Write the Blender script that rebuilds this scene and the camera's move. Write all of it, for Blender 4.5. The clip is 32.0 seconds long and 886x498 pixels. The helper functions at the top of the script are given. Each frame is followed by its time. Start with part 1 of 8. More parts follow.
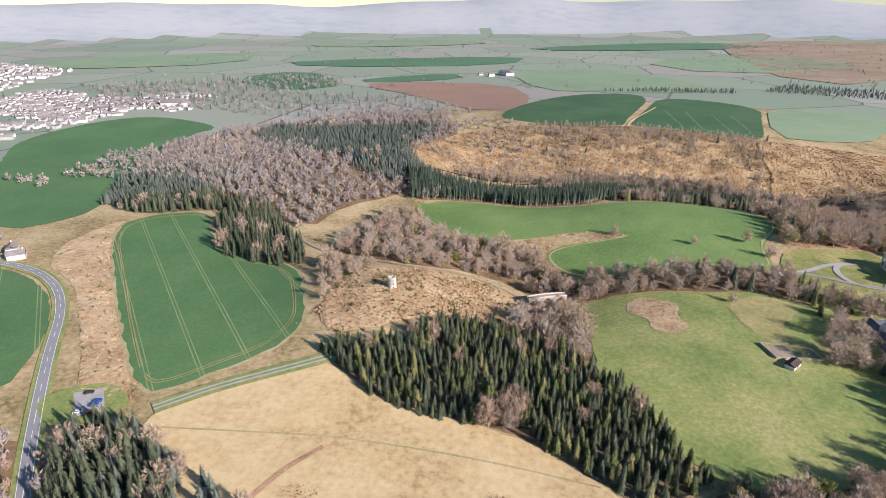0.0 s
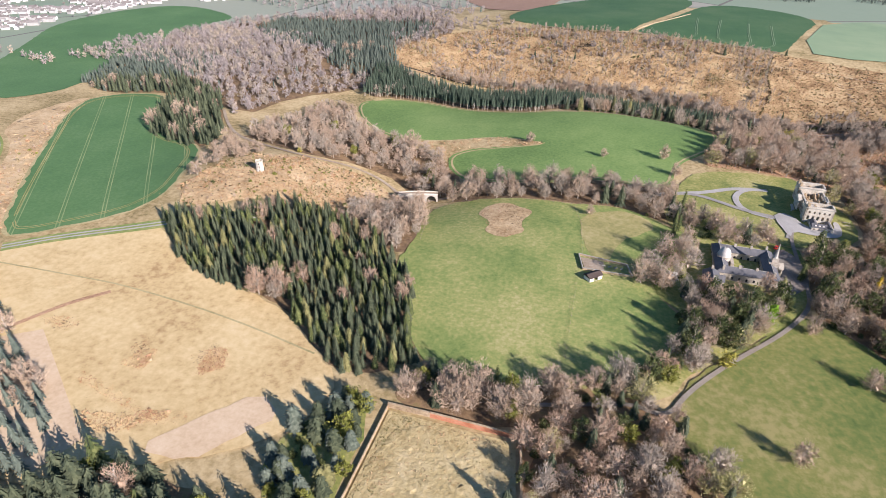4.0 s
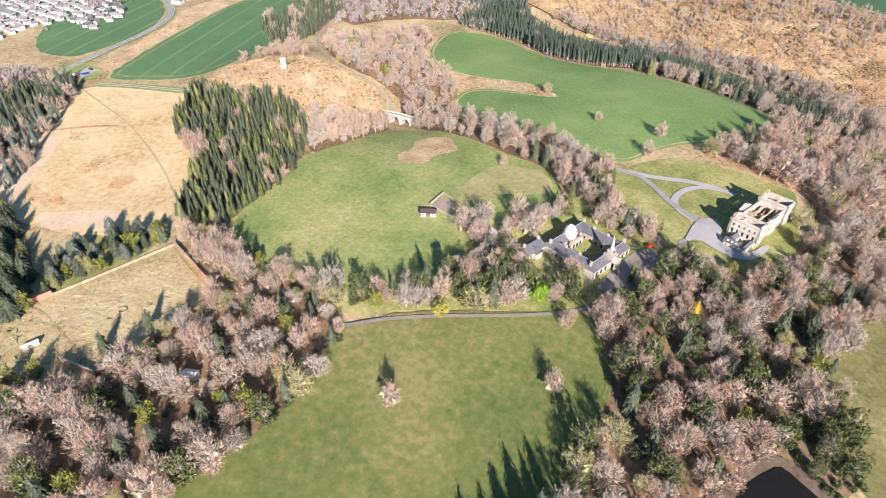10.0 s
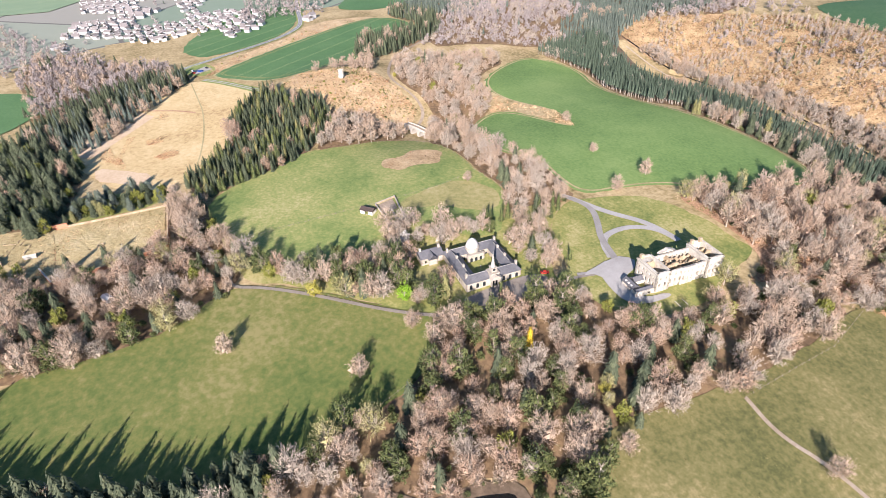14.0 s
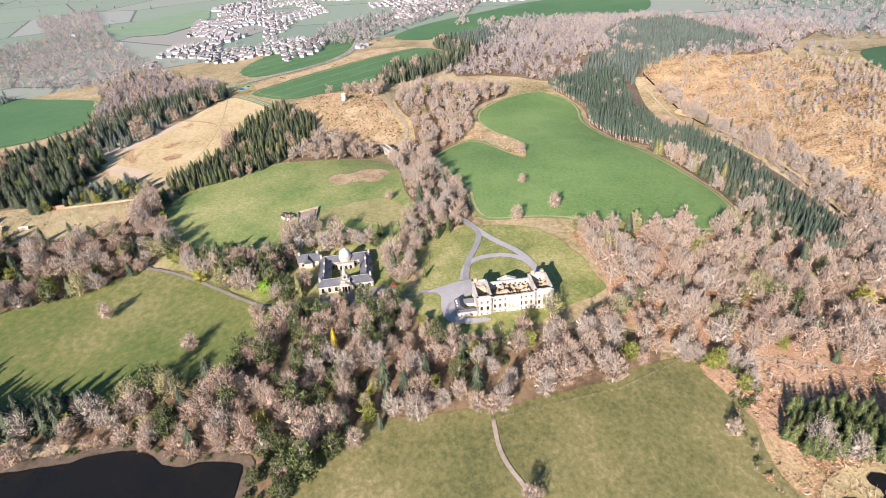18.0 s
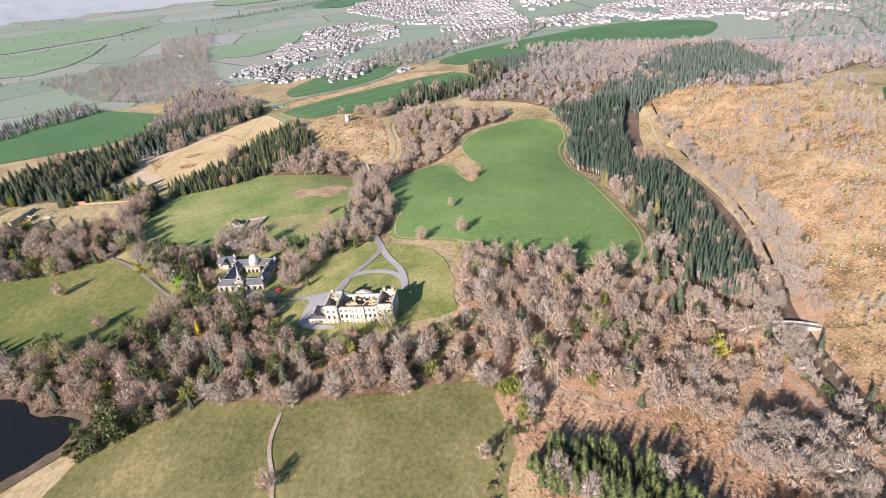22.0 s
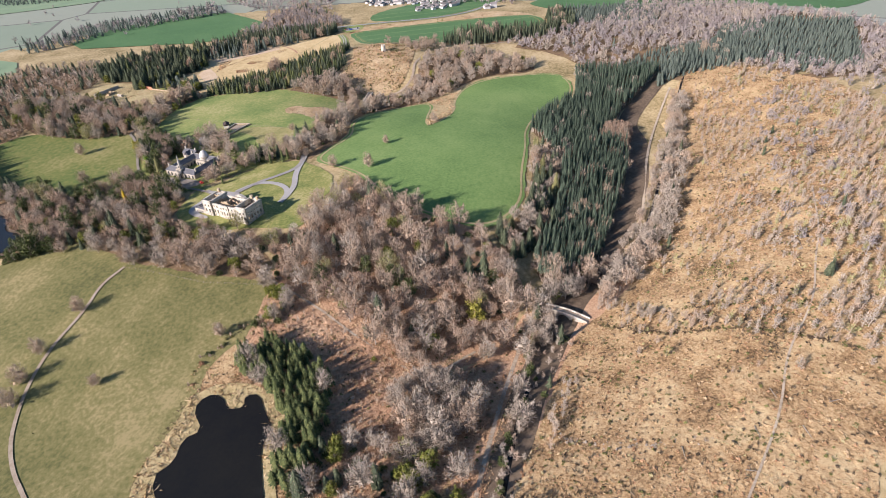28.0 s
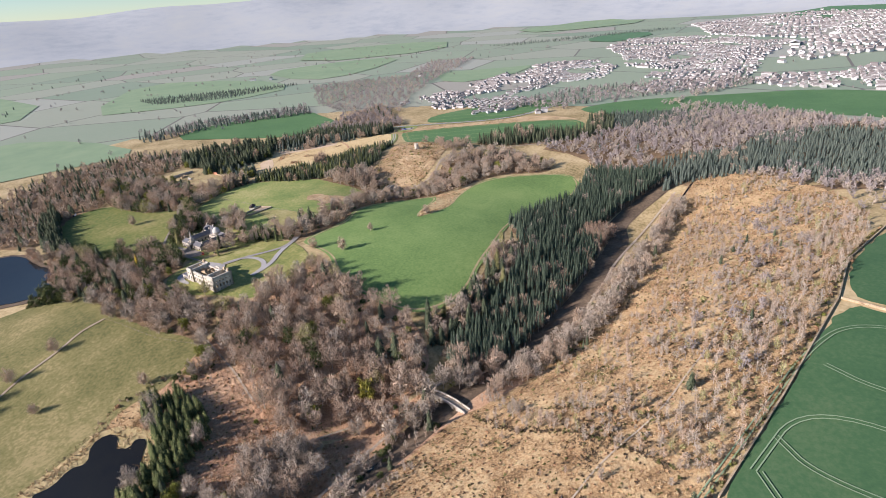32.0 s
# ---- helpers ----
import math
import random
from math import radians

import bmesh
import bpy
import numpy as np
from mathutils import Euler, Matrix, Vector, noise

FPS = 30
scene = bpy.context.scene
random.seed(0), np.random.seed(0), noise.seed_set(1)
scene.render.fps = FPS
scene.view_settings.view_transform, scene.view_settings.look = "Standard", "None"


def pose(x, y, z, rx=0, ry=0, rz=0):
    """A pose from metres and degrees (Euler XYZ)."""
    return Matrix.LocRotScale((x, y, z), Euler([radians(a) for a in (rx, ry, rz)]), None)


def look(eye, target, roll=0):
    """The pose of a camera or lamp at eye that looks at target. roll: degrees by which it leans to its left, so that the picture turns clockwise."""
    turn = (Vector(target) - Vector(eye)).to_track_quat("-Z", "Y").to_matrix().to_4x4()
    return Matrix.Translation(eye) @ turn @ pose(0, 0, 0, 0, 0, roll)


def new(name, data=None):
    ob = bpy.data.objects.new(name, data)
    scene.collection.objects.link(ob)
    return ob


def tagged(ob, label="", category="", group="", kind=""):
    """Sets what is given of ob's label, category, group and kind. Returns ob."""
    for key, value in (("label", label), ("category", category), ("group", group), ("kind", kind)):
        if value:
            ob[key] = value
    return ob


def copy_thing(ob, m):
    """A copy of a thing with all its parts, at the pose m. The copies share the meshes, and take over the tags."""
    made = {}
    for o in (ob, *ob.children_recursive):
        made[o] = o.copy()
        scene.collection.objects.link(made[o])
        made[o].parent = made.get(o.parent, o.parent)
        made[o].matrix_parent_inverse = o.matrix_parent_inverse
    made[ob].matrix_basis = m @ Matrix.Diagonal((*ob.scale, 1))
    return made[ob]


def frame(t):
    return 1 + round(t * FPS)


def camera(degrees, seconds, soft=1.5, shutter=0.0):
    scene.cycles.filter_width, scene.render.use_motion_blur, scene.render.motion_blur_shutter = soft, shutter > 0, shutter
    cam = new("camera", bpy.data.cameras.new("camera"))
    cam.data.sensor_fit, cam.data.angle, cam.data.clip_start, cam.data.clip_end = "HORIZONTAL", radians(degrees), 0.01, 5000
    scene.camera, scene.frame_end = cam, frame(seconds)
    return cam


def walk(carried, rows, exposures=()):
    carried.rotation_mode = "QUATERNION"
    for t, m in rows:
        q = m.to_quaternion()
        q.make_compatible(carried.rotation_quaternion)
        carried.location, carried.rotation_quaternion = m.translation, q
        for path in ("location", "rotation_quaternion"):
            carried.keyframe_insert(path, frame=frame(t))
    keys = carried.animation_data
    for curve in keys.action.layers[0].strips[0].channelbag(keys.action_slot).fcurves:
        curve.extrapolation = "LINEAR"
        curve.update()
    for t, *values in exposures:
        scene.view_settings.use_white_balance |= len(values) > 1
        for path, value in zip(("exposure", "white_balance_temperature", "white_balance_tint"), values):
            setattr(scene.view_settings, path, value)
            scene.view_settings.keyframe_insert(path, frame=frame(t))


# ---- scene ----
cam = camera(75.8, 32.0, 0.85)
METRES, EYE, TILT, LEAN, TURN = 1080.0, 164.2, 0.0, 0.0, 0.0
ROWS = [
    (0.0, 0.0, 0.0, 0.0, 0.02, -23.21, -0.05),
    (0.5, 0.0176, -0.0017, -0.0012, 0.94, -24.6, 0.23),
    (1.0, 0.035, -0.003, -0.0018, 1.9, -25.31, 0.28),
    (1.5, 0.0526, -0.004, -0.0024, 3.04, -25.85, 0.2),
    (2.0, 0.07, -0.0045, -0.0032, 4.31, -26.75, 0.08),
    (2.5, 0.0876, -0.0048, -0.004, 5.68, -27.71, -0.03),
    (3.0, 0.1052, -0.0046, -0.0047, 7.16, -29.21, -0.09),
    (3.5, 0.1225, -0.0037, -0.0054, 8.83, -30.66, -0.16),
    (5.5, 0.1899, 0.005, -0.0056, 19.31, -34.59, -0.32),
    (6.0, 0.2063, 0.0086, -0.0053, 22.18, -35.18, -0.32),
    (6.5, 0.2228, 0.0128, -0.0051, 24.9, -35.18, -0.28),
    (7.0, 0.2385, 0.0179, -0.0049, 27.8, -34.94, -0.48),
    (7.5, 0.2543, 0.0232, -0.0046, 30.65, -35.18, -0.58),
    (8.0, 0.2696, 0.0292, -0.0046, 33.07, -35.49, -0.52),
    (8.5, 0.2848, 0.0358, -0.0045, 35.08, -35.59, -0.3),
    (9.0, 0.2993, 0.043, -0.0045, 37.04, -35.92, -0.17),
    (9.5, 0.3138, 0.0505, -0.0044, 39.09, -36.55, 0.02),
    (10.0, 0.3278, 0.0588, -0.0045, 41.4, -37.03, 0.24),
    (10.5, 0.3413, 0.0676, -0.0045, 44.15, -37.33, 0.54),
    (11.0, 0.3542, 0.0766, -0.0045, 47.27, -37.4, 0.82),
    (11.5, 0.3666, 0.0862, -0.0047, 50.37, -37.05, 1.15),
    (12.0, 0.3784, 0.0963, -0.0047, 53.06, -36.45, 1.42),
    (12.5, 0.3902, 0.1069, -0.0053, 55.22, -35.73, 1.7),
    (13.0, 0.4011, 0.1179, -0.0053, 57.03, -35.39, 1.82),
    (13.5, 0.4117, 0.1292, -0.0054, 58.9, -34.8, 1.96),
    (14.0, 0.4218, 0.1408, -0.0056, 61.06, -34.05, 2.21),
    (14.5, 0.4314, 0.1527, -0.0055, 63.26, -33.41, 2.46),
    (16.5, 0.4662, 0.2047, -0.0047, 70.7, -30.94, 3.08),
    (17.0, 0.4738, 0.2181, -0.0045, 71.95, -30.61, 3.21),
    (17.5, 0.4812, 0.2316, -0.0045, 73.02, -30.64, 3.25),
    (18.0, 0.488, 0.2453, -0.0046, 74.39, -30.83, 3.33),
    (18.5, 0.4944, 0.2594, -0.0044, 75.94, -30.74, 3.53),
    (19.0, 0.5005, 0.2735, -0.0044, 77.41, -30.59, 3.76),
    (19.5, 0.5059, 0.288, -0.0041, 78.65, -30.71, 3.93),
    (20.0, 0.5111, 0.3027, -0.0038, 79.83, -30.31, 4.12),
    (20.5, 0.5157, 0.3175, -0.0034, 81.4, -29.76, 4.32),
    (21.0, 0.5199, 0.3325, -0.0029, 83.21, -29.36, 4.57),
    (21.5, 0.5239, 0.3475, -0.0023, 85.01, -28.88, 4.87),
    (22.0, 0.5271, 0.3626, -0.0015, 86.66, -28.31, 5.03),
    (22.5, 0.5301, 0.3778, -0.0006, 88.02, -28.05, 5.17),
    (23.0, 0.5327, 0.393, 0.0003, 89.16, -28.15, 5.26),
    (23.5, 0.5348, 0.4081, 0.0013, 90.32, -28.27, 5.34),
    (24.0, 0.5366, 0.4232, 0.0023, 91.49, -28.51, 5.45),
    (24.5, 0.5379, 0.4381, 0.0034, 92.81, -28.96, 5.55),
    (25.0, 0.5391, 0.4529, 0.0042, 94.29, -29.44, 5.51),
    (25.5, 0.5397, 0.4675, 0.0052, 96.17, -30.31, 4.86),
    (26.0, 0.54, 0.4821, 0.006, 98.06, -31.83, 4.05),
    (26.5, 0.54, 0.4965, 0.0064, 100.01, -33.16, 3.32),
    (28.5, 0.5348, 0.5525, 0.0072, 109.82, -32.86, 2.57),
    (29.0, 0.5325, 0.5653, 0.0072, 111.92, -31.93, 2.81),
    (29.5, 0.5296, 0.5789, 0.0071, 113.91, -30.89, 3.21),
    (30.0, 0.5263, 0.5923, 0.0072, 115.62, -29.24, 3.61),
    (30.5, 0.5227, 0.6056, 0.0072, 117.07, -27.7, 3.8),
    (31.0, 0.5187, 0.6188, 0.0072, 118.13, -26.42, 3.85),
    (31.5, 0.5145, 0.632, 0.0071, 118.98, -25.17, 3.85),
    (32.0, 0.5101, 0.645, 0.0071, 119.86, -23.63, 3.96),
]
walk(cam, [(t, pose(0, 0, EYE, TILT, LEAN, TURN) @ pose(METRES * x, METRES * y, METRES * z, 90 + pitch, roll, yaw)) for t, x, y, z, yaw, pitch, roll in ROWS],
     ((0.0, 0.70), (3.0, 0.80), (6.0, 1.00), (10.0, 1.10), (14.0, 1.10), (19.0, 1.00), (23.0, 0.86), (26.0, 0.80), (30.0, 0.80), (32.0, 0.74)))

# ---- light ----
SUN_FROM = Vector((0.80, -0.60, 0.0)).normalized()
SUN_HEIGHT = radians(24)
world = bpy.data.worlds.new("daylight")
scene.world = world
world.use_nodes = True
sky = world.node_tree.nodes.new("ShaderNodeTexSky")
sky.sky_type, sky.sun_disc = "NISHITA", False
sky.sun_elevation, sky.sun_rotation = SUN_HEIGHT, math.atan2(SUN_FROM.x, SUN_FROM.y)
sky.dust_density, sky.air_density, sky.ozone_density = 0.0, 0.9, 4.0
world.node_tree.nodes["Background"].inputs[1].default_value = 0.078
world.node_tree.links.new(sky.outputs[0], world.node_tree.nodes["Background"].inputs[0])
sun = new("sun", bpy.data.lights.new("sun", "SUN"))
sun.data.energy, sun.data.angle, sun.data.color = 5.0, radians(0.6), (1.0, 0.89, 0.87)
sun.matrix_world = look(SUN_FROM * math.cos(SUN_HEIGHT) + Vector((0, 0, math.sin(SUN_HEIGHT))), (0, 0, 0))

# ---- materials ----
def material(name, colours, scale=1.0, rough=0.9, bump=0.0, fine=None, spread=0.5, vary="", metal=0.0, stretch=None):
    """Two scales of noise over three colours; vary: 'object' or 'island' adds a shift of value per piece."""
    m = bpy.data.materials.new(name)
    m.use_nodes = True
    nt = m.node_tree
    N, L = nt.nodes, nt.links
    shader = N["Principled BSDF"]
    shader.inputs["Roughness"].default_value, shader.inputs["Metallic"].default_value = rough, metal
    shader.inputs["Specular IOR Level"].default_value = 0.25
    place = N.new("ShaderNodeNewGeometry")
    where = place.outputs["Position"]
    if stretch:
        mapping = N.new("ShaderNodeMapping")
        mapping.inputs["Rotation"].default_value[2] = radians(stretch[0])
        mapping.inputs["Scale"].default_value = (stretch[1], 1, 1)
        L.new(where, mapping.inputs[0])
        where = mapping.outputs[0]
    big, small = N.new("ShaderNodeTexNoise"), N.new("ShaderNodeTexNoise")
    big.inputs["Scale"].default_value, small.inputs["Scale"].default_value = scale, fine or scale * 9
    big.inputs["Detail"].default_value, small.inputs["Detail"].default_value = 6, 5
    big.inputs["Roughness"].default_value = small.inputs["Roughness"].default_value = 0.65
    L.new(where, big.inputs["Vector"]), L.new(where, small.inputs["Vector"])
    mix = N.new("ShaderNodeMath")
    mix.operation = "MULTIPLY_ADD"
    mix.inputs[1].default_value = 0.45
    L.new(small.outputs["Fac"], mix.inputs[0])
    half = N.new("ShaderNodeMath")
    half.operation, half.inputs[1].default_value = "MULTIPLY", 0.55
    L.new(big.outputs["Fac"], half.inputs[0])
    L.new(half.outputs[0], mix.inputs[2])
    value = mix.outputs[0]
    if vary:
        rnd = N.new("ShaderNodeObjectInfo").outputs["Random"] if vary == "object" else place.outputs["Random Per Island"]
        shift = N.new("ShaderNodeMath")
        shift.operation, shift.inputs[1].default_value = "MULTIPLY_ADD", 0.28
        L.new(rnd, shift.inputs[0])
        less = N.new("ShaderNodeMath")
        less.operation, less.inputs[1].default_value = "SUBTRACT", 0.14
        L.new(value, less.inputs[0])
        L.new(less.outputs[0], shift.inputs[2])
        value = shift.outputs[0]
    ramp = N.new("ShaderNodeValToRGB")
    el = ramp.color_ramp.elements
    lo, hi = 0.5 - spread * 0.32, 0.5 + spread * 0.32
    el[0].position, el[0].color = lo, (*colours[0], 1)
    el[1].position, el[1].color = hi, (*colours[-1], 1)
    for k, c in enumerate(colours[1:-1]):
        e = el.new(lo + (hi - lo) * (k + 1) / (len(colours) - 1))
        e.color = (*c, 1)
    L.new(value, ramp.inputs[0])
    L.new(ramp.outputs[0], shader.inputs["Base Color"])
    if bump:
        b = N.new("ShaderNodeBump")
        b.inputs["Strength"].default_value, b.inputs["Distance"].default_value = min(bump, 1), bump
        L.new(small.outputs["Fac"], b.inputs["Height"])
        L.new(b.outputs[0], shader.inputs["Normal"])
    return m


def banded(m, angle, pitch, width, colour, gauge=0.0, wobble=0.0):
    """Lays thin lines (wheel tracks in a crop) at a pitch in metres over a material."""
    nt = m.node_tree
    N, L = nt.nodes, nt.links
    shader = N["Principled BSDF"]
    old = shader.inputs["Base Color"].links[0].from_socket
    geo = N.new("ShaderNodeNewGeometry")
    sep = N.new("ShaderNodeSeparateXYZ")
    turn = N.new("ShaderNodeVectorRotate")
    turn.inputs["Angle"].default_value = radians(angle)
    L.new(geo.outputs["Position"], turn.inputs["Vector"])
    L.new(turn.outputs[0], sep.inputs[0])
    last = None
    for off in ((0,) if not gauge else (-gauge / 2, gauge / 2)):
        a = N.new("ShaderNodeMath")
        a.operation, a.inputs[1].default_value = "ADD", off + 10000 * pitch
        L.new(sep.outputs[0], a.inputs[0])
        f = N.new("ShaderNodeMath")
        f.operation, f.inputs[1].default_value = "PINGPONG", pitch / 2
        L.new(a.outputs[0], f.inputs[0])
        c = N.new("ShaderNodeMath")
        c.operation, c.inputs[1].default_value = "LESS_THAN", width / 2
        L.new(f.outputs[0], c.inputs[0])
        if last:
            j = N.new("ShaderNodeMath")
            j.operation = "MAXIMUM"
            L.new(last, j.inputs[0]), L.new(c.outputs[0], j.inputs[1])
            last = j.outputs[0]
        else:
            last = c.outputs[0]
    wear = N.new("ShaderNodeTexNoise")
    wear.inputs["Scale"].default_value = 0.05
    L.new(geo.outputs["Position"], wear.inputs["Vector"])
    amount = N.new("ShaderNodeMath")
    amount.operation = "MULTIPLY"
    L.new(last, amount.inputs[0]), L.new(wear.outputs["Fac"], amount.inputs[1])
    mix = N.new("ShaderNodeMix")
    mix.data_type = "RGBA"
    L.new(amount.outputs[0], mix.inputs["Factor"])
    L.new(old, mix.inputs["A"])
    mix.inputs["B"].default_value = (*colour, 1)
    L.new(mix.outputs["Result"], shader.inputs["Base Color"])
    return m


M = {}
M["rough"] = material("rough_grass", [(0.17, 0.14, 0.06), (0.34, 0.26, 0.13), (0.48, 0.37, 0.205), (0.56, 0.45, 0.27)], 0.02, 0.95, 0.5, 0.35, 0.42)
M["fell"] = material("felled_ground", [(0.14, 0.085, 0.042), (0.34, 0.215, 0.108), (0.50, 0.345, 0.185), (0.57, 0.43, 0.245)], 0.06, 0.95, 0.7, 0.9, 0.36)
M["bracken"] = material("bracken", [(0.29, 0.165, 0.095), (0.50, 0.31, 0.19), (0.62, 0.43, 0.28)], 0.03, 0.95, 0.8, 0.9, 0.38)
M["pasture"] = material("pasture_grass", [(0.135, 0.20, 0.06), (0.205, 0.26, 0.08), (0.31, 0.32, 0.115), (0.45, 0.40, 0.19)], 0.022, 0.9, 0.2, 0.5, 0.46)
M["sheep_grass"] = material("grazed_grass", [(0.115, 0.195, 0.06), (0.165, 0.26, 0.08), (0.225, 0.31, 0.105)], 0.012, 0.9, 0.15, 0.5, 0.36)
M["park_grass"] = material("park_grass", [(0.075, 0.115, 0.031), (0.118, 0.153, 0.042), (0.18, 0.188, 0.058), (0.27, 0.24, 0.098)], 0.009, 0.9, 0.25, 0.3, 0.42)
M["meadow_grass"] = material("meadow_grass", [(0.095, 0.10, 0.036), (0.155, 0.147, 0.054), (0.215, 0.19, 0.078), (0.32, 0.26, 0.125)], 0.022, 0.9, 0.3, 0.5, 0.38)
M["lawn_grass"] = material("lawn_grass", [(0.15, 0.19, 0.055), (0.28, 0.28, 0.09), (0.45, 0.39, 0.18)], 0.05, 0.9, 0.1, 0.6, 0.38)
M["pale_pasture"] = material("pale_pasture_grass", [(0.20, 0.20, 0.075), (0.32, 0.29, 0.12), (0.44, 0.37, 0.19)], 0.03, 0.9, 0.2, 0.4, 0.45)
M["hillside"] = material("pale_dead_hill_grass", [(0.30, 0.20, 0.105), (0.52, 0.375, 0.215), (0.64, 0.50, 0.32)], 0.05, 0.95, 0.5, 0.5, 0.45)
M["drive"] = material("worn_drive", [(0.20, 0.17, 0.14), (0.27, 0.235, 0.20), (0.33, 0.29, 0.25)], 0.1, 0.9, 0.05, 1)
M["straw"] = material("straw_grass", [(0.36, 0.235, 0.115), (0.54, 0.40, 0.205), (0.63, 0.485, 0.265), (0.68, 0.54, 0.32)], 0.016, 0.95, 0.3, 0.3, 0.45)
M["crop"] = material("young_crop", [(0.07, 0.15, 0.06), (0.095, 0.19, 0.075), (0.13, 0.23, 0.095)], 0.012, 0.85, 0.1, 0.5, 0.5)
M["crop_n"] = banded(material("drilled_crop", [(0.07, 0.15, 0.06), (0.095, 0.19, 0.072), (0.14, 0.23, 0.10)], 0.015, 0.85, 0.1, 0.5, 0.5), -32, 23, 0.6, (0.34, 0.38, 0.18), 1.9)
M["crop_s"] = material("winter_crop", [(0.04, 0.10, 0.045), (0.06, 0.13, 0.055), (0.10, 0.16, 0.075)], 0.015, 0.85, 0.1, 0.5, 0.5)
# distant greens: near grass and crop colours blued for haze
M["far_green"] = material("hazed_pasture", [(0.19, 0.275, 0.17), (0.24, 0.325, 0.195), (0.30, 0.365, 0.225)], 0.006, 0.9, 0, 0.03, 0.7)
M["hazed_crop"] = material("hazed_crop", [(0.08, 0.17, 0.09), (0.10, 0.20, 0.105), (0.13, 0.22, 0.115)], 0.006, 0.9, 0, 0.03, 0.7)
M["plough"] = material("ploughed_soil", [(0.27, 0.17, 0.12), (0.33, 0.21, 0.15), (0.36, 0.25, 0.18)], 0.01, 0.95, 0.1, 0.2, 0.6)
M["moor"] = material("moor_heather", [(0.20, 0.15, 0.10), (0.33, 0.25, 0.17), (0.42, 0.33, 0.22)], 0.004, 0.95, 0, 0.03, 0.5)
# pale blue-grey hills: distance haze is put into this colour
M["hill"] = material("hazed_hills", [(0.34, 0.37, 0.40), (0.43, 0.45, 0.46), (0.47, 0.48, 0.46)], 0.0012, 0.95, 0, 0.01, 0.5)
M["garden"] = material("tussocky_dead_grass", [(0.30, 0.23, 0.10), (0.48, 0.385, 0.20), (0.59, 0.49, 0.29)], 0.05, 0.95, 0.7, 0.5, 0.5)
M["asphalt"] = material("asphalt", [(0.24, 0.24, 0.245), (0.32, 0.318, 0.315)], 0.05, 0.85, 0.02, 2)
M["gravel"] = material("drive_gravel", [(0.31, 0.29, 0.27), (0.40, 0.38, 0.36), (0.48, 0.46, 0.44)], 0.1, 0.9, 0.05, 2)
M["grey_drive"] = material("grey_tarred_drive", [(0.24, 0.22, 0.205), (0.31, 0.29, 0.27), (0.37, 0.35, 0.33)], 0.1, 0.9, 0.05, 2)
M["earth"] = material("earth_track", [(0.26, 0.20, 0.14), (0.36, 0.29, 0.22), (0.44, 0.37, 0.29)], 0.1, 0.95, 0.1, 0.8)
M["white_paint"] = material("white_line_paint", [(0.75, 0.75, 0.73), (0.82, 0.82, 0.8)], 0.5, 0.7)
M["water"] = material("pond_water", [(0.010, 0.010, 0.010), (0.016, 0.015, 0.012)], 0.05, 0.06, 0.01, 0.6)
M["twig"] = material("bare_twigs", [(0.25, 0.185, 0.13), (0.43, 0.325, 0.24), (0.57, 0.45, 0.345)], 0.05, 0.95, 0, 0.4, 1.0, "island")
M["twig_red"] = material("russet_twigs", [(0.245, 0.165, 0.115), (0.425, 0.30, 0.215), (0.55, 0.41, 0.30)], 0.05, 0.95, 0, 0.4, 1.0, "island")
# bare twigs again, greyer and bluer with haze in the colour
M["twig_far"] = material("hazed_bare_twigs", [(0.19, 0.16, 0.15), (0.32, 0.275, 0.26), (0.43, 0.38, 0.365)], 0.03, 0.95, 0, 0.3, 0.7, "island")
M["twig_grey"] = material("grey_twigs", [(0.215, 0.18, 0.14), (0.40, 0.335, 0.27), (0.54, 0.465, 0.38)], 0.05, 0.95, 0, 0.4, 1.0, "island")
M["twig_olive"] = material("budding_twigs", [(0.20, 0.18, 0.07), (0.36, 0.33, 0.15), (0.48, 0.44, 0.22)], 0.05, 0.95, 0, 0.4, 0.55, "island")
M["bark"] = material("bark", [(0.22, 0.18, 0.14), (0.40, 0.34, 0.28), (0.54, 0.48, 0.41)], 0.3, 0.95, 0.05, 3)
M["spruce"] = material("spruce_needles", [(0.034, 0.046, 0.028), (0.078, 0.094, 0.055), (0.138, 0.154, 0.088)], 0.05, 0.9, 0, 0.5, 0.7, "island")
M["belt_spruce"] = material("blue_green_spruce_needles", [(0.03, 0.046, 0.034), (0.07, 0.098, 0.068), (0.125, 0.16, 0.108)], 0.05, 0.9, 0, 0.5, 0.7, "island")
# spruce green lifted and blued, haze put into the colour
M["far_spruce"] = material("hazed_spruce_needles", [(0.06, 0.08, 0.068), (0.11, 0.135, 0.11), (0.165, 0.19, 0.15)], 0.04, 0.9, 0, 0.4, 0.7, "island")
M["pale_fir"] = material("blue_fir_needles", [(0.07, 0.09, 0.07), (0.13, 0.155, 0.12), (0.21, 0.235, 0.18)], 0.05, 0.9, 0, 0.5, 0.7, "island")
M["yew"] = material("evergreen_leaves", [(0.038, 0.054, 0.02), (0.092, 0.112, 0.04), (0.185, 0.195, 0.072)], 0.08, 0.85, 0, 0.6, 0.55, "island")
M["olive_leaf"] = material("olive_evergreen_leaves", [(0.10, 0.115, 0.025), (0.20, 0.21, 0.045), (0.33, 0.32, 0.08)], 0.1, 0.85, 0, 0.6, 0.7, "island")
M["larch"] = material("larch_twigs", [(0.11, 0.11, 0.045), (0.20, 0.19, 0.08), (0.30, 0.27, 0.12)], 0.05, 0.95, 0, 0.5, 0.7, "island")
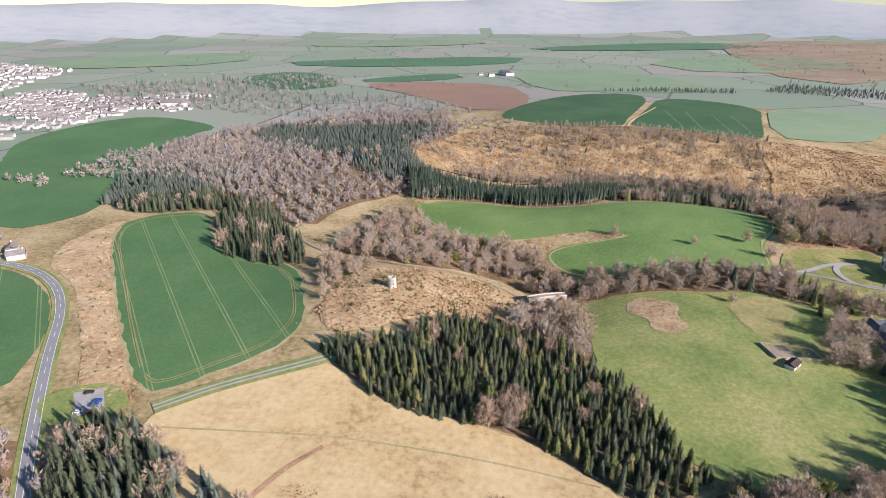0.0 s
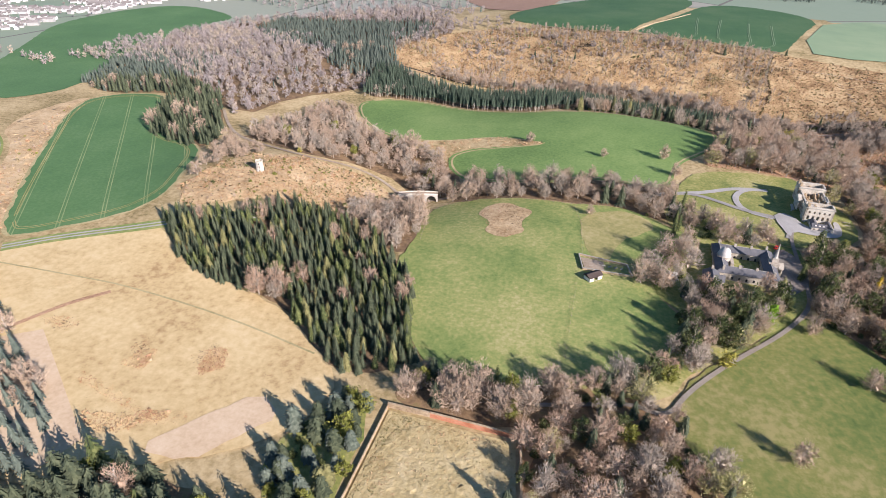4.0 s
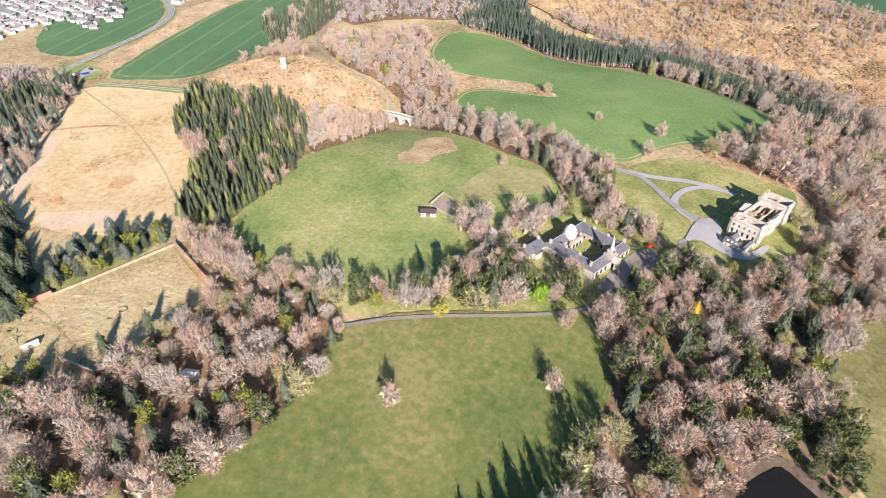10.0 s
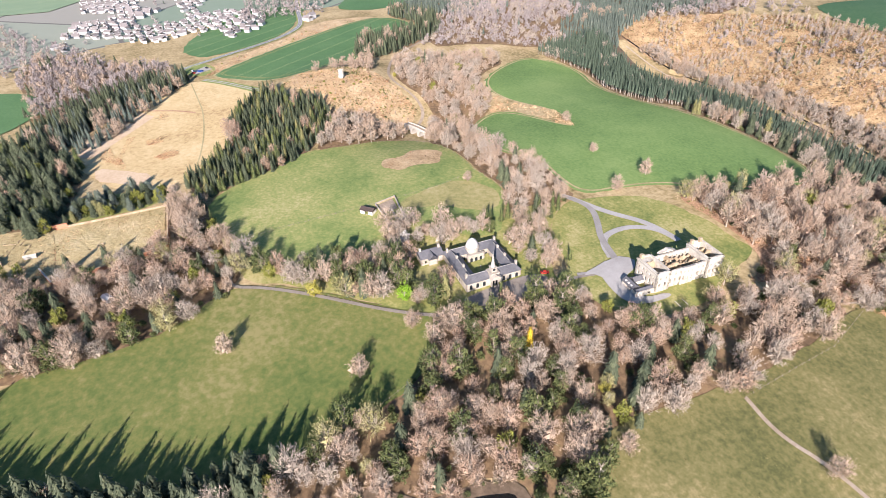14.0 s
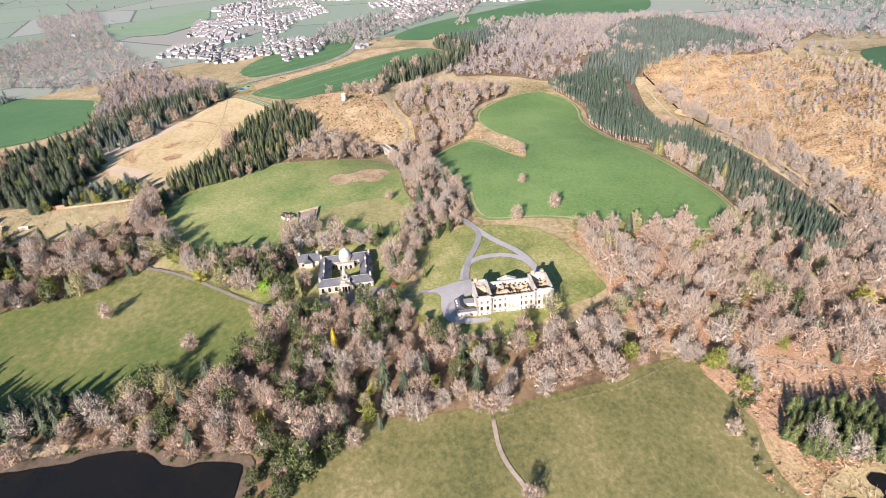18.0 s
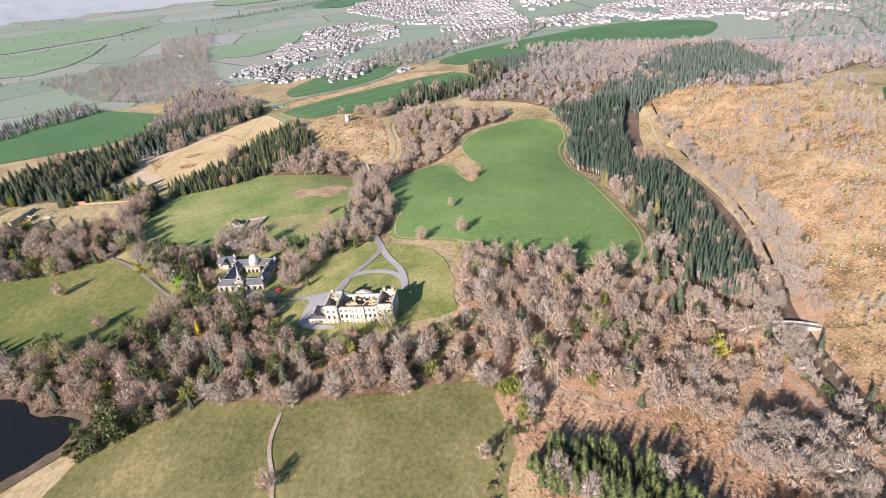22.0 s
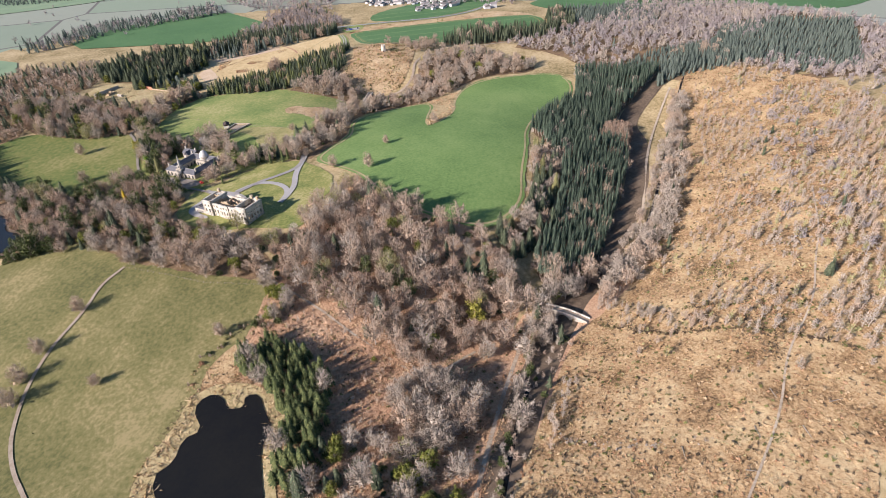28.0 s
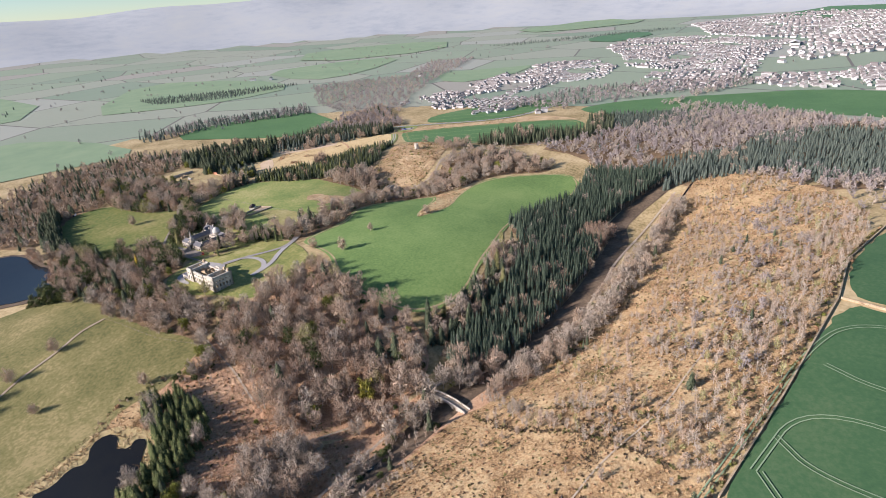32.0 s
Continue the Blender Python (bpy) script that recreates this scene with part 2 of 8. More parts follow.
M["blossom"] = material("pale_blossom", [(0.40, 0.36, 0.32), (0.56, 0.52, 0.47), (0.66, 0.62, 0.58)], 0.1, 0.9, 0, 0.6, 0.7, "island")
M["lime_leaf"] = material("fresh_green_leaves", [(0.16, 0.30, 0.02), (0.28, 0.44, 0.05)], 0.1, 0.8, 0, 0.6, 0.7, "island")
M["yellow_leaf"] = material("yellow_catkins", [(0.28, 0.26, 0.05), (0.45, 0.40, 0.09)], 0.1, 0.8, 0, 0.6, 0.7, "island")
M["gold_leaf"] = material("golden_foliage", [(0.45, 0.31, 0.02), (0.65, 0.46, 0.05)], 0.1, 0.8, 0, 0.6, 0.7, "island")


def patchwork(name):
    """Distant farmland: small fields of several kinds between dark hedges, with haze mixed into their colours."""
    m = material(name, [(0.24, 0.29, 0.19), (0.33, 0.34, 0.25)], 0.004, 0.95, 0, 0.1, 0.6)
    nt = m.node_tree
    N, L = nt.nodes, nt.links
    geo = N.new("ShaderNodeNewGeometry")
    cells, edges = N.new("ShaderNodeTexVoronoi"), N.new("ShaderNodeTexVoronoi")
    edges.feature = "DISTANCE_TO_EDGE"
    for c in (cells, edges):
        c.voronoi_dimensions = "2D"
        c.inputs["Scale"].default_value = 1 / 260
        c.inputs["Randomness"].default_value = 0.85
        L.new(geo.outputs["Position"], c.inputs["Vector"])
    sep = N.new("ShaderNodeSeparateColor")
    L.new(cells.outputs["Color"], sep.inputs[0])
    ramp = N.new("ShaderNodeValToRGB")
    ramp.color_ramp.interpolation = "CONSTANT"
    el = ramp.color_ramp.elements
    # field tones paled and blued to carry the haze
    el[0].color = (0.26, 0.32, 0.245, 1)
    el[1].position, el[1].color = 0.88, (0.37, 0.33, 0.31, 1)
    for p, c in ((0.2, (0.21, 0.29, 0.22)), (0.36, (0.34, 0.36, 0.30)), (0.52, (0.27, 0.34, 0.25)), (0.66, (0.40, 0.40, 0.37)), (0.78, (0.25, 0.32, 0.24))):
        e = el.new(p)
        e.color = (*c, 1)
    L.new(sep.outputs[0], ramp.inputs[0])
    mix = N.new("ShaderNodeMix")
    mix.data_type, mix.inputs["Factor"].default_value = "RGBA", 0.6
    old = N["Principled BSDF"].inputs["Base Color"].links[0].from_socket
    L.new(old, mix.inputs["A"]), L.new(ramp.outputs[0], mix.inputs["B"])
    line = N.new("ShaderNodeMath")
    line.operation, line.inputs[1].default_value = "LESS_THAN", 0.010
    L.new(edges.outputs["Distance"], line.inputs[0])
    hedge = N.new("ShaderNodeMix")
    hedge.data_type = "RGBA"
    L.new(line.outputs[0], hedge.inputs["Factor"]), L.new(mix.outputs["Result"], hedge.inputs["A"])
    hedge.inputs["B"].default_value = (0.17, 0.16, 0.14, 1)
    L.new(hedge.outputs["Result"], N["Principled BSDF"].inputs["Base Color"])
    return m


M["farmland"] = patchwork("hazed_farmland")

# ---- ground ----
# landforms: centre x, y, spread, height
LANDFORMS = (
    (-30, 310, 45, 10.8), (60, 345, 40, -15.0), (60, 130, 90, -5.2), (200, 160, 80, 1.1), (260, 330, 90, -2.2), (130, 430, 90, -2.5),
    (380, 320, 80, 10.2), (450, 430, 90, -8.6), (340, 560, 55, -17.0), (260, 590, 50, -25.7), (190, 610, 50, -14.1), (90, 630, 70, -28.6),
    (400, 540, 60, -13.5), (333, 549, 12, 4.2))
LANDFORMS_WIDE = (
    (400, 680, 90, 1.8), (250, 700, 90, 3.9), (100, 760, 120, 11.2), (0, 240, 80, -1.3), (-100, 180, 100, -2.7), (300, 460, 70, -1.2),
    (350, 150, 110, -4.7), (560, 330, 150, -29.0), (550, 650, 150, 0.5), (0, 500, 110, -11.0), (300, 900, 250, 16.3), (330, 20, 200, -12.4))
HILLS = ((-1900, -3900, 800, 70), (-3300, -2900, 700, 45), (-3000, -2000, 500, 25), (-900, -3000, 600, 25))
FORMS = np.array(LANDFORMS + LANDFORMS_WIDE + HILLS, float)


def height(x, y):
    """The ground's height at x, y (numbers or arrays)."""
    x, y = np.asarray(x, float), np.asarray(y, float)
    z = np.zeros(np.broadcast(x, y).shape)
    for cx, cy, s, h in FORMS:
        z = z + h * np.exp(-((x - cx) ** 2 + (y - cy) ** 2) / (2 * s * s))
    # the far hills close the horizon all round
    r = np.hypot(x - 300, y - 300)
    u = np.clip((r - 3100) / 1350, 0, 1)
    a = np.arctan2(y - 300, x - 300)
    return z + u * u * (3 - 2 * u) * (182 + 22 * np.sin(a * 5 + 1) + 14 * np.sin(a * 13) + 8 * np.sin(a * 29 + 2))


def mesh_object(name, verts, faces, mats, indices=None, parent=None, smooth=False):
    me = bpy.data.meshes.new(name)
    if isinstance(faces, np.ndarray):
        n, k = faces.shape
        me.vertices.add(len(verts)), me.loops.add(n * k), me.polygons.add(n)
        me.vertices.foreach_set("co", np.asarray(verts, np.float32).ravel())
        me.loops.foreach_set("vertex_index", faces.astype(np.int32).ravel())
        me.polygons.foreach_set("loop_start", np.arange(0, n * k, k, dtype=np.int32))
        me.polygons.foreach_set("loop_total", np.full(n, k, np.int32))
        if indices is not None:
            me.polygons.foreach_set("material_index", np.asarray(indices, np.int32))
        me.update(calc_edges=True)
    else:
        me.from_pydata([tuple(v) for v in verts], [], faces)
        if indices is not None:
            me.polygons.foreach_set("material_index", indices)
    me.polygons.foreach_set("use_smooth", [smooth] * len(me.polygons))
    for m in mats:
        me.materials.append(m)
    ob = new(name, me)
    if parent:
        ob.parent = parent
    return ob


def axis(lo, hi, fine, end):
    a = list(np.arange(lo, hi + 1, fine))
    step = fine
    while a[-1] < end:
        step *= 1.07
        a.append(a[-1] + step)
    step = fine
    while a[0] > -end:
        step *= 1.07
        a.insert(0, a[0] - step)
    return np.array(a)


gx, gy = axis(-320, 620, 9, 5600), axis(-120, 800, 9, 5600)
XX, YY = np.meshgrid(gx, gy)
nx, ny = len(gx), len(gy)
ii = np.arange(nx * ny).reshape(ny, nx)
quads = np.stack([ii[:-1, :-1], ii[:-1, 1:], ii[1:, 1:], ii[1:, :-1]], -1).reshape(-1, 4)
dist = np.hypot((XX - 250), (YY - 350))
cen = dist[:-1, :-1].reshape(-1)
# rings beyond 620 m and 3200 m take the haze-tinted colours
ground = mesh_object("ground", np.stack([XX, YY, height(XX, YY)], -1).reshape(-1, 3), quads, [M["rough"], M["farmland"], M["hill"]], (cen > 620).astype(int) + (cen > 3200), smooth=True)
tagged(ground, "rolling rough grassland with buff and rust coloured winter grass", "ground", kind="structure")


def rounded(points, times=2, closed=True):
    """Corner-cutting, so that a plan outline bends as a hedge does."""
    p = [Vector(q) for q in points]
    for _ in range(times):
        out = [] if closed else [p[0]]
        for a, b in zip(p, p[1:] + p[:1] if closed else p[1:]):
            out += [a.lerp(b, 0.25), a.lerp(b, 0.75)]
        p = out if closed else out + [p[-1]]
    return p


def inside(px, py, poly):
    """Which of the points px, py lie within the outline."""
    hit = np.zeros(len(px), bool)
    q = np.array([(a[0], a[1]) for a in poly])
    for (x0, y0), (x1, y1) in zip(q, np.roll(q, -1, 0)):
        if y0 == y1:
            continue
        cross = ((y0 > py) != (y1 > py)) & (px < (x1 - x0) * (py - y0) / (y1 - y0) + x0)
        hit ^= cross
    return hit


def draped(name, outline, mat, lift=0.35, step=12, times=2, label="", category="field", flat=None, grow=0.0):
    """A piece of land laid over the ground's shape."""
    from mathutils.geometry import delaunay_2d_cdt
    edge = []
    r = rounded(outline, times)
    if grow:
        area = sum(a.x * c.y - c.x * a.y for a, c in zip(r, r[1:] + r[:1]))
        out = []
        for k, a in enumerate(r):
            d = (r[(k + 1) % len(r)] - r[k - 1]).normalized()
            out.append(a + Vector((d.y, -d.x)) * (grow if area > 0 else -grow))
        r = out
    for a, b in zip(r, r[1:] + r[:1]):
        n = max(1, int((b - a).length / min(step, 4 if step < 20 else step)))
        edge += [a.lerp(b, k / n) for k in range(n)]
    ex = np.array([(e.x, e.y) for e in edge])
    if times:
        w = min(2.0, step * 0.16)
        ex = ex + np.array([(w * noise.noise((a * 0.13, b * 0.13, 3.0)), w * noise.noise((a * 0.13, b * 0.13, 9.0))) for a, b in ex])
    gx_, gy_ = np.meshgrid(np.arange(ex[:, 0].min(), ex[:, 0].max(), step), np.arange(ex[:, 1].min(), ex[:, 1].max(), step))
    px, py = gx_.ravel() + step * 0.31, gy_.ravel() + step * 0.27
    ok = inside(px, py, ex)
    pts = [Vector((a, b)) for a, b in ex] + [Vector((a, b)) for a, b in zip(px[ok], py[ok])]
    n = len(edge)
    v, _, f, *_ = delaunay_2d_cdt(pts, [(k, (k + 1) % n) for k in range(n)], [], 1, 1e-4)
    vv = np.array([(a.x, a.y) for a in v])
    z = height(vv[:, 0], vv[:, 1]) + lift * (1 + np.clip(np.hypot(vv[:, 0] - 300, vv[:, 1] - 300) - 800, 0, 3000) * 0.0011) if flat is None else np.full(len(vv), flat)
    ob = mesh_object(name, np.column_stack([vv, z]), [list(reversed(t)) if (v[t[1]] - v[t[0]]).cross(v[t[2]] - v[t[0]]) < 0 else list(t) for t in f], [mat], smooth=True)
    return tagged(ob, label, category, kind="structure")


def ribbon(name, line, width, mat, lift=0.5, label="", category="road", times=3, side=0.0, span=None, closed=False):
    """A road, path or painted line of even width along a line on the ground. span: dash and gap lengths."""
    p = rounded(line, times, closed)
    q = [p[0]]
    for a, b in zip(p, p[1:]):
        n = max(1, int((b - a).length / 3))
        q += [a.lerp(b, (k + 1) / n) for k in range(n)]
    verts, faces, run = [], [], 0.0
    for k, a in enumerate(q):
        d = (q[min(k + 1, len(q) - 1)] - q[max(k - 1, 0)]).normalized()
        nrm = Vector((-d.y, d.x))
        for s in (-0.5, 0.5):
            e = a + nrm * (side + s * width)
            verts.append((e.x, e.y, float(height(e.x, e.y)) + lift))
        if k:
            run += (a - q[k - 1]).length
            if not span or run % (span[0] + span[1]) < span[0]:
                faces.append((2 * k - 2, 2 * k, 2 * k + 1, 2 * k - 1)[::-1])
    ob = mesh_object(name, verts, faces, [mat], smooth=True)
    return tagged(ob, label, category, kind="structure")

# ---- fields ----
# mud of the lake shore, also the painted shade in the gorge
M["mud_and_shade"] = material("mud_and_gorge_shade", [(0.07, 0.052, 0.036), (0.15, 0.11, 0.075), (0.24, 0.18, 0.125)], 0.06, 0.9, 0.3, 0.5, 0.5)
SHEEP = ((-26, 509), (0, 527), (34, 529), (78, 508), (137, 505), (174, 513), (214, 517), (245, 524), (273, 516), (286, 500), (285, 474), (278, 446), (264, 427), (247, 409), (238, 387),
         (233, 366), (216, 363), (181, 371), (154, 357), (119, 360), (92, 370), (78, 397), (92, 410), (135, 418), (152, 426), (112, 438), (70, 425), (33, 425), (5, 442), (-18, 478))
MIDFIELD = ((81, 235), (87, 269), (82, 318), (100, 329), (131, 329), (170, 324), (203, 326), (226, 306), (241, 297), (212, 268), (205, 253), (212, 233), (219, 223), (217, 206), (205, 192), (186, 180),
            (153, 168), (133, 169), (110, 172), (101, 192), (94, 218))
PARK = ((212, 159), (221, 177), (238, 197), (262, 217), (281, 236), (290, 229), (303, 213), (308, 192), (311, 172), (308, 150), (303, 128), (291, 104), (265, 57), (226, 62), (229, 96), (229, 126), (223, 143))
BUFF = ((-8, 84), (-43, 107), (-76, 140), (-120, 185), (-131, 204), (-95, 228), (-60, 244), (-40, 221), (-5, 205), (30, 194), (47, 182), (61, 168), (76, 154), (70, 134), (52, 117), (26, 107))
TRAM = ((-142, 219), (-166, 253), (-217, 338), (-260, 418), (-257, 453), (-202, 471), (-187, 425), (-150, 374), (-100, 360), (-80, 291), (-80, 273), (-89, 254), (-114, 235), (-130, 222))
LAWN = ((284, 300), (286, 311), (255, 319), (234, 345), (238, 362), (254, 392), (290, 400), (310, 398), (322, 400), (329, 365), (337, 350), (336, 329), (328, 309), (303, 301))
MEADOW = ((391, 230), (369, 256), (372, 283), (380, 316), (380, 371), (373, 403), (385, 424), (400, 412), (426, 401), (452, 409), (484, 420), (530, 400), (560, 330), (540, 250), (470, 215))
GARDEN = ((95, 84), (101, 145), (152, 139), (157, 84))
for spec in (
        ("sheep_pasture", SHEEP, "sheep_grass", "bright green grazed pasture with an uneven edge"),
        ("mid_pasture", MIDFIELD, "pasture", "green and yellowish pasture beside the stables"),
        ("park_pasture", PARK, "park_grass", "open green parkland grass with two lone trees"),
        ("straw_field", BUFF, "straw", "bleached straw-coloured rough grazing field"),
        ("crop_field_north", TRAM, "crop_n", "green sown field with pale wheel tracks"),
        ("lawn", LAWN, "lawn_grass", "mown lawn with yellowed patches round the mansion"),
        ("meadow", MEADOW, "meadow_grass", "yellow-green rough meadow crossed by a path"),
        ("crop_field_west", ((-300, 349), (-266, 333), (-240, 308), (-219, 274), (-209, 242), (-205, 215), (-260, 200), (-420, 300), (-400, 400)), "crop_n", "green sown field beside the bend of the road"),
        ("crop_field_far", ((-497, 625), (-560, 740), (-530, 878), (-458, 926), (-316, 831), (-350, 774), (-326, 624), (-324, 538), (-299, 471), (-316, 436), (-349, 417), (-430, 480)), "crop", "large green sown field below the town"),
        ("crop_field_south", ((387, 697), (325, 715), (240, 736), (250, 757), (300, 860), (392, 1050), (518, 945), (440, 790), (400, 705)), "crop_s", "dark green winter crop with curved wheel tracks"),
        ("crop_field_south_far", ((234, 738), (182, 744), (115, 768), (69, 815), (174, 1018), (294, 1103), (383, 1062), (243, 764)), "crop_s", "dark green winter crop beyond the hedge"),
        ("felled_slope", ((-26, 620), (-52, 684), (25, 745), (102, 764), (172, 740), (237, 733), (325, 712), (387, 694), (480, 656), (600, 630), (560, 540), (470, 560), (425, 566), (357, 572), (330, 592), (257, 615), (140, 625)), "fell", "felled forest slope with rust bracken and brash"),
        ("bracken_bank", ((371, 408), (380, 440), (392, 483), (402, 520), (440, 535), (470, 540), (480, 480), (440, 470), (432, 420), (400, 414)), "bracken", "rust brown bracken bank beside the pond"),
        ("estate_grass", ((190, 255), (206, 250), (222, 226), (240, 215), (262, 222), (280, 242), (290, 262), (296, 300), (284, 300), (255, 318), (234, 345), (226, 330), (228, 306), (243, 297), (212, 268)), "lawn_grass", "shaded rough grass round the stables"),
        ("garden_ground", ((96, 85), (102, 144), (151, 138), (156, 85)), "garden", "tussocky bleached grass inside the walled garden")):
    draped(spec[0], spec[1], M[spec[2]], 0.28 if spec[0] == "estate_grass" else 0.38, 12, 0 if spec[0] == "garden_ground" else 2, spec[3], grow={"sheep_pasture": 2.5, "mid_pasture": 3.0, "park_pasture": 5.0, "meadow": 5.0, "straw_field": 2.5}.get(spec[0], 0.0))
draped("pale_pasture", ((173, 313), (203, 325), (223, 307), (196, 287), (190, 262), (178, 270)), M["pale_pasture"], 0.45, 12, 2, "paler yellow corner of the pasture")
draped("stone_heap_ground", ((119, 284), (124, 296), (112, 308), (117, 318), (127, 326), (138, 319), (148, 312), (140, 298), (144, 286), (132, 276)), M["hillside"], 0.47, 8, 2, "rough brown bramble mound in the pasture", "mound")
draped("grass_bank", ((74, 398), (92, 412), (135, 419), (152, 426), (112, 437), (66, 424), (30, 424), (40, 414)), M["rough"], 0.6, 8, 1, "buff uncut grass bank dividing the pasture", "bank")

draped("stable_yard", ((275, 254), (277.5, 290), (284, 298), (291, 290), (292, 268), (282, 256)), M["drive"], 0.62, 5, 1, "grey gravel yard before the stables", "yard")
draped("terrace_lawn", ((247, 242), (244, 253), (248, 262), (262, 258), (260, 246), (252, 240)), M["pale_pasture"], 0.5, 5, 1, "yellowish terrace lawn beside the stables", "lawn")
draped("sand_scar", ((68, 612), (60, 622), (72, 632), (90, 630), (84, 620)), M["straw"], 0.7, 5, 2, "bare sandy scar on the felled slope", "ground")

# far fields; their distant greens have haze tinted into the colour
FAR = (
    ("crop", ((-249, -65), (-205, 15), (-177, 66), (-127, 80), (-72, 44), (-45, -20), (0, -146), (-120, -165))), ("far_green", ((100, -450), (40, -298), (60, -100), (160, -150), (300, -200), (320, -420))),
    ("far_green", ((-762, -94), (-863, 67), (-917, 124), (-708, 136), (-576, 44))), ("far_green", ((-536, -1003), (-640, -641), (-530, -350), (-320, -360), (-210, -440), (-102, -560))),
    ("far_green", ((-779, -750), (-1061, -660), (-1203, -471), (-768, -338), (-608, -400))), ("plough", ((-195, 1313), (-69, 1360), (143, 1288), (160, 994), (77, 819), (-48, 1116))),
    ("hazed_crop", ((-523, 1422), (-376, 1616), (-207, 1314), (-317, 1197))), ("hazed_crop", ((-196, 1422), (23, 1547), (62, 1416), (-169, 1330))),     ("far_green", ((528, 945), (697, 906), (559, 714), (480, 690), (410, 708))), ("far_green", ((171, 1546), (429, 1699), (584, 1305), (524, 1139), (294, 1112), (197, 1165))),
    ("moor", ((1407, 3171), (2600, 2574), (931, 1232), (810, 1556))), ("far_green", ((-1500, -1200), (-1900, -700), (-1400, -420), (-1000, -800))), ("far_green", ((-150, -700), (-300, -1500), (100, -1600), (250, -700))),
    ("hazed_crop", ((-1500, 200), (-1900, 250), (-1950, 60), (-1600, 20))), ("hazed_crop", ((-500, 1900), (300, 2100), (200, 1750), (-400, 1700))),
    ("far_green", ((600, 1900), (1200, 2200), (1300, 1700), (700, 1500))), ("far_green", ((-1300, 1900), (-700, 2300), (-600, 1800), (-1100, 1600))), ("hazed_crop", ((300, 2500), (1200, 2900), (1500, 2500), (500, 2300))),
    ("far_green", ((-600, 2700), (200, 3100), (200, 2700), (-500, 2500))), ("hazed_crop", ((-2300, 900), (-2900, 1200), (-3000, 700), (-2400, 600))), ("far_green", ((-2100, -300), (-2700, 100), (-3000, -300), (-2400, -600))))
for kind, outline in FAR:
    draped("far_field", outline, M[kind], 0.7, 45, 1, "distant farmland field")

M["margin"] = material("pale_uncut_margin", [(0.24, 0.22, 0.10), (0.40, 0.34, 0.18), (0.52, 0.43, 0.25)], 0.06, 0.95, 0.2, 0.6, 0.5)
for name, outline, wide, lift in (("sheep_margin", SHEEP, 1.5, 0.52), ("crop_margin", TRAM, 4.0, 0.36)):
    ribbon(name, outline, wide, M["margin"], lift, "pale strip of uncut dead grass round a field", "margin", 2, closed=True)
middle = Vector((sum(x for x, y in TRAM) / len(TRAM), sum(y for x, y in TRAM) / len(TRAM)))
for inset in (6.0, 7.9):
    ribbon("headland_track", [Vector(q) + (middle - Vector(q)).normalized() * inset for q in TRAM], 0.55, M["pale_pasture"], 0.5, "pale wheel track round the edge of the sown field", "track", 2, closed=True)

# ---- roads, paths and water ----
M["track"] = material("pale_track", [(0.32, 0.25, 0.18), (0.44, 0.36, 0.27), (0.54, 0.45, 0.35)], 0.1, 0.95, 0.1, 0.8)
ROAD = ((-120, 95), (-138, 127), (-155, 157), (-168, 180), (-187, 216), (-205, 252), (-222, 290), (-243, 321), (-271, 345), (-307, 359), (-400, 380), (-520, 420))
ribbon("road_verge", ROAD, 9, M["pasture"], 0.45, "rough grass road verge", "verge")
ribbon("road", ROAD, 5.4, M["asphalt"], 0.6, "grey asphalt country road with a white centre line")
ribbon("road_centre_line", ROAD, 0.24, M["white_paint"], 0.68, "dashed white centre line", "road marking", span=(6, 6))
for s in (-2.35, 2.35):
    ribbon("road_edge_line", ROAD, 0.22, M["white_paint"], 0.68, "solid white edge line", "road marking", side=s)
LANE = ((-131, 208), (-105, 227), (-56, 248), (-25, 259), (-7, 263))
ribbon("lane_verge", LANE, 9, M["pasture"], 0.55, "green grass verge of the lane", "verge")
for s in (-1.4, 1.4):
    ribbon("lane", LANE, 1.3, M["gravel"], 0.7, "pale two-wheel farm lane with a grassy middle", side=s)
ribbon("bridge_lane", ((-133, 445), (-110, 410), (-86, 385), (-50, 365), (-20, 352), (12, 362), (38, 358), (57, 339), (74, 334), (90, 340)), 2.6, M["earth"], 0.6, "pale estate road leading to the old bridge")
draped("car_park_grass", ((-186, 212), (-176, 222), (-158, 226), (-142, 212), (-146, 202), (-160, 196), (-174, 196)), M["pasture"], 0.62, 6, 1, "green grass round the car park", "verge")
draped("car_park", ((-172, 217), (-160, 221), (-151, 205), (-162, 201)), M["gravel"], 0.74, 6, 0, "bare earth car park beside the road", "car park")
ribbon("field_track", ((-126, 196), (-71, 194), (-48, 193), (-4, 186), (30, 178), (62, 168)), 1.0, M["margin"], 0.46, "faint worn track over the straw field", "track")
M["cut"] = material("bleached_cut_grass", [(0.50, 0.36, 0.23), (0.61, 0.465, 0.315), (0.68, 0.54, 0.385)], 0.05, 0.95, 0.2, 0.5, 0.5)
draped("hay_strip", ((-78, 145), (-60, 156), (-32, 133), (-2, 108), (-8, 92), (-38, 103)), M["cut"], 0.5, 6, 0, "pale pinkish cut strip in the straw field")
draped("hay_strip", ((17, 108), (33, 126), (49, 144), (63, 133), (51, 122), (40, 107)), M["cut"], 0.5, 6, 1, "pale bleached strip along the field corner")
ribbon("field_bank", ((-80, 147), (-72, 160), (-63, 175), (-50, 187)), 2.6, M["bracken"], 0.47, "rusty low bank across the straw field", "bank")
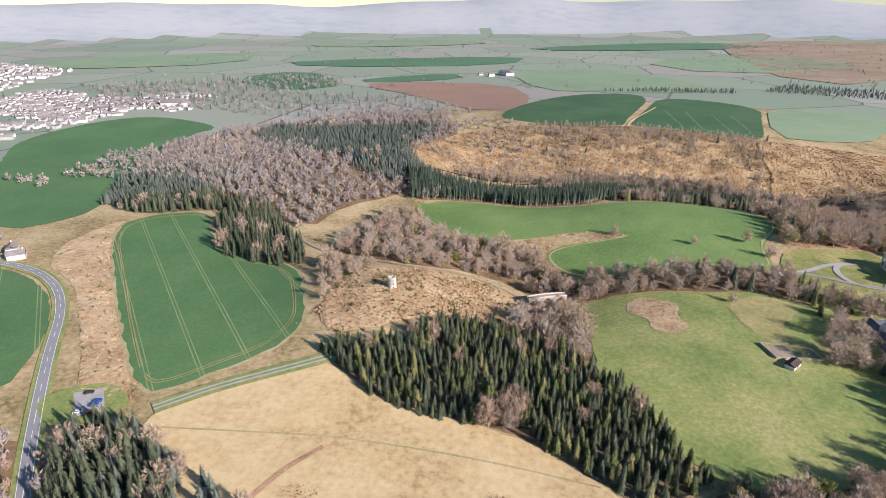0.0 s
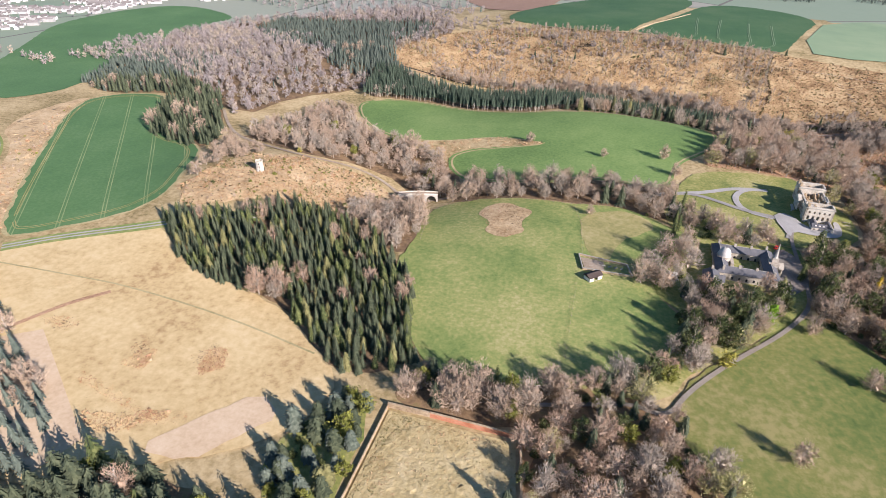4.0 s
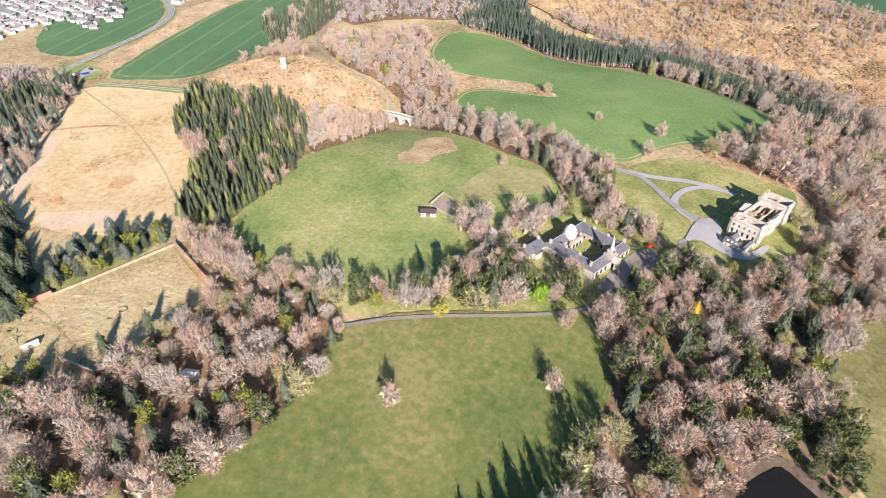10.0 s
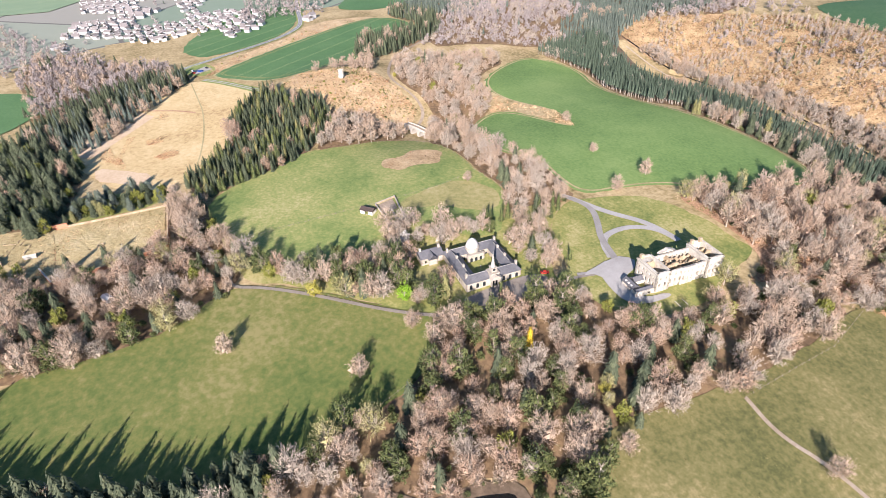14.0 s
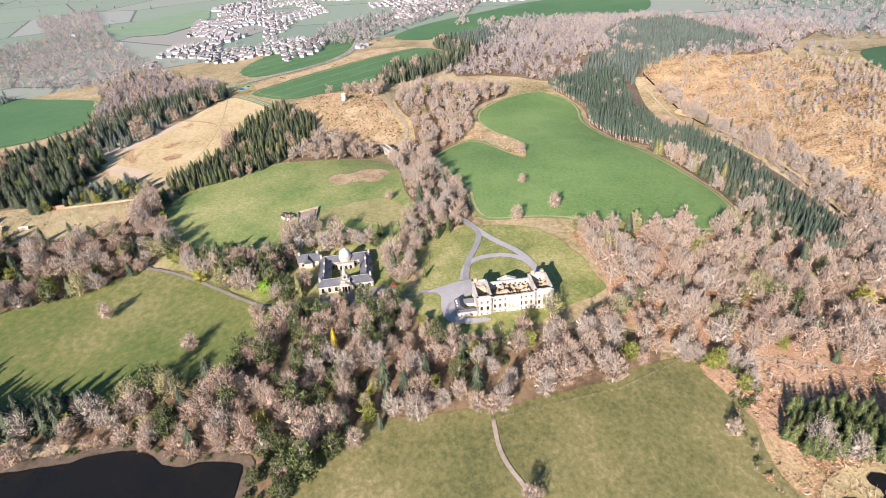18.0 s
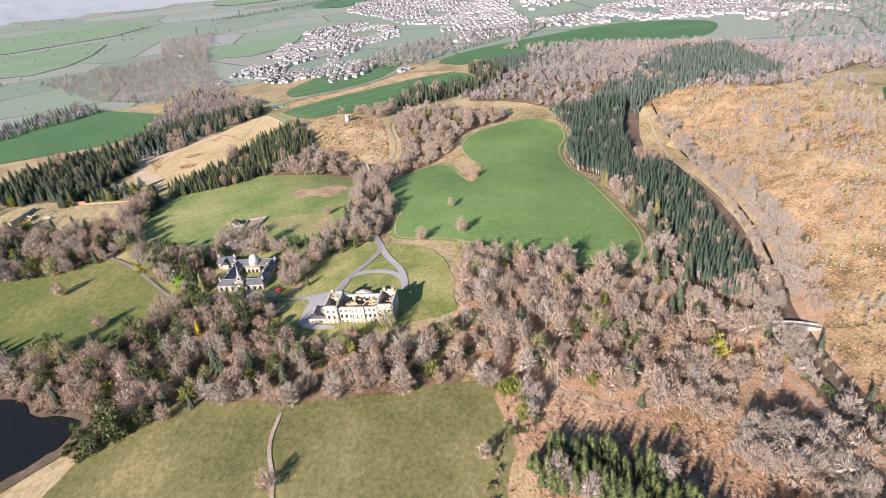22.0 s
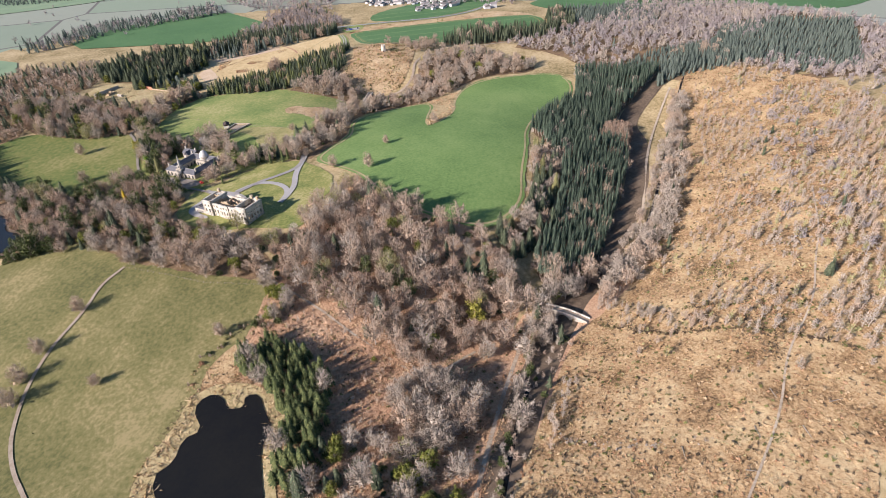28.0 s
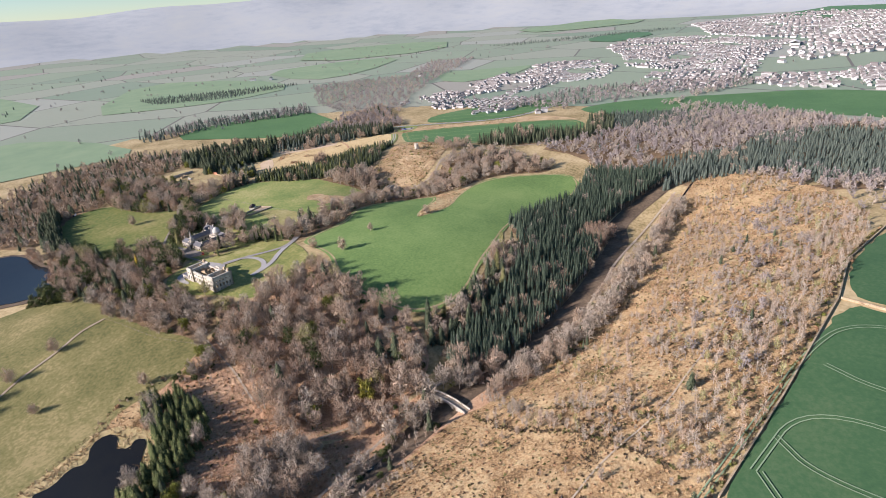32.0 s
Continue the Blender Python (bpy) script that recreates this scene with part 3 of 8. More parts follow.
ribbon("estate_drive", ((150, 156), (172, 160), (193, 166), (207, 161), (216, 176), (236, 197), (262, 220), (275, 234), (284, 246), (288, 262), (290, 285), (293, 310), (300, 326)), 2.0, M["drive"], 0.8, "worn grey-brown estate drive between the park and the stables")
ribbon("house_drive", ((224, 350), (236, 354), (251, 358), (261, 362), (274, 369), (287, 371), (297, 371)), 4.0, M["gravel"], 0.7, "pale gravel drive to the mansion door")
ribbon("stable_drive", ((226, 349), (238, 355), (250, 355), (262, 348), (273, 340), (283, 336), (292, 333), (297, 326), (296, 318), (292, 309)), 3.4, M["grey_drive"], 0.75, "dark grey drive to the stables")
ribbon("carriage_sweep", ((294, 371), (285, 370), (278, 365), (273, 356), (273, 344), (278, 337), (290, 332)), 3.8, M["gravel"], 0.72, "pale gravel carriage sweep round the lawn")
ribbon("lawn_path", ((250, 325), (259, 321), (269, 319), (276, 317), (281, 311)), 0.8, M["pale_pasture"], 0.6, "faint trodden path across the lawn", "path")
draped("forecourt", ((290, 333), (296, 341), (303, 336), (305, 326), (317, 322), (321, 324), (324, 335), (327, 334), (325, 320), (318, 314), (308, 315), (297, 318), (293, 309)), M["gravel"], 0.84, 4, 1, "pale gravel forecourt beside the mansion", "forecourt")
ribbon("meadow_path", ((380, 316), (396, 313), (413, 319), (441, 320), (467, 330), (492, 349), (508, 381), (520, 400)), 1.7, M["earth"], 0.7, "pale trodden path across the meadow", "path")
ribbon("river_track", ((490, 552), (460, 549), (418, 547), (383, 547), (352, 549), (334, 551), (314, 566), (271, 591), (232, 603), (180, 602), (120, 604), (60, 610), (0, 620)), 1.8, M["track"], 0.5, "pale earth forest track along the river", "track")
ribbon("wood_path", ((366, 400), (372, 420), (380, 444), (387, 460), (396, 483), (403, 504)), 1.2, M["track"], 0.5, "pale woodland path", "path")
ribbon("wood_path", ((403, 505), (398, 515), (386, 522), (379, 527)), 1.4, M["track"], 0.5, "pale woodland path beside the bracken", "path")
ribbon("felled_track", ((240, 690), (291, 684), (313, 678), (350, 671), (382, 656), (413, 650), (440, 640), (470, 628)), 0.8, M["track"], 0.8, "faint pale track over the felled slope", "track")
# dark ribbon paints the deep shade between plantation and track
ribbon("gorge_floor", ((-30, 614), (0, 604), (40, 590), (76, 584), (104, 596), (145, 596), (185, 598), (232, 592), (262, 585), (296, 583), (322, 570), (344, 566), (375, 561), (410, 557), (450, 558), (500, 562)), 16, M["mud_and_shade"], 0.36, "dark brown ground strip painted as the river gorge's shade", "bank")
draped("river_bank", ((300, 600), (318, 580), (344, 570), (375, 564), (425, 560), (470, 560), (470, 570), (425, 572), (357, 584), (330, 602), (300, 616)), M["bracken"], 0.34, 6, 1, "rust bracken above the river", "bracken")
ribbon("river", ((560, 566), (500, 562), (450, 558), (410, 556), (375, 560), (344, 566), (318, 578), (285, 592), (240, 606), (190, 612), (120, 618), (60, 622), (-20, 632)), 1.9, M["water"], 0.55, "dark shaded river water", "water")
for track in (((396, 690), (340, 707), (290, 722), (262, 738), (262, 770)), ((372, 708), (392, 720), (400, 760), (420, 840)), ((352, 712), (368, 725), (375, 770), (395, 850)), ((372, 706), (330, 720), (340, 770), (362, 860)), ((300, 728), (312, 745), (318, 790), (335, 870))):
    for s in (-0.95, 0.95):
        ribbon("wheel_track", track, 0.5, M["far_green"], 0.75, "pale wheel track in the winter crop", "track", side=s)
POND = ((512, 456), (496, 434), (484, 419), (475, 424), (466, 420), (459, 426), (451, 415), (443, 416), (441, 424), (447, 431), (444, 437), (438, 434), (436, 441), (444, 448), (450, 456), (459, 456), (469, 462), (484, 473), (506, 481))
draped("pond_bank", ((520, 445), (500, 420), (483, 411), (460, 412), (444, 409), (434, 420), (431, 438), (440, 456), (458, 464), (468, 467), (485, 480), (512, 490)), M["garden"], 0.6, 6, 2, "bleached reeds round the pond", "bank")
draped("pond", POND, M["water"], 0.9, 4, 1, "dark still pond water", "water")
LAKE = ((335, 100), (341, 141), (342, 155), (343, 176), (350, 184), (359, 192), (361, 209), (366, 221), (378, 219), (387, 210), (420, 170), (400, 110), (370, 80))
draped("lake_bank", ((330, 98), (336, 141), (337, 156), (338, 178), (346, 188), (354, 195), (357, 212), (364, 226), (381, 224), (392, 213), (426, 172), (405, 105), (372, 72)), M["mud_and_shade"], 0.5, 8, 2, "brown muddy lake margin", "bank")
draped("lake", LAKE, M["water"], 0.95, 10, 2, "dark still lake water", "water")

# ---- trees ----
def twig_crown(rng, high, radius, count, length=1.9, width=0.13, base=0.28, loose=0.55, lobes=9, squash=0.62, bunch=0):
    """A rounded, lobed dome of fine sprays that fan out from the limbs: vertices, triangles and the lobes' ends."""
    mid = high * (base + 0.22 * (1 - base))
    way = rng.normal(size=(lobes, 3)) + (0, 0, 0.35)
    way /= np.linalg.norm(way, axis=1)[:, None]
    gain = rng.uniform(0.16, 0.34, lobes)
    d = rng.normal(size=(count, 3)) + (0, 0, 0.25)
    d /= np.linalg.norm(d, axis=1)[:, None]
    near = np.clip(d @ way.T, 0, 1) ** 5
    reach = 0.74 + (near * gain).max(1)
    u = rng.uniform(0.06, 1.0, count) ** (0.26 if bunch else 0.45)
    if bunch:
        # sprays gather on side branches and fan away from the fork
        lead = rng.integers(0, bunch, count)
        tip = d[:bunch] * (reach[:bunch] * u[:bunch])[:, None] * np.column_stack([np.full(bunch, radius), np.full(bunch, radius), np.where(d[:bunch, 2] > 0, high - mid, (high - mid) * squash)])
        way_out = tip + (0, 0, (mid - high * base) * 1.3)
        way_out /= np.linalg.norm(way_out, axis=1)[:, None]
        p = tip[lead] + way_out[lead] * rng.uniform(-1.0, 0.6, (count, 1)) + rng.normal(size=(count, 3)) * (0.48, 0.48, 0.4)
        out = way_out[lead] + loose * 0.62 * rng.normal(size=(count, 3)) + (0, 0, 0.15)
    else:
        up = np.where(d[:, 2] > 0, (high - mid), (high - mid) * squash)
        p = d * (reach * u)[:, None] * np.column_stack([np.full(count, radius), np.full(count, radius), up])
        out = d + loose * rng.normal(size=(count, 3)) + (0, 0, 0.5)
    out /= np.linalg.norm(out, axis=1)[:, None]
    side = np.cross(out, rng.normal(size=(count, 3)))
    side /= np.linalg.norm(side, axis=1)[:, None] + 1e-6
    ln = length * rng.uniform(0.55, 1.35, (count, 1))
    wd = width * rng.uniform(0.6, 1.5, (count, 1))
    p[:, 2] += mid
    v = np.stack([p - side * wd - out * ln * 0.5, p + side * wd - out * ln * 0.5, p + out * ln * 0.5], 1).reshape(-1, 3)
    if bunch:
        n = max(6, count // 26)
        c = rng.normal(size=(n, 3))
        c *= (rng.uniform(0.3, 0.72, n) / np.linalg.norm(c, axis=1))[:, None] * np.array([radius, radius, (high - mid) * 0.8])
        c[:, 2] += mid + 0.1 * (high - mid)
        e, t = rng.normal(size=(2, n, 3)) * (0.8 if count > 200 else 1.1)
        v = np.concatenate([v, np.stack([c - e * 0.55, c + e * 0.55 + t * 0.25, c + t], 1).reshape(-1, 3)])
        return v, np.arange(len(v)).reshape(-1, 3), list(tip + (0, 0, mid))
    ends = [np.array([0, 0, mid]) + w * 0.75 * np.array([radius, radius, (high - mid)]) for w in way]
    return v, np.arange(len(v)).reshape(-1, 3), ends


def rod(a, b, r0, r1, sides=5):
    a, b = np.array(a, float), np.array(b, float)
    d = (b - a) / (np.linalg.norm(b - a) + 1e-9)
    s = np.cross(d, (0.3, 0.9, 0.1)); s /= np.linalg.norm(s)
    t = np.cross(d, s)
    ang = np.arange(sides) * 2 * np.pi / sides
    ring = np.cos(ang)[:, None] * s + np.sin(ang)[:, None] * t
    v = np.concatenate([a + ring * r0, b + ring * r1])
    f = []
    for k in range(sides):
        j = (k + 1) % sides
        f += [(k, j, sides + j), (k, sides + j, sides + k)]
    return v, np.array(f)


def joined(pieces):
    vs, fs, n = [], [], 0
    for v, f in pieces:
        vs.append(v), fs.append(f + n)
        n += len(v)
    return np.concatenate(vs), np.concatenate(fs)


def broad_tree(seed, high=13, radius=5.0, count=1000, length=1.9, width=0.13, limbs=9, base=0.28, loose=0.55, lobes=9, bunch=0):
    rng = np.random.default_rng(seed)
    v, f, ends = twig_crown(rng, high, radius, count, length, width, base, loose, lobes, bunch=bunch)
    r = 0.022 * high
    fork = high * (base * 0.9)
    wood = [rod((0, 0, -0.8), (0.1, 0, fork), r, r * 0.75, 6)]
    if limbs:
        wood.append(rod((0.1, 0, fork), (0.3, 0.2, high * 0.8), r * 0.7, r * 0.12, 4))
    for k, e in enumerate(ends[:limbs]):
        wood.append(rod((0.1, 0, fork * (0.85 + 0.12 * (k % 4))), e, r * 0.5, r * 0.09, 3))
    # lesser branches: one slim blade each, from the stem out to a bunch of twigs
    lesser = ends[limbs:] if bunch else []
    if len(lesser):
        e = np.array(lesser)
        root = np.column_stack([np.full(len(e), 0.12), np.full(len(e), 0.05), np.clip(e[:, 2] - 0.8 * np.hypot(e[:, 0], e[:, 1]), fork * 0.8, high * 0.75)])
        turned = np.column_stack([-e[:, 1], e[:, 0], np.zeros(len(e))]) + 1e-3
        turned *= (r * 0.42 / np.linalg.norm(turned, axis=1))[:, None]
        wood.append((np.stack([root - turned, root + turned, e], 1).reshape(-1, 3), np.arange(3 * len(e)).reshape(-1, 3)))
    return joined(wood), (v, f)


def conifer_tree(seed, high=17, radius=2.7, levels=13, blades=10, droop=0.32, start=0.06, power=0.68):
    """Whorls of short drooping sprays round a dense, dark heart."""
    rng = np.random.default_rng(seed)
    v, f = [], []
    lopsided = rng.uniform(0.85, 1.15, 8)
    for k in range(levels):
        u = k / (levels - 1)
        z = high * (start + (0.95 - start) * u)
        rr = radius * ((1 - u) ** power + 0.05) * rng.uniform(0.84, 1.1)
        nb = max(4, int(blades * (1 - 0.5 * u)))
        for j in range(nb):
            a = 2 * np.pi * (j + rng.uniform(-0.4, 0.4)) / nb + k * 1.3
            l = rr * rng.uniform(0.72, 1.12) * lopsided[int(a * 8 / (2 * np.pi)) % 8]
            w = rr * rng.uniform(0.13, 0.24) + 0.06
            d, t = np.array([np.cos(a), np.sin(a), 0]), np.array([-np.sin(a), np.cos(a), 0])
            n = len(v)
            lift = high / levels * rng.uniform(0.2, 0.8)
            v += [d * l * 0.3 + (0, 0, z + lift), d * l * 0.72 - t * w + (0, 0, z - droop * l * 0.2), d * l + (0, 0, z - droop * l * rng.uniform(0.3, 1.0)), d * l * 0.72 + t * w + (0, 0, z - droop * l * 0.2)]
            f += [(n, n + 1, n + 2), (n, n + 2, n + 3)]
    n, sides = len(v), 6
    for zz, share in ((start + 0.02, 0.5), (0.5, 0.5 * 0.5 ** power)):
        v += [np.array([np.cos(2 * np.pi * j / sides), np.sin(2 * np.pi * j / sides), 0]) * radius * share + (0, 0, high * zz) for j in range(sides)]
    v.append(np.array([0, 0, high * 0.9]))
    for j in range(sides):
        i = (j + 1) % sides
        f += [(n + j, n + i, n + sides + i), (n + j, n + sides + i, n + sides + j), (n + sides + j, n + sides + i, n + 2 * sides)]
    wood = joined([rod((0, 0, -0.8), (0, 0, high * 0.5), 0.014 * high, 0.009 * high, 4)])
    return wood, (np.array(v), np.array(f))


def shrub(seed, high=3.0, radius=2.4, leaves=260, size=0.75, width=0.24):
    rng = np.random.default_rng(seed)
    v, f, _ = twig_crown(rng, high, radius, leaves, size, width, 0.02, 1.0, 6, 0.9)
    return rod((0, 0, -0.5), (0, 0, high * 0.5), 0.12, 0.05, 4), (v, f)


B_HI = [broad_tree(s, 11.6 + s % 3, 4.6 + 0.45 * (s % 4), 1200, 1.1, 0.086, 12, 0.25, 0.7, 14, 110) for s in range(6)]
B_FINE = [broad_tree(10 + s, 12.6 + s % 3, 4.9 + 0.4 * (s % 3), 950, 1.15, 0.10, 10, 0.30, 0.7, 14, 90) for s in range(5)]
B_MID = [broad_tree(20 + s, 11.2 + s % 3, 4.7, 520, 1.45, 0.13, 5, 0.25, 0.7, 11, 60) for s in range(4)]
B_LOW = [broad_tree(40 + s, 9.5, 4.2, 115, 1.9, 0.30, 0, 0.2, 0.7, 9, 22) for s in range(4)]
B_FAR = [broad_tree(44 + s, 9.5, 4.2, 48, 2.2, 0.46, 0, 0.2, 0.7, 9, 14) for s in range(4)]
B_OPEN = [broad_tree(60 + s, 10 + s, 4.4, 1300, 1.05, 0.075, 12, 0.2, 0.7, 12, 100) for s in range(3)]
BIRCH = [broad_tree(80 + s, 6.5 + s, 1.7, 85, 1.3, 0.11, 2, 0.22) for s in range(3)]
SAPLING = [broad_tree(90 + s, 4.0 + s, 1.5, 60, 1.2, 0.13, 0, 0.1) for s in range(3)]
C_HI = [conifer_tree(s, 11.2 + s, 2.7 + 0.2 * s, 16, 12, 0.5, 0.05, 0.5) for s in range(4)]
C_MID = [conifer_tree(20 + s, 11.4 + s, 2.4, 12, 9, 0.45, 0.06, 0.5) for s in range(3)]
C_BELT = [conifer_tree(30 + s, 13.5 + 0.7 * s, 1.85, 9, 8, 0.5, 0.34, 0.55) for s in range(4)]
C_LOW = [conifer_tree(40 + s, 10.5, 2.8, 7, 6, 0.4, 0.06, 0.5) for s in range(2)]
BIG_FIR = [conifer_tree(34 + s, 11.5 + s, 3.5 + 0.2 * s, 15, 12, 0.35, 0.05, 0.5) for s in range(4)]
ROUND_FIR = [conifer_tree(54 + s, 9.0 + 0.7 * s, 2.9 + 0.2 * s, 16, 15, 0.2, 0.03, 0.36) for s in range(3)]
CYPRESS = [conifer_tree(60 + s, 11 + s, 1.7, 16, 10, 0.05, 0.03, 0.42) for s in range(2)]
PINE = [conifer_tree(50 + s, 9.5 + s, 2.2, 14, 10, 0.2, 0.2, 0.45) for s in range(3)]
CEDAR = [broad_tree(70 + s, 13.5, 4.7, 1000, 1.0, 0.24, 7, 0.12, 1.0, 14, 60) for s in range(3)]
SHRUB = [shrub(s) for s in range(3)]
SHRUB_LOW = [shrub(20 + s, 3.0, 2.4, 70, 1.1, 0.42) for s in range(3)]
LEAFY = [broad_tree(100 + s, 8.5, 3.8, 800, 1.0, 0.2, 5, 0.18, 1.0, 9, 44) for s in range(2)]


CLEAR = [(-161, 211, 15), (253, 250, 8), (280, 262, 6), (283, 274, 8), (282, 287, 7), (220, 252, 4), (258, 258, 6), (261, 232, 5), (235, 196, 5), (357, 521, 6), (328, 510, 4), (322, 266, 4), (344, 566, 8), (339, 554, 3.5), (270, 249, 3), (286, 269, 3), (185, 108, 4.5), (318, 261, 6), (330, 335, 4)]
LINES = [(((-120, 95), (-138, 127), (-155, 157), (-168, 180), (-187, 216)), 4.6), (((490, 552), (460, 549), (418, 547), (383, 547), (352, 549), (334, 551), (314, 566), (271, 591), (232, 603), (180, 602), (120, 604)), 2.4), (((366, 400), (372, 420), (380, 444), (387, 460), (396, 483), (403, 504)), 2.2),
         (((403, 505), (398, 515), (386, 522), (379, 527)), 2.6), (((216, 176), (236, 197), (262, 220), (275, 234), (284, 246)), 3.0)]


def spots(outline, gap, seed, avoid=(), jitter=0.45, clump=None):
    """Jittered places within an outline."""
    rng = np.random.default_rng(seed)
    q = np.array(outline, float)
    xs, ys = np.meshgrid(np.arange(q[:, 0].min(), q[:, 0].max(), gap), np.arange(q[:, 1].min(), q[:, 1].max(), gap))
    xs = xs.astype(float)
    xs[1::2] += gap / 2
    px = xs.ravel() + rng.uniform(-jitter, jitter, xs.size) * gap
    py = ys.ravel() + rng.uniform(-jitter, jitter, xs.size) * gap
    ok = inside(px, py, q)
    for a in avoid:
        ok &= ~inside(px, py, a)
    for x, y, r in CLEAR:
        ok &= np.hypot(px - x, py - y) > r
    for line, r in LINES:
        for (x0, y0), (x1, y1) in zip(line, line[1:]):
            u = np.clip(((px - x0) * (x1 - x0) + (py - y0) * (y1 - y0)) / ((x1 - x0) ** 2 + (y1 - y0) ** 2), 0, 1)
            ok &= np.hypot(px - x0 - u * (x1 - x0), py - y0 - u * (y1 - y0)) > r
    if clump is not None:
        ok &= np.array([noise.noise((a * 0.03, b * 0.03, 7.0)) for a, b in zip(px, py)]) > rng.uniform(clump - 0.4, clump + 0.2, len(px))
    return px[ok], py[ok]


def wood(name, label, px, py, kinds, seed, sink=0.0, lo=0.75, hi=1.2):
    """One stand of trees as a single mesh. kinds: (share, templates, foliage material)."""
    rng = np.random.default_rng(seed)
    mats = [M["bark"]] + [k[2] for k in kinds]
    share = np.array([k[0] for k in kinds], float)
    which = rng.choice(len(kinds), len(px), p=share / share.sum())
    V, F, I, n = [], [], [], 0
    for x, y, w in zip(px, py, which):
        (wv, wf), (cv, cf) = kinds[w][1][rng.integers(len(kinds[w][1]))]
        a, s = rng.uniform(0, 2 * np.pi), rng.uniform(lo, hi)
        sz = s * rng.uniform(0.85, 1.15)
        v = np.concatenate([wv, cv])
        r = np.column_stack([s * (v[:, 0] * np.cos(a) - v[:, 1] * np.sin(a)) + x, s * (v[:, 0] * np.sin(a) + v[:, 1] * np.cos(a)) + y, v[:, 2] * sz + float(height(x, y)) + 0.3 - sink])
        V.append(r), F.append(wf + n), F.append(cf + n + len(wv))
        I.append(np.zeros(len(wf), int)), I.append(np.full(len(cf), w + 1))
        n += len(v)
    if not V:
        return None
    ob = mesh_object(name, np.concatenate(V), np.concatenate(F), mats, np.concatenate(I))
    return tagged(ob, label, "woodland", kind="stuff")


MADE = {}


def tree_thing(name, template, mat, x, y, scale, turn, label, category, group):
    """A single tree: trunk and crown under one base; alike trees share their meshes."""
    key = (name, id(template), mat.name)
    m = Matrix.LocRotScale((x, y, float(height(x, y)) + 0.3), Euler((0, 0, turn)), (scale, scale, scale))
    if key in MADE:
        first, (sx, sy, sz) = MADE[key]
        ob = copy_thing(first, m @ Matrix.Diagonal((1 / sx, 1 / sy, 1 / sz, 1)))
    else:
        ob = new(name)
        ob.empty_display_size = 0.5
        (wv, wf), (cv, cf) = template
        mesh_object("trunk", wv, wf, [M["bark"]], parent=ob)
        mesh_object("crown", cv, cf, [mat], parent=ob)
        ob.matrix_basis = m
        MADE[key] = (ob, (scale, scale, scale))
    return tagged(ob, label, category, group)

GARDEN_WOOD = ((152, 139), (193, 172), (208, 163), (216, 158), (222, 143), (228, 126), (227, 96), (222, 60), (200, 10), (165, 0), (152, 40), (147, 62), (142, 76), (160, 80))
DRIVE_STRIP = ((145, 168), (193, 174), (216, 206), (219, 223), (226, 248), (243, 256), (262, 258), (276, 240), (260, 224), (236, 202), (218, 184), (205, 167))
LAKE_WOOD = ((286, 250), (296, 285), (305, 304), (330, 307), (338, 325), (346, 400), (371, 400), (378, 371), (377, 316), (366, 256), (380, 234), (360, 222), (356, 211), (355, 196), (346, 188), (337, 165), (325, 130), (314, 135), (313, 172), (310, 192), (305, 214), (292, 232))
BEECH_WOOD = ((338, 372), (326, 400), (290, 404), (262, 404), (268, 427), (281, 446), (288, 474), (288, 507), (305, 530), (330, 544), (378, 540), (396, 517), (404, 500), (388, 470), (380, 437), (371, 405), (346, 400))
SPRUCE_BELT = ((-30, 526), (-38, 610), (-10, 602), (42, 580), (76, 575), (96, 572), (128, 562), (150, 556), (172, 546), (170, 530), (152, 524), (140, 511), (110, 511), (80, 516), (40, 534), (0, 532))
LOWER_BELT = ((150, 554), (126, 566), (126, 586), (165, 590), (200, 587), (238, 584), (296, 578), (328, 563), (312, 546), (292, 541), (255, 548), (224, 546), (190, 543), (176, 546))
BELT_EDGE = ((158, 521), (172, 530), (176, 544), (190, 541), (224, 544), (255, 546), (292, 539), (302, 532), (290, 514), (275, 521), (247, 529), (214, 525), (176, 520))
BELT_ISLAND = ((92, 574), (128, 563), (125, 586), (104, 590), (90, 586))
BANK_STRIP = ((88, 330), (100, 345), (96, 368), (120, 357), (150, 352), (181, 367), (216, 360), (234, 358), (232, 340), (225, 312), (203, 330), (170, 328), (131, 333))
BRIDGE_WOOD = ((-95, 355), (-51, 480), (-26, 485), (-10, 445), (19, 422), (41, 418), (70, 405), (92, 372), (96, 345), (81, 340), (60, 348), (40, 366), (12, 368), (-20, 358), (-50, 370), (-86, 392))
SPRUCE_BLOCK = ((-66, 255), (-50, 238), (-32, 217), (-8, 206), (33, 199), (59, 173), (78, 158), (107, 170), (94, 217), (82, 240), (60, 262), (34, 280), (0, 280), (-20, 262))
GLADE_LOW = ((14, 208), (32, 207), (34, 199), (16, 200))
RIVER_STRIP = ((294, 588), (236, 610), (161, 616), (60, 618), (10, 622), (31, 634), (110, 630), (199, 630), (288, 610), (335, 590), (330, 578))
LOWER_STRIP = ((362, 553), (420, 553), (520, 556), (520, 566), (430, 563), (384, 568), (358, 576))
north_limit = [SHEEP, TRAM, MIDFIELD]
M["litter"] = material("leaf_litter", [(0.085, 0.06, 0.035), (0.165, 0.11, 0.065), (0.27, 0.18, 0.10), (0.19, 0.165, 0.065)], 0.04, 0.95, 0.5, 0.4, 0.5)
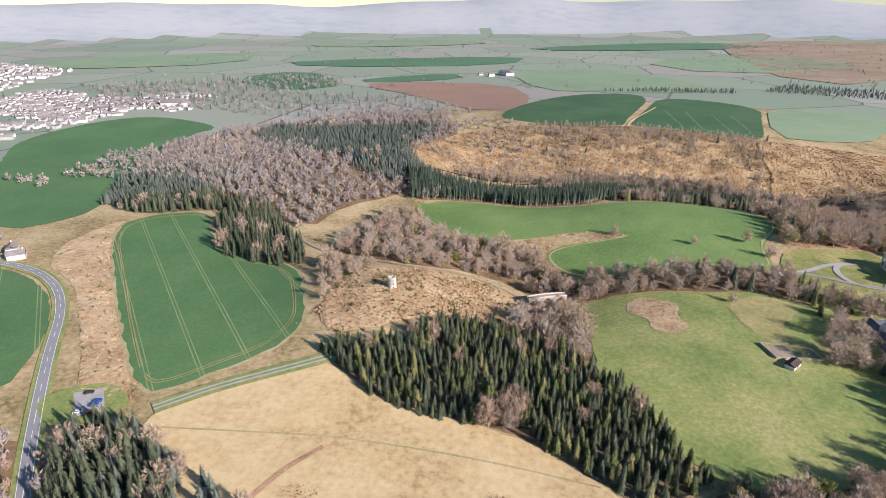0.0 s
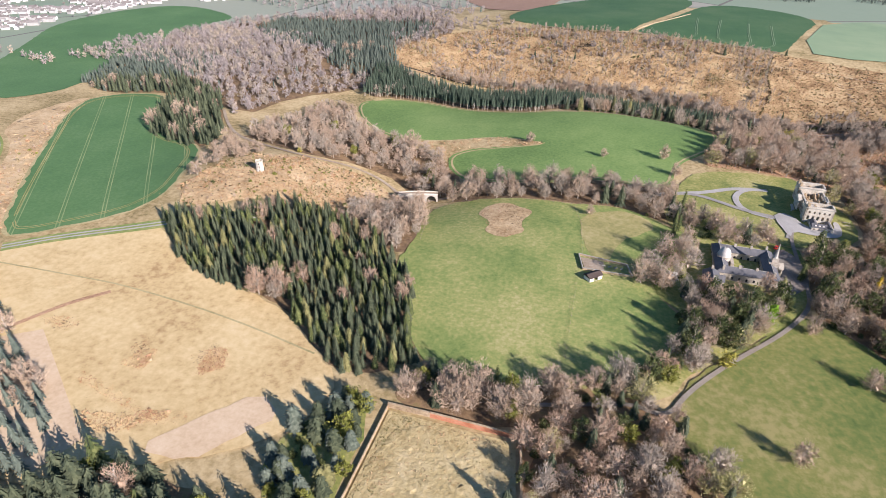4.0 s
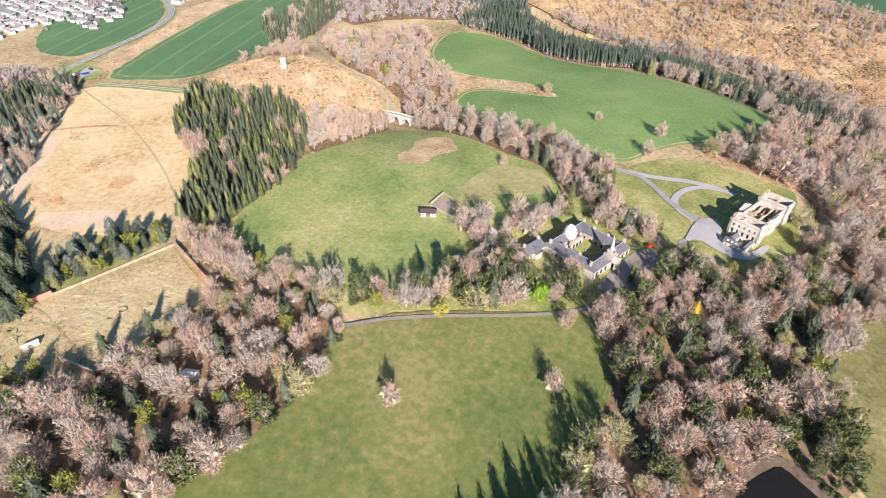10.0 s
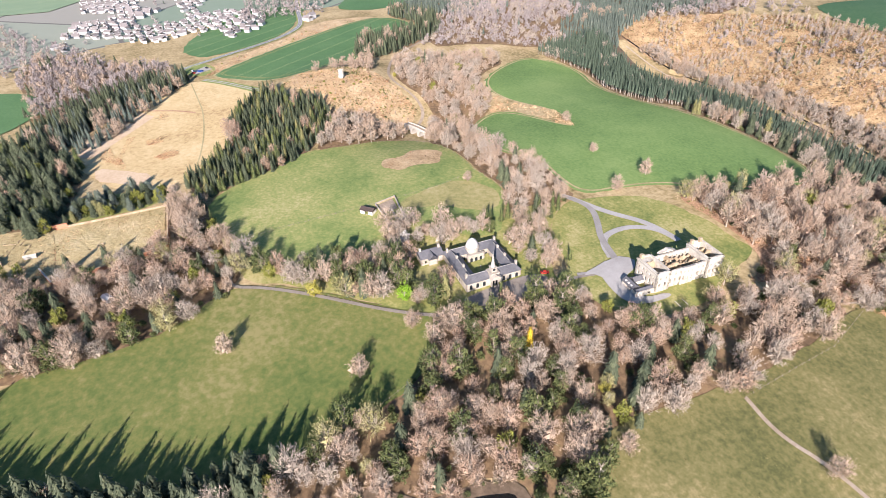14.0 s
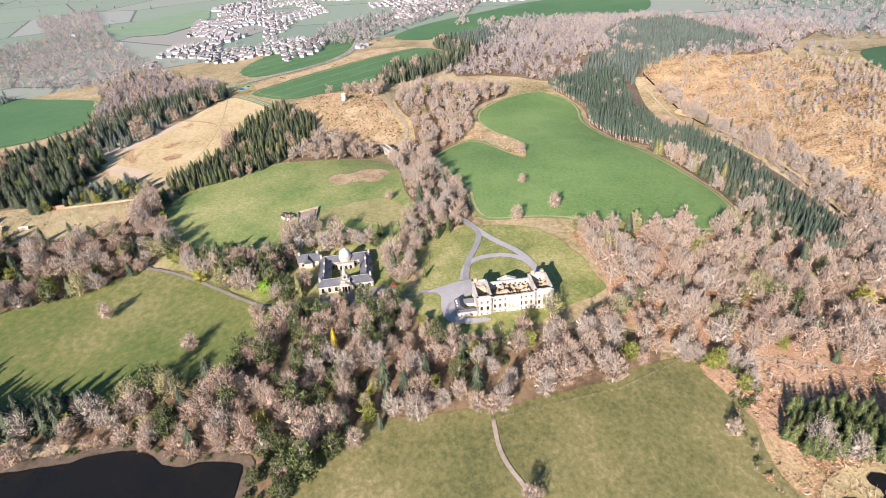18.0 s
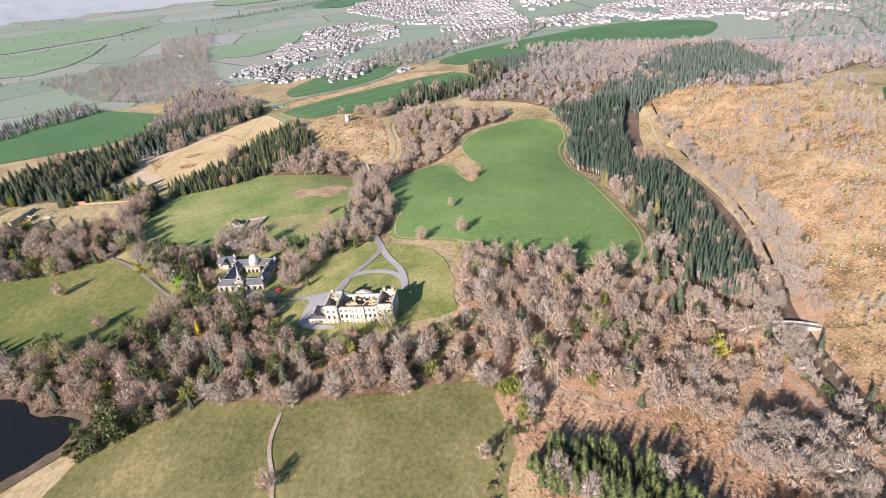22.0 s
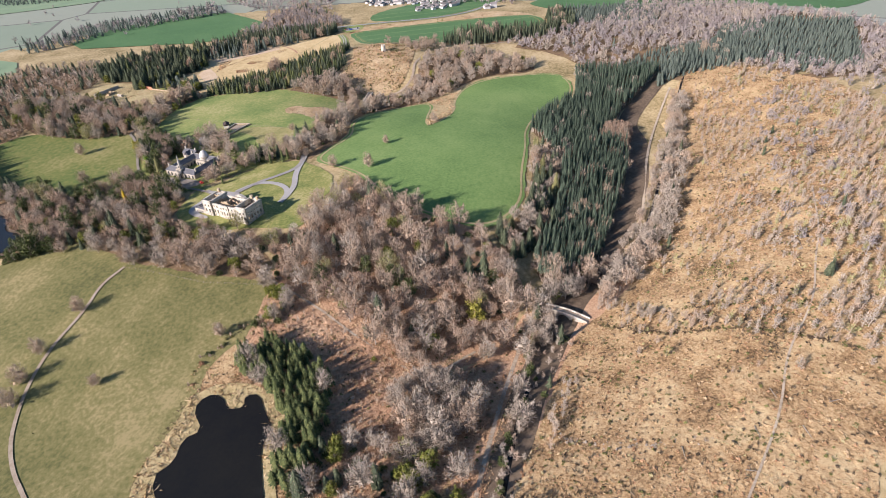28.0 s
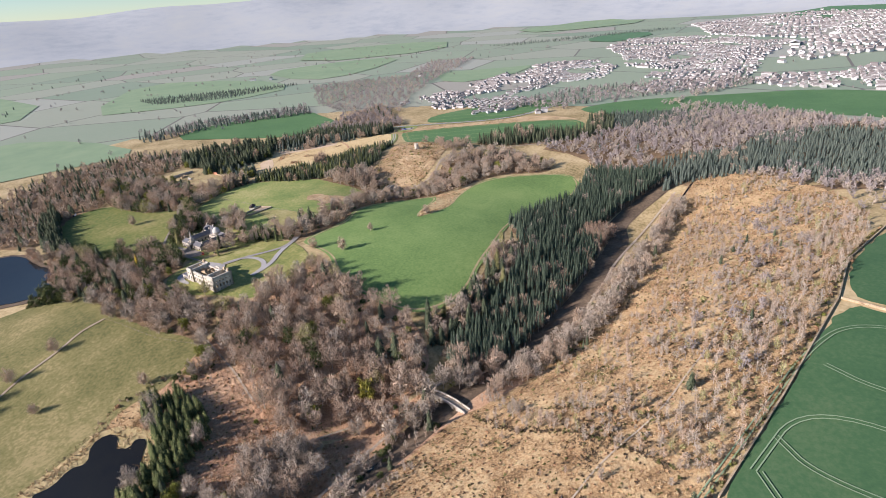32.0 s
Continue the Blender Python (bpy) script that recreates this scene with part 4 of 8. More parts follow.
WOODS = (
    ("garden_wood", "bare mauve-brown broadleaf wood by the walled garden", GARDEN_WOOD, 7.3, "3.5 twig 1.8 red 3 twig_grey .9 olive .6 twig_olive 2 spruce 2.2 yew 1.6 cedar", (GARDEN,)),
    ("drive_strip", "mixed trees along the estate drive", DRIVE_STRIP, 6.6, "2.2 twig 1 red 2.5 twig_grey .4 twig_olive 1.6 spruce 1.4 yew 1.8 cedar .6 olive", ()),
    ("lake_wood", "dense bare broadleaf wood between lake and mansion", LAKE_WOOD, 7.4, "3.4 twig 1.8 red 2.6 twig_grey .5 olive .5 twig_olive .8 spruce 2.2 yew 1.3 cedar", (((284, 240), (290, 262), (296, 290), (304, 300), (318, 288), (316, 262), (312, 240), (322, 215), (340, 205), (346, 192), (340, 180), (328, 190), (308, 215)),)),
    ("beech_wood", "dense bare mauve beech wood on a slope", BEECH_WOOD, 7.5, "5.4 fine 1.8 fine_red 2.5 fine_grey .4 olive .3 twig_olive .5 spruce .4 cedar 1.1 yew", ()),
    ("spruce_belt", "blue-green spruce plantation above the river", SPRUCE_BELT, 3.0, "9 belt .25 twig_grey_m .2 belt_birch", ()),
    ("lower_belt", "blue-green spruce plantation above the river gorge", LOWER_BELT, 3.1, "9 belt .7 twig_m .5 belt_birch", ()),
    ("belt_edge", "bare grey trees and firs between pasture and plantation", BELT_EDGE, 5.4, "3 twig_grey_m 2 twig_m .6 red 3 spruce 1.2 larch 1 yew", ()),
    ("belt_island", "russet bare trees in a gap of the plantation", BELT_ISLAND, 5.2, "4 red 2 twig", ()),
    ("upper_belt", "dark spruce strip at the head of the felled slope", ((2, 608), (-45, 610), (-112, 640), (-122, 684), (-44, 690), (-40, 645), (-11, 617)), 4.6, "9 belt_far .4 twig_m", ()),
    ("bank_strip", "bare trees and firs on the bank between pastures", BANK_STRIP, 8.0, "5 twig 2 twig_grey .6 spruce .8 yew", ()),
    ("bridge_wood", "bare grey-brown wood beside the old bridge", BRIDGE_WOOD, 8.4, "5 twig_m 3 twig_grey_m .4 spruce_m .4 olive", ()),
    ("spruce_block", "dark spruce block beside the straw field", SPRUCE_BLOCK, 3.9, "6 spruce_m 2 spruce 2 pine .8 larch .2 red", (GLADE_LOW,)),
    ("block_fringe", "bare trees at the foot of the spruce block", GLADE_LOW, 5.6, "3 red 2 twig_grey", ()),
    ("river_strip", "thin bare trees lining the river track", RIVER_STRIP, 5.5, "3 twig_grey_m 3 twig_m 4 birch .4 spruce_m", ()),
    ("lower_strip", "thin bare trees between track and river", LOWER_STRIP, 5.6, "2 birch 3 sapling 1.5 yew .3 spruce_m .6 twig_grey_m", ()),
    ("pond_firs", "dark evergreen stand beside the pond", ((407, 428), (417, 418), (430, 424), (432, 440), (444, 458), (475, 470), (478, 482), (446, 480), (420, 470), (408, 450)), 3.3, "7 stem_pine .5 yew .3 twig_grey", ()),
    ("pond_wood", "bare trees beside the bracken bank", ((428, 500), (413, 500), (401, 511), (404, 530), (422, 543), (437, 543), (449, 529), (441, 510)), 6.6, "3 fine 4 fine_grey", ()),
    ("north_conifers", "dark conifers beside the sown field", ((-161, 376), (-186, 440), (-190, 500), (-152, 475), (-104, 392), (-97, 360), (-114, 357)), 5.0, "9 spruce_m .6 twig_m", ()),
    ("crop_conifers", "row of dark conifers above the sown field", ((-283, 470), (-275, 492), (-212, 506), (-186, 500), (-188, 470), (-204, 474), (-255, 458)), 5.0, "9 spruce_m .6 twig_m", ()),
    ("west_spruce", "dark spruce plantation in the valley", ((102, 71), (92, 82), (57, 96), (14, 102), (-10, 82), (-45, 64), (-20, 20), (60, -20), (92, 26), (84, 45), (86, 66)), 5.6, "8 big_fir .8 pine .6 olive .5 red", ()),
    ("garden_firs", "firs and pale conifers beside the garden wall", ((64, 118), (72, 134), (84, 148), (96, 148), (94, 100), (92, 84), (70, 98)), 5.6, "2 round_fir 3 round_pale 1.5 round_olive 1 olive 1.5 yew", ()),
    ("road_spruce", "dark spruce plantation beside the road", ((-160, 190), (-134, 198), (-100, 158), (-55, 108), (-15, 82), (-55, 62), (-100, 85), (-135, 130)), 4.0, "9 spruce_m .2 twig_m", ()),
    ("stable_wood", "bare trees and evergreens beside the stables", ((200, 250), (210, 268), (222, 284), (236, 300), (244, 298), (238, 286), (233, 268), (226, 256), (218, 244)), 7.0, "4 twig 2 twig_grey .6 cedar .8 yew", ()),
    ("lawn_shrubs", "shrubs and small trees between stables and lawn", ((246, 296), (240, 304), (230, 312), (226, 320), (230, 338), (238, 334), (252, 316), (280, 306), (279, 297)), 6.5, "2 twig 1 twig_grey 2 yew .6 spruce", ()),
    ("yew_walk", "dark evergreens and cypresses between the park and stables", ((284, 240), (290, 262), (296, 290), (304, 300), (318, 288), (316, 262), (312, 240), (322, 215), (340, 205), (346, 192), (340, 180), (328, 190), (308, 215)), 6.4, "2 yew 1.6 cedar 1.4 spruce 3 twig 1 red .6 olive", ()),
    ("lake_shrubs", "dark evergreen shrubs along the lake and meadow", ((362, 224), (366, 256), (372, 258), (390, 232), (386, 222)), 4.5, "3 yew 1 cedar", ()),
    ("stable_evergreens", "tall dark evergreens beside the stables", ((226, 222), (236, 240), (246, 246), (256, 240), (250, 226), (236, 212)), 6.0, "3 cedar 2 spruce 1 yew 1 twig", ()),
    ("park_firs", "dark conifers casting long shadows over the park", ((314, 160), (326, 148), (318, 110), (300, 70), (275, 30), (262, 40), (285, 75), (306, 120)), 3.9, "6 spruce", ()),
    ("garden_strip", "bare trees and bushes beside the garden wall", ((100, 149), (106, 168), (133, 166), (153, 166), (190, 177), (197, 168), (172, 154), (154, 143), (118, 147)), 6.4, "3 twig 1.5 twig_grey 1 olive 1.2 yew .5 spruce", ()),
    ("bridge_bank", "grey trees round the river bridge", ((296, 545), (318, 556), (334, 550), (338, 545), (350, 546), (372, 546), (380, 552), (366, 562), (356, 568), (352, 560), (338, 560), (322, 572), (306, 578), (300, 566)), 4.8, "4 fine_grey 3 fine 1.6 yew .7 spruce .4 olive 2 birch", ()),
    ("meadow_fringe", "dark scrub between the meadow and the bracken", ((366, 398), (371, 412), (384, 430), (392, 432), (404, 416), (400, 411), (385, 424), (376, 408)), 4.2, "2 yew 2 sapling 1 twig_grey .6 olive", ()),
    ("pond_scrub", "dark evergreen scrub and bushes above the pond", ((447, 500), (449, 520), (455, 543), (480, 546), (498, 505), (480, 482), (450, 482)), 5.0, "3 yew 1.5 twig_grey 1 olive 3 sapling .8 spruce", ()),
    ("track_bushes", "grey bushes between the track and the river", ((352, 551), (400, 552), (470, 556), (470, 562), (404, 557), (372, 555)), 3.4, "3 birch 2 sapling 1 yew", ()),
    ("tower_scrub", "bare scrub trees round the tower hill", ((-70, 300), (-85, 360), (-40, 350), (-55, 330)), 8, "1 twig_m", ()),
    ("hill_scrub", "bare trees below the tower hill", ((30, 268), (50, 275), (78, 245), (84, 268), (80, 318), (66, 325), (40, 300)), 7.5, "3 twig_m 1 twig_grey_m", ()))
KINDS = {
    "big_fir": (BIG_FIR, "spruce"), "round_fir": (ROUND_FIR, "spruce"), "round_pale": (ROUND_FIR, "pale_fir"), "round_olive": (ROUND_FIR, "larch"),
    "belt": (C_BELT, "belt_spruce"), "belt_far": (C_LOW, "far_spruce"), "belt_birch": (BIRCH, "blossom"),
    "fine": (B_FINE, "twig"), "fine_grey": (B_FINE, "twig_grey"), "twig": (B_HI, "twig"), "twig_grey": (B_HI, "twig_grey"), "twig_olive": (B_HI, "twig_olive"), "twig_m": (B_MID, "twig"), "twig_grey_m": (B_MID, "twig_grey"), "birch": (BIRCH, "twig_grey"),
    "red": (B_HI, "twig_red"), "fine_red": (B_FINE, "twig_red"), "stem_pine": (PINE, "yew"), "larch": (C_HI, "larch"), "olive": (LEAFY, "olive_leaf"), "sapling": (SAPLING, "twig"), "spruce": (C_HI, "spruce"), "spruce_m": (C_MID, "spruce"), "pale": (C_HI, "pale_fir"), "pine": (C_HI, "yew"), "yew": (SHRUB, "yew"), "cedar": (CEDAR, "yew")}
WORDS = {
    "round_fir": ("conifer_tree", "broad dark green fir with drooping sprays", "tree"), "round_pale": ("conifer_tree", "broad grey-blue fir tree", "tree"), "round_olive": ("conifer_tree", "broad olive green conifer", "tree"),
    "twig": ("broadleaf_tree", "bare mauve-brown broadleaf tree with a rounded crown", "tree"), "twig_grey": ("broadleaf_tree", "bare grey broadleaf tree with fine twigs", "tree"),
    "twig_olive": ("broadleaf_tree", "broadleaf tree with olive-yellow budding twigs", "tree"), "spruce": ("conifer_tree", "dark green conical spruce tree", "tree"),
    "red": ("broadleaf_tree", "bare russet broadleaf tree with dense twigs", "tree"), "olive": ("evergreen_tree", "rounded olive green evergreen tree", "tree"), "cedar": ("evergreen_tree", "broad dark green evergreen tree", "tree"), "yew": ("evergreen_shrub", "dark green rounded evergreen shrub", "shrub"), "pale": ("conifer_tree", "pale blue-green fir tree", "tree"), "pine": ("conifer_tree", "olive green pine tree", "tree")}
SINGLE = {"lake_wood", "drive_strip", "bank_strip", "garden_firs", "stable_wood", "lawn_shrubs", "yew_walk", "stable_evergreens"}
left = {"tree": 560, "shrub": 120}
for name, label, outline, gap, mix, avoid in WOODS:
    rng = np.random.default_rng(len(name) + 100)
    px, py = spots(outline, gap, len(name) * 7 + int(gap * 10), avoid)
    words = mix.split()
    share, names = np.array(words[0::2], float), words[1::2]
    if len(outline) > 4 and name not in ("river_strip", "tower_scrub", "pond_wood", "bridge_bank", "meadow_fringe", "pond_scrub", "track_bushes", "lower_strip"):
        draped(name + "_floor", outline, M[{"beech_wood": "bracken", "drive_strip": "lawn_grass", "garden_firs": "lawn_grass", "stable_evergreens": "lawn_grass"}.get(name, "litter")], 0.22, 12, 2, "brown leaf litter under " + label.split(" ", 1)[1], "woodland floor")
    if name in SINGLE:
        pick = rng.choice(len(names), len(px), p=share / share.sum())
        for x, y, k in zip(px, py, pick):
            n = names[k]
            thing, words_, cat = WORDS[n]
            temps, mat = KINDS[n]
            tree_thing(thing, temps[rng.integers(len(temps))], M[mat], x, y, rng.uniform(0.62, 1.28), rng.uniform(0, 6.28), words_ + " in the " + name.replace("_", " "), cat, name.replace("_", " ") + " " + cat + "s")
    else:
        wood(name, label, px, py, [(s, KINDS[n][0], M[KINDS[n][1]]) for s, n in zip(share, names)], len(name), lo=0.58 if name == "spruce_block" else 0.65, hi=0.92 if name == "spruce_block" else 1.28) if "belt" not in name or name == "belt_edge" else wood(name, label, px, py, [(s, KINDS[n][0], M[KINDS[n][1]]) for s, n in zip(share, names)], len(name), lo=0.82, hi=1.04)
# single trees that stand in the open
for kind, x, y, s, words_ in (
        ("open", 251, 151, 1.0, "lone bare tree with a long shadow in the park"), ("open", 292, 196, 1.05, "lone bare tree in the park corner"), ("open", 138, 427, 0.9, "lone bare tree at the end of the grass bank"),
        ("open", 193, 405, 0.7, "small lone bare tree in the grazed pasture"), ("open", 236, 409, 1.0, "lone bare tree at the pasture edge"), ("open", 240, 382, 1.0, "bare tree beside the pasture fence"),
        ("open", 181, 314, 0.7, "small bare tree in the pale pasture"), ("open", 415, 317, 1.0, "bare tree beside the meadow path"), ("open", 443, 318, 0.95, "bare tree beside the meadow path"), ("open", 459, 322, 1.1, "bare tree beside the meadow path"),
        ("open", 451, 360, 0.7, "small bare tree in the meadow"), ("open", 410, 402, 0.8, "bare tree at the meadow corner"), ("open", 374, 263, 0.9, "bare tree at the meadow gate"), ("open", 471, 328, 1.2, "large bare tree beside the meadow path"),
        ("lime", 261, 232, 1.15, "bright lime green tree in fresh leaf"), ("yellow", 235, 196, 1.0, "yellow catkin tree beside the drive"), ("yellow", 357, 521, 1.6, "yellow-green budding tree in the beech wood"),
        ("gold", 318, 262, 1.25, "narrow golden conifer in the wood"), ("cedar", 238, 231, 1.05, "tall dark evergreen beside the stables"), ("cedar", 245, 221, 1.0, "dark evergreen near the lime green tree"),
        ("cedar", 238, 217, 0.95, "dark evergreen above the drive"), ("olive_fir", 270, 249, 1.15, "tall narrow olive cypress beside the stables"), ("cypress", 286, 269, 1.1, "tall narrow cypress by the stable yard"),
        ("cypress", 181, 170, 0.9, "narrow dark cypress casting a long shadow"), ("cypress", 187, 172, 1.0, "narrow dark cypress casting a long shadow"), ("cypress", 210, 192, 0.9, "narrow dark cypress at the pasture edge"),
        ("cypress", 141, 166, 0.9, "narrow cypress near the garden corner"), ("cypress", 233, 340, 0.9, "narrow cypress above the drive fork"), ("cypress", 241, 320, 0.9, "narrow cypress at the lawn edge"), ("cypress", 280, 314, 0.7, "small cypress on the lawn"),
        ("blossom", 220, 252, 0.9, "pale blossoming tree beside the pasture corner"), ("cypress", 228, 301, 0.95, "narrow cypress above the stables"), ("cypress", 231, 306, 1.0, "narrow cypress above the stables"), ("olive_fir", 288, 271, 0.85, "olive conifer before the stable yard"), *[("cypress", x, y, k, "tall narrow conifer above the drive fork") for x, y, k in ((227, 299, 0.9), (230, 311, 1.05), (240, 318, 0.8), (247, 322, 0.95), (239, 339, 1.0), (243, 331, 0.9), (236, 328, 1.1))],
        *[("cedar", x, y, k, "broad olive evergreen in the wood below the stables") for x, y, k in ((325, 245, 0.9), (333, 262, 0.75), (342, 259, 0.8), (349, 266, 0.7), (346, 252, 0.75), (320, 255, 1.0))],
        *[("fir", x, y, k, "tall dark fir beside the stable garden") for x, y, k in ((243, 211, 1.1), (247, 217, 1.2), (251, 224, 1.05), (249, 233, 1.15))],
        ("yellow", 351, 273, 0.6, "small yellow-green tree in the lake wood"), ("fir", 249, 536, 1.3, "tall dark fir at the pasture corner"), ("fir", 243, 531, 1.2, "tall dark fir at the pasture corner"), ("fir", 257, 531, 1.35, "tall dark fir at the pasture corner"), ("fir", 269, 540, 1.25, "tall fir above the gorge"), ("fir", 322, 517, 1.4, "tall dark fir above the beech wood"), ("fir", 328, 510, 1.5, "tall dark fir above the beech wood"), ("fir", 262, 547, 1.35, "tall fir at the plantation edge"), ("fir", 253, 539, 1.3, "tall fir at the plantation edge"), ("open", 286, 246, 1.0, "bare tree at the bend of the drive"), ("open", 279, 227, 1.0, "bare tree at the park corner"), ("big_olive", 91, 72, 0.65, "yellow-green evergreen beside the garden plots"), ("big_olive", 97, 80, 0.75, "tall yellow-green evergreen beside the garden plots"), ("big_olive", 141, 69, 0.7, "olive evergreen at the plot corner"), ("big_olive", 138, 61, 0.75, "olive evergreen beside the plots"), ("big_olive", 146, 56, 0.8, "olive evergreen beside the plots"), ("big_olive", 149, 64, 0.7, "olive evergreen beside the plots"),
        ("fir", 148, 92, 1.1, "dark green fir inside the walled garden"), ("fir", 150, 110, 1.0, "dark green fir beside the garden wall"), ("fir", 395, 690, 0.6, "lone dark conifer on the felled slope"), ("fir", 330, 680, 0.8, "lone dark conifer among birch scrub"),
        ("yellow", -25, 360, 0.5, "small yellow-green tree beside the bridge lane"), ("bare", 332, 362, 1.0, "olive bare tree before the mansion front"), ("bare", 336, 346, 0.8, "bare tree before the mansion steps")):
    temps, mat = {"big_olive": (CEDAR, "olive_leaf"), "olive_fir": (C_HI, "larch"), "blossom": (LEAFY, "blossom"), "open": (B_OPEN, "twig"), "lime": (LEAFY, "lime_leaf"), "yellow": (LEAFY, "yellow_leaf"), "gold": (CYPRESS, "gold_leaf"), "cedar": (CEDAR, "yew"), "cypress": (CYPRESS, "yew"), "fir": (C_HI, "spruce"), "bare": (B_HI, "twig_olive")}[kind]
    tree_thing({"cypress": "cypress_tree", "fir": "conifer_tree", "cedar": "evergreen_tree", "gold": "golden_cypress", "big_olive": "evergreen_tree", "olive_fir": "conifer_tree"}.get(kind, "broadleaf_tree"), temps[int(x) % len(temps)], M[mat], x, y, s, x * 1.7, words_, "tree", "")
# middle distance and far woods; twig_far and far_spruce carry haze in their colour
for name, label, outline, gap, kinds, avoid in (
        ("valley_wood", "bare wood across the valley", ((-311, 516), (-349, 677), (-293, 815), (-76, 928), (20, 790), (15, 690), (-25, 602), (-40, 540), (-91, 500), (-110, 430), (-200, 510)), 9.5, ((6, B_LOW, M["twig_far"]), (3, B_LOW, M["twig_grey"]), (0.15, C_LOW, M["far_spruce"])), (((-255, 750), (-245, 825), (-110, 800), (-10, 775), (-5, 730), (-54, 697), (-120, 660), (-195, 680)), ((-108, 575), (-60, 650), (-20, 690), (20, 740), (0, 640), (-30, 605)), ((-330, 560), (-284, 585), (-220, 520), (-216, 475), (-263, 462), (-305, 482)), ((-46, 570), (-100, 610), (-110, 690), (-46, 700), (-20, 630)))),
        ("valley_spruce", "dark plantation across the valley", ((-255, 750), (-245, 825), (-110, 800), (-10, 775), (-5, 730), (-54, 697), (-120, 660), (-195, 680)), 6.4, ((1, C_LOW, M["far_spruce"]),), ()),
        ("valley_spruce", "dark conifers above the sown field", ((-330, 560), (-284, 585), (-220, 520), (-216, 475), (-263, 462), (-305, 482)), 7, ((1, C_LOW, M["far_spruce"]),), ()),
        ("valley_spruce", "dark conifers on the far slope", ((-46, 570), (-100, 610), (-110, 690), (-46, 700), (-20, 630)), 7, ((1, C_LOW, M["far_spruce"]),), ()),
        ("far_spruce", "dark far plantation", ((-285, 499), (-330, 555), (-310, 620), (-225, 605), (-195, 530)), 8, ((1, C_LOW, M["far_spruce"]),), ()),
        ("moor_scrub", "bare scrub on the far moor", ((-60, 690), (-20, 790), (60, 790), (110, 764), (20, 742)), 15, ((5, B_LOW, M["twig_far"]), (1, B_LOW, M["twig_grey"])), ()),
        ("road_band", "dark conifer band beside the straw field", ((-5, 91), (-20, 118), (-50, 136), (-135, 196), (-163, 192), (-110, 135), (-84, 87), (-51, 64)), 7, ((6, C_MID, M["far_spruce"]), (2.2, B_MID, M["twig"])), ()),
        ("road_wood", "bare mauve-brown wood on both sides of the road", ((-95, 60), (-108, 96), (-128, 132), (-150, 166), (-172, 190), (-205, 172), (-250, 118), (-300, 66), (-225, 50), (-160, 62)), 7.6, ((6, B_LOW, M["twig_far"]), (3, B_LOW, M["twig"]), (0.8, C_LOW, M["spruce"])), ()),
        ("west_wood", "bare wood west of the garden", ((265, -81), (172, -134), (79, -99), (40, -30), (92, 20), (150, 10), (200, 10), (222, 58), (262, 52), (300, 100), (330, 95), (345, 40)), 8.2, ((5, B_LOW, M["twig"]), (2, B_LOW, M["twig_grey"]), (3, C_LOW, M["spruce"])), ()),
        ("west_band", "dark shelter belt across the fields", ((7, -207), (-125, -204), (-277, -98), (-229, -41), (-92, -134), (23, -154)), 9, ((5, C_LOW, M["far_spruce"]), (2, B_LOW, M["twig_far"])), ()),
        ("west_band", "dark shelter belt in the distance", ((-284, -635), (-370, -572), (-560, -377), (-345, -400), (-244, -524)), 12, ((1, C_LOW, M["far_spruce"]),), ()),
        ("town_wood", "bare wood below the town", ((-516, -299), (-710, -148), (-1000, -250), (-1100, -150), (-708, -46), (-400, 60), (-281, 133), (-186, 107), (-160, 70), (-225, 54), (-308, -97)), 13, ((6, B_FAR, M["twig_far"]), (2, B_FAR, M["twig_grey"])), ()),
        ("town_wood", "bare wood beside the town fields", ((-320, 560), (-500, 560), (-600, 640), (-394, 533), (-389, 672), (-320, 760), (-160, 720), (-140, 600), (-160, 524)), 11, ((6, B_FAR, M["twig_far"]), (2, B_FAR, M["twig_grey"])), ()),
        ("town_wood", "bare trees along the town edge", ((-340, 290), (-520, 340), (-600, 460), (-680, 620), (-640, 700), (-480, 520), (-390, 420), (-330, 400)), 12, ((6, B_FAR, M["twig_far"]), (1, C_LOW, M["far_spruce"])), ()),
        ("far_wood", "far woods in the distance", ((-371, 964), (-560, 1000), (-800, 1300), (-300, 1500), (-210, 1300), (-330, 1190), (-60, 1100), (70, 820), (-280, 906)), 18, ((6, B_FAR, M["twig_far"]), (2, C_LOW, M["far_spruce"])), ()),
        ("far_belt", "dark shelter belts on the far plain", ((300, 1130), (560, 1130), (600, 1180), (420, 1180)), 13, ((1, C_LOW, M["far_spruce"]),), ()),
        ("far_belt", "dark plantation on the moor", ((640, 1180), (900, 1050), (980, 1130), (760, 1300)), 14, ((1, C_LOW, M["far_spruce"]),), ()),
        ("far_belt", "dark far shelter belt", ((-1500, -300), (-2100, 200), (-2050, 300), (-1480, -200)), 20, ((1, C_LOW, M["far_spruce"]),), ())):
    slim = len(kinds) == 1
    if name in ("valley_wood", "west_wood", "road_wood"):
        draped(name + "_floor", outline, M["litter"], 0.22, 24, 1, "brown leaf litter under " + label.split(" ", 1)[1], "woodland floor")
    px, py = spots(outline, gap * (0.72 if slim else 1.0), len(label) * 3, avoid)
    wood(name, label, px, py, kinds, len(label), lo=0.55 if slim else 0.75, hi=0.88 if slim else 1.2)
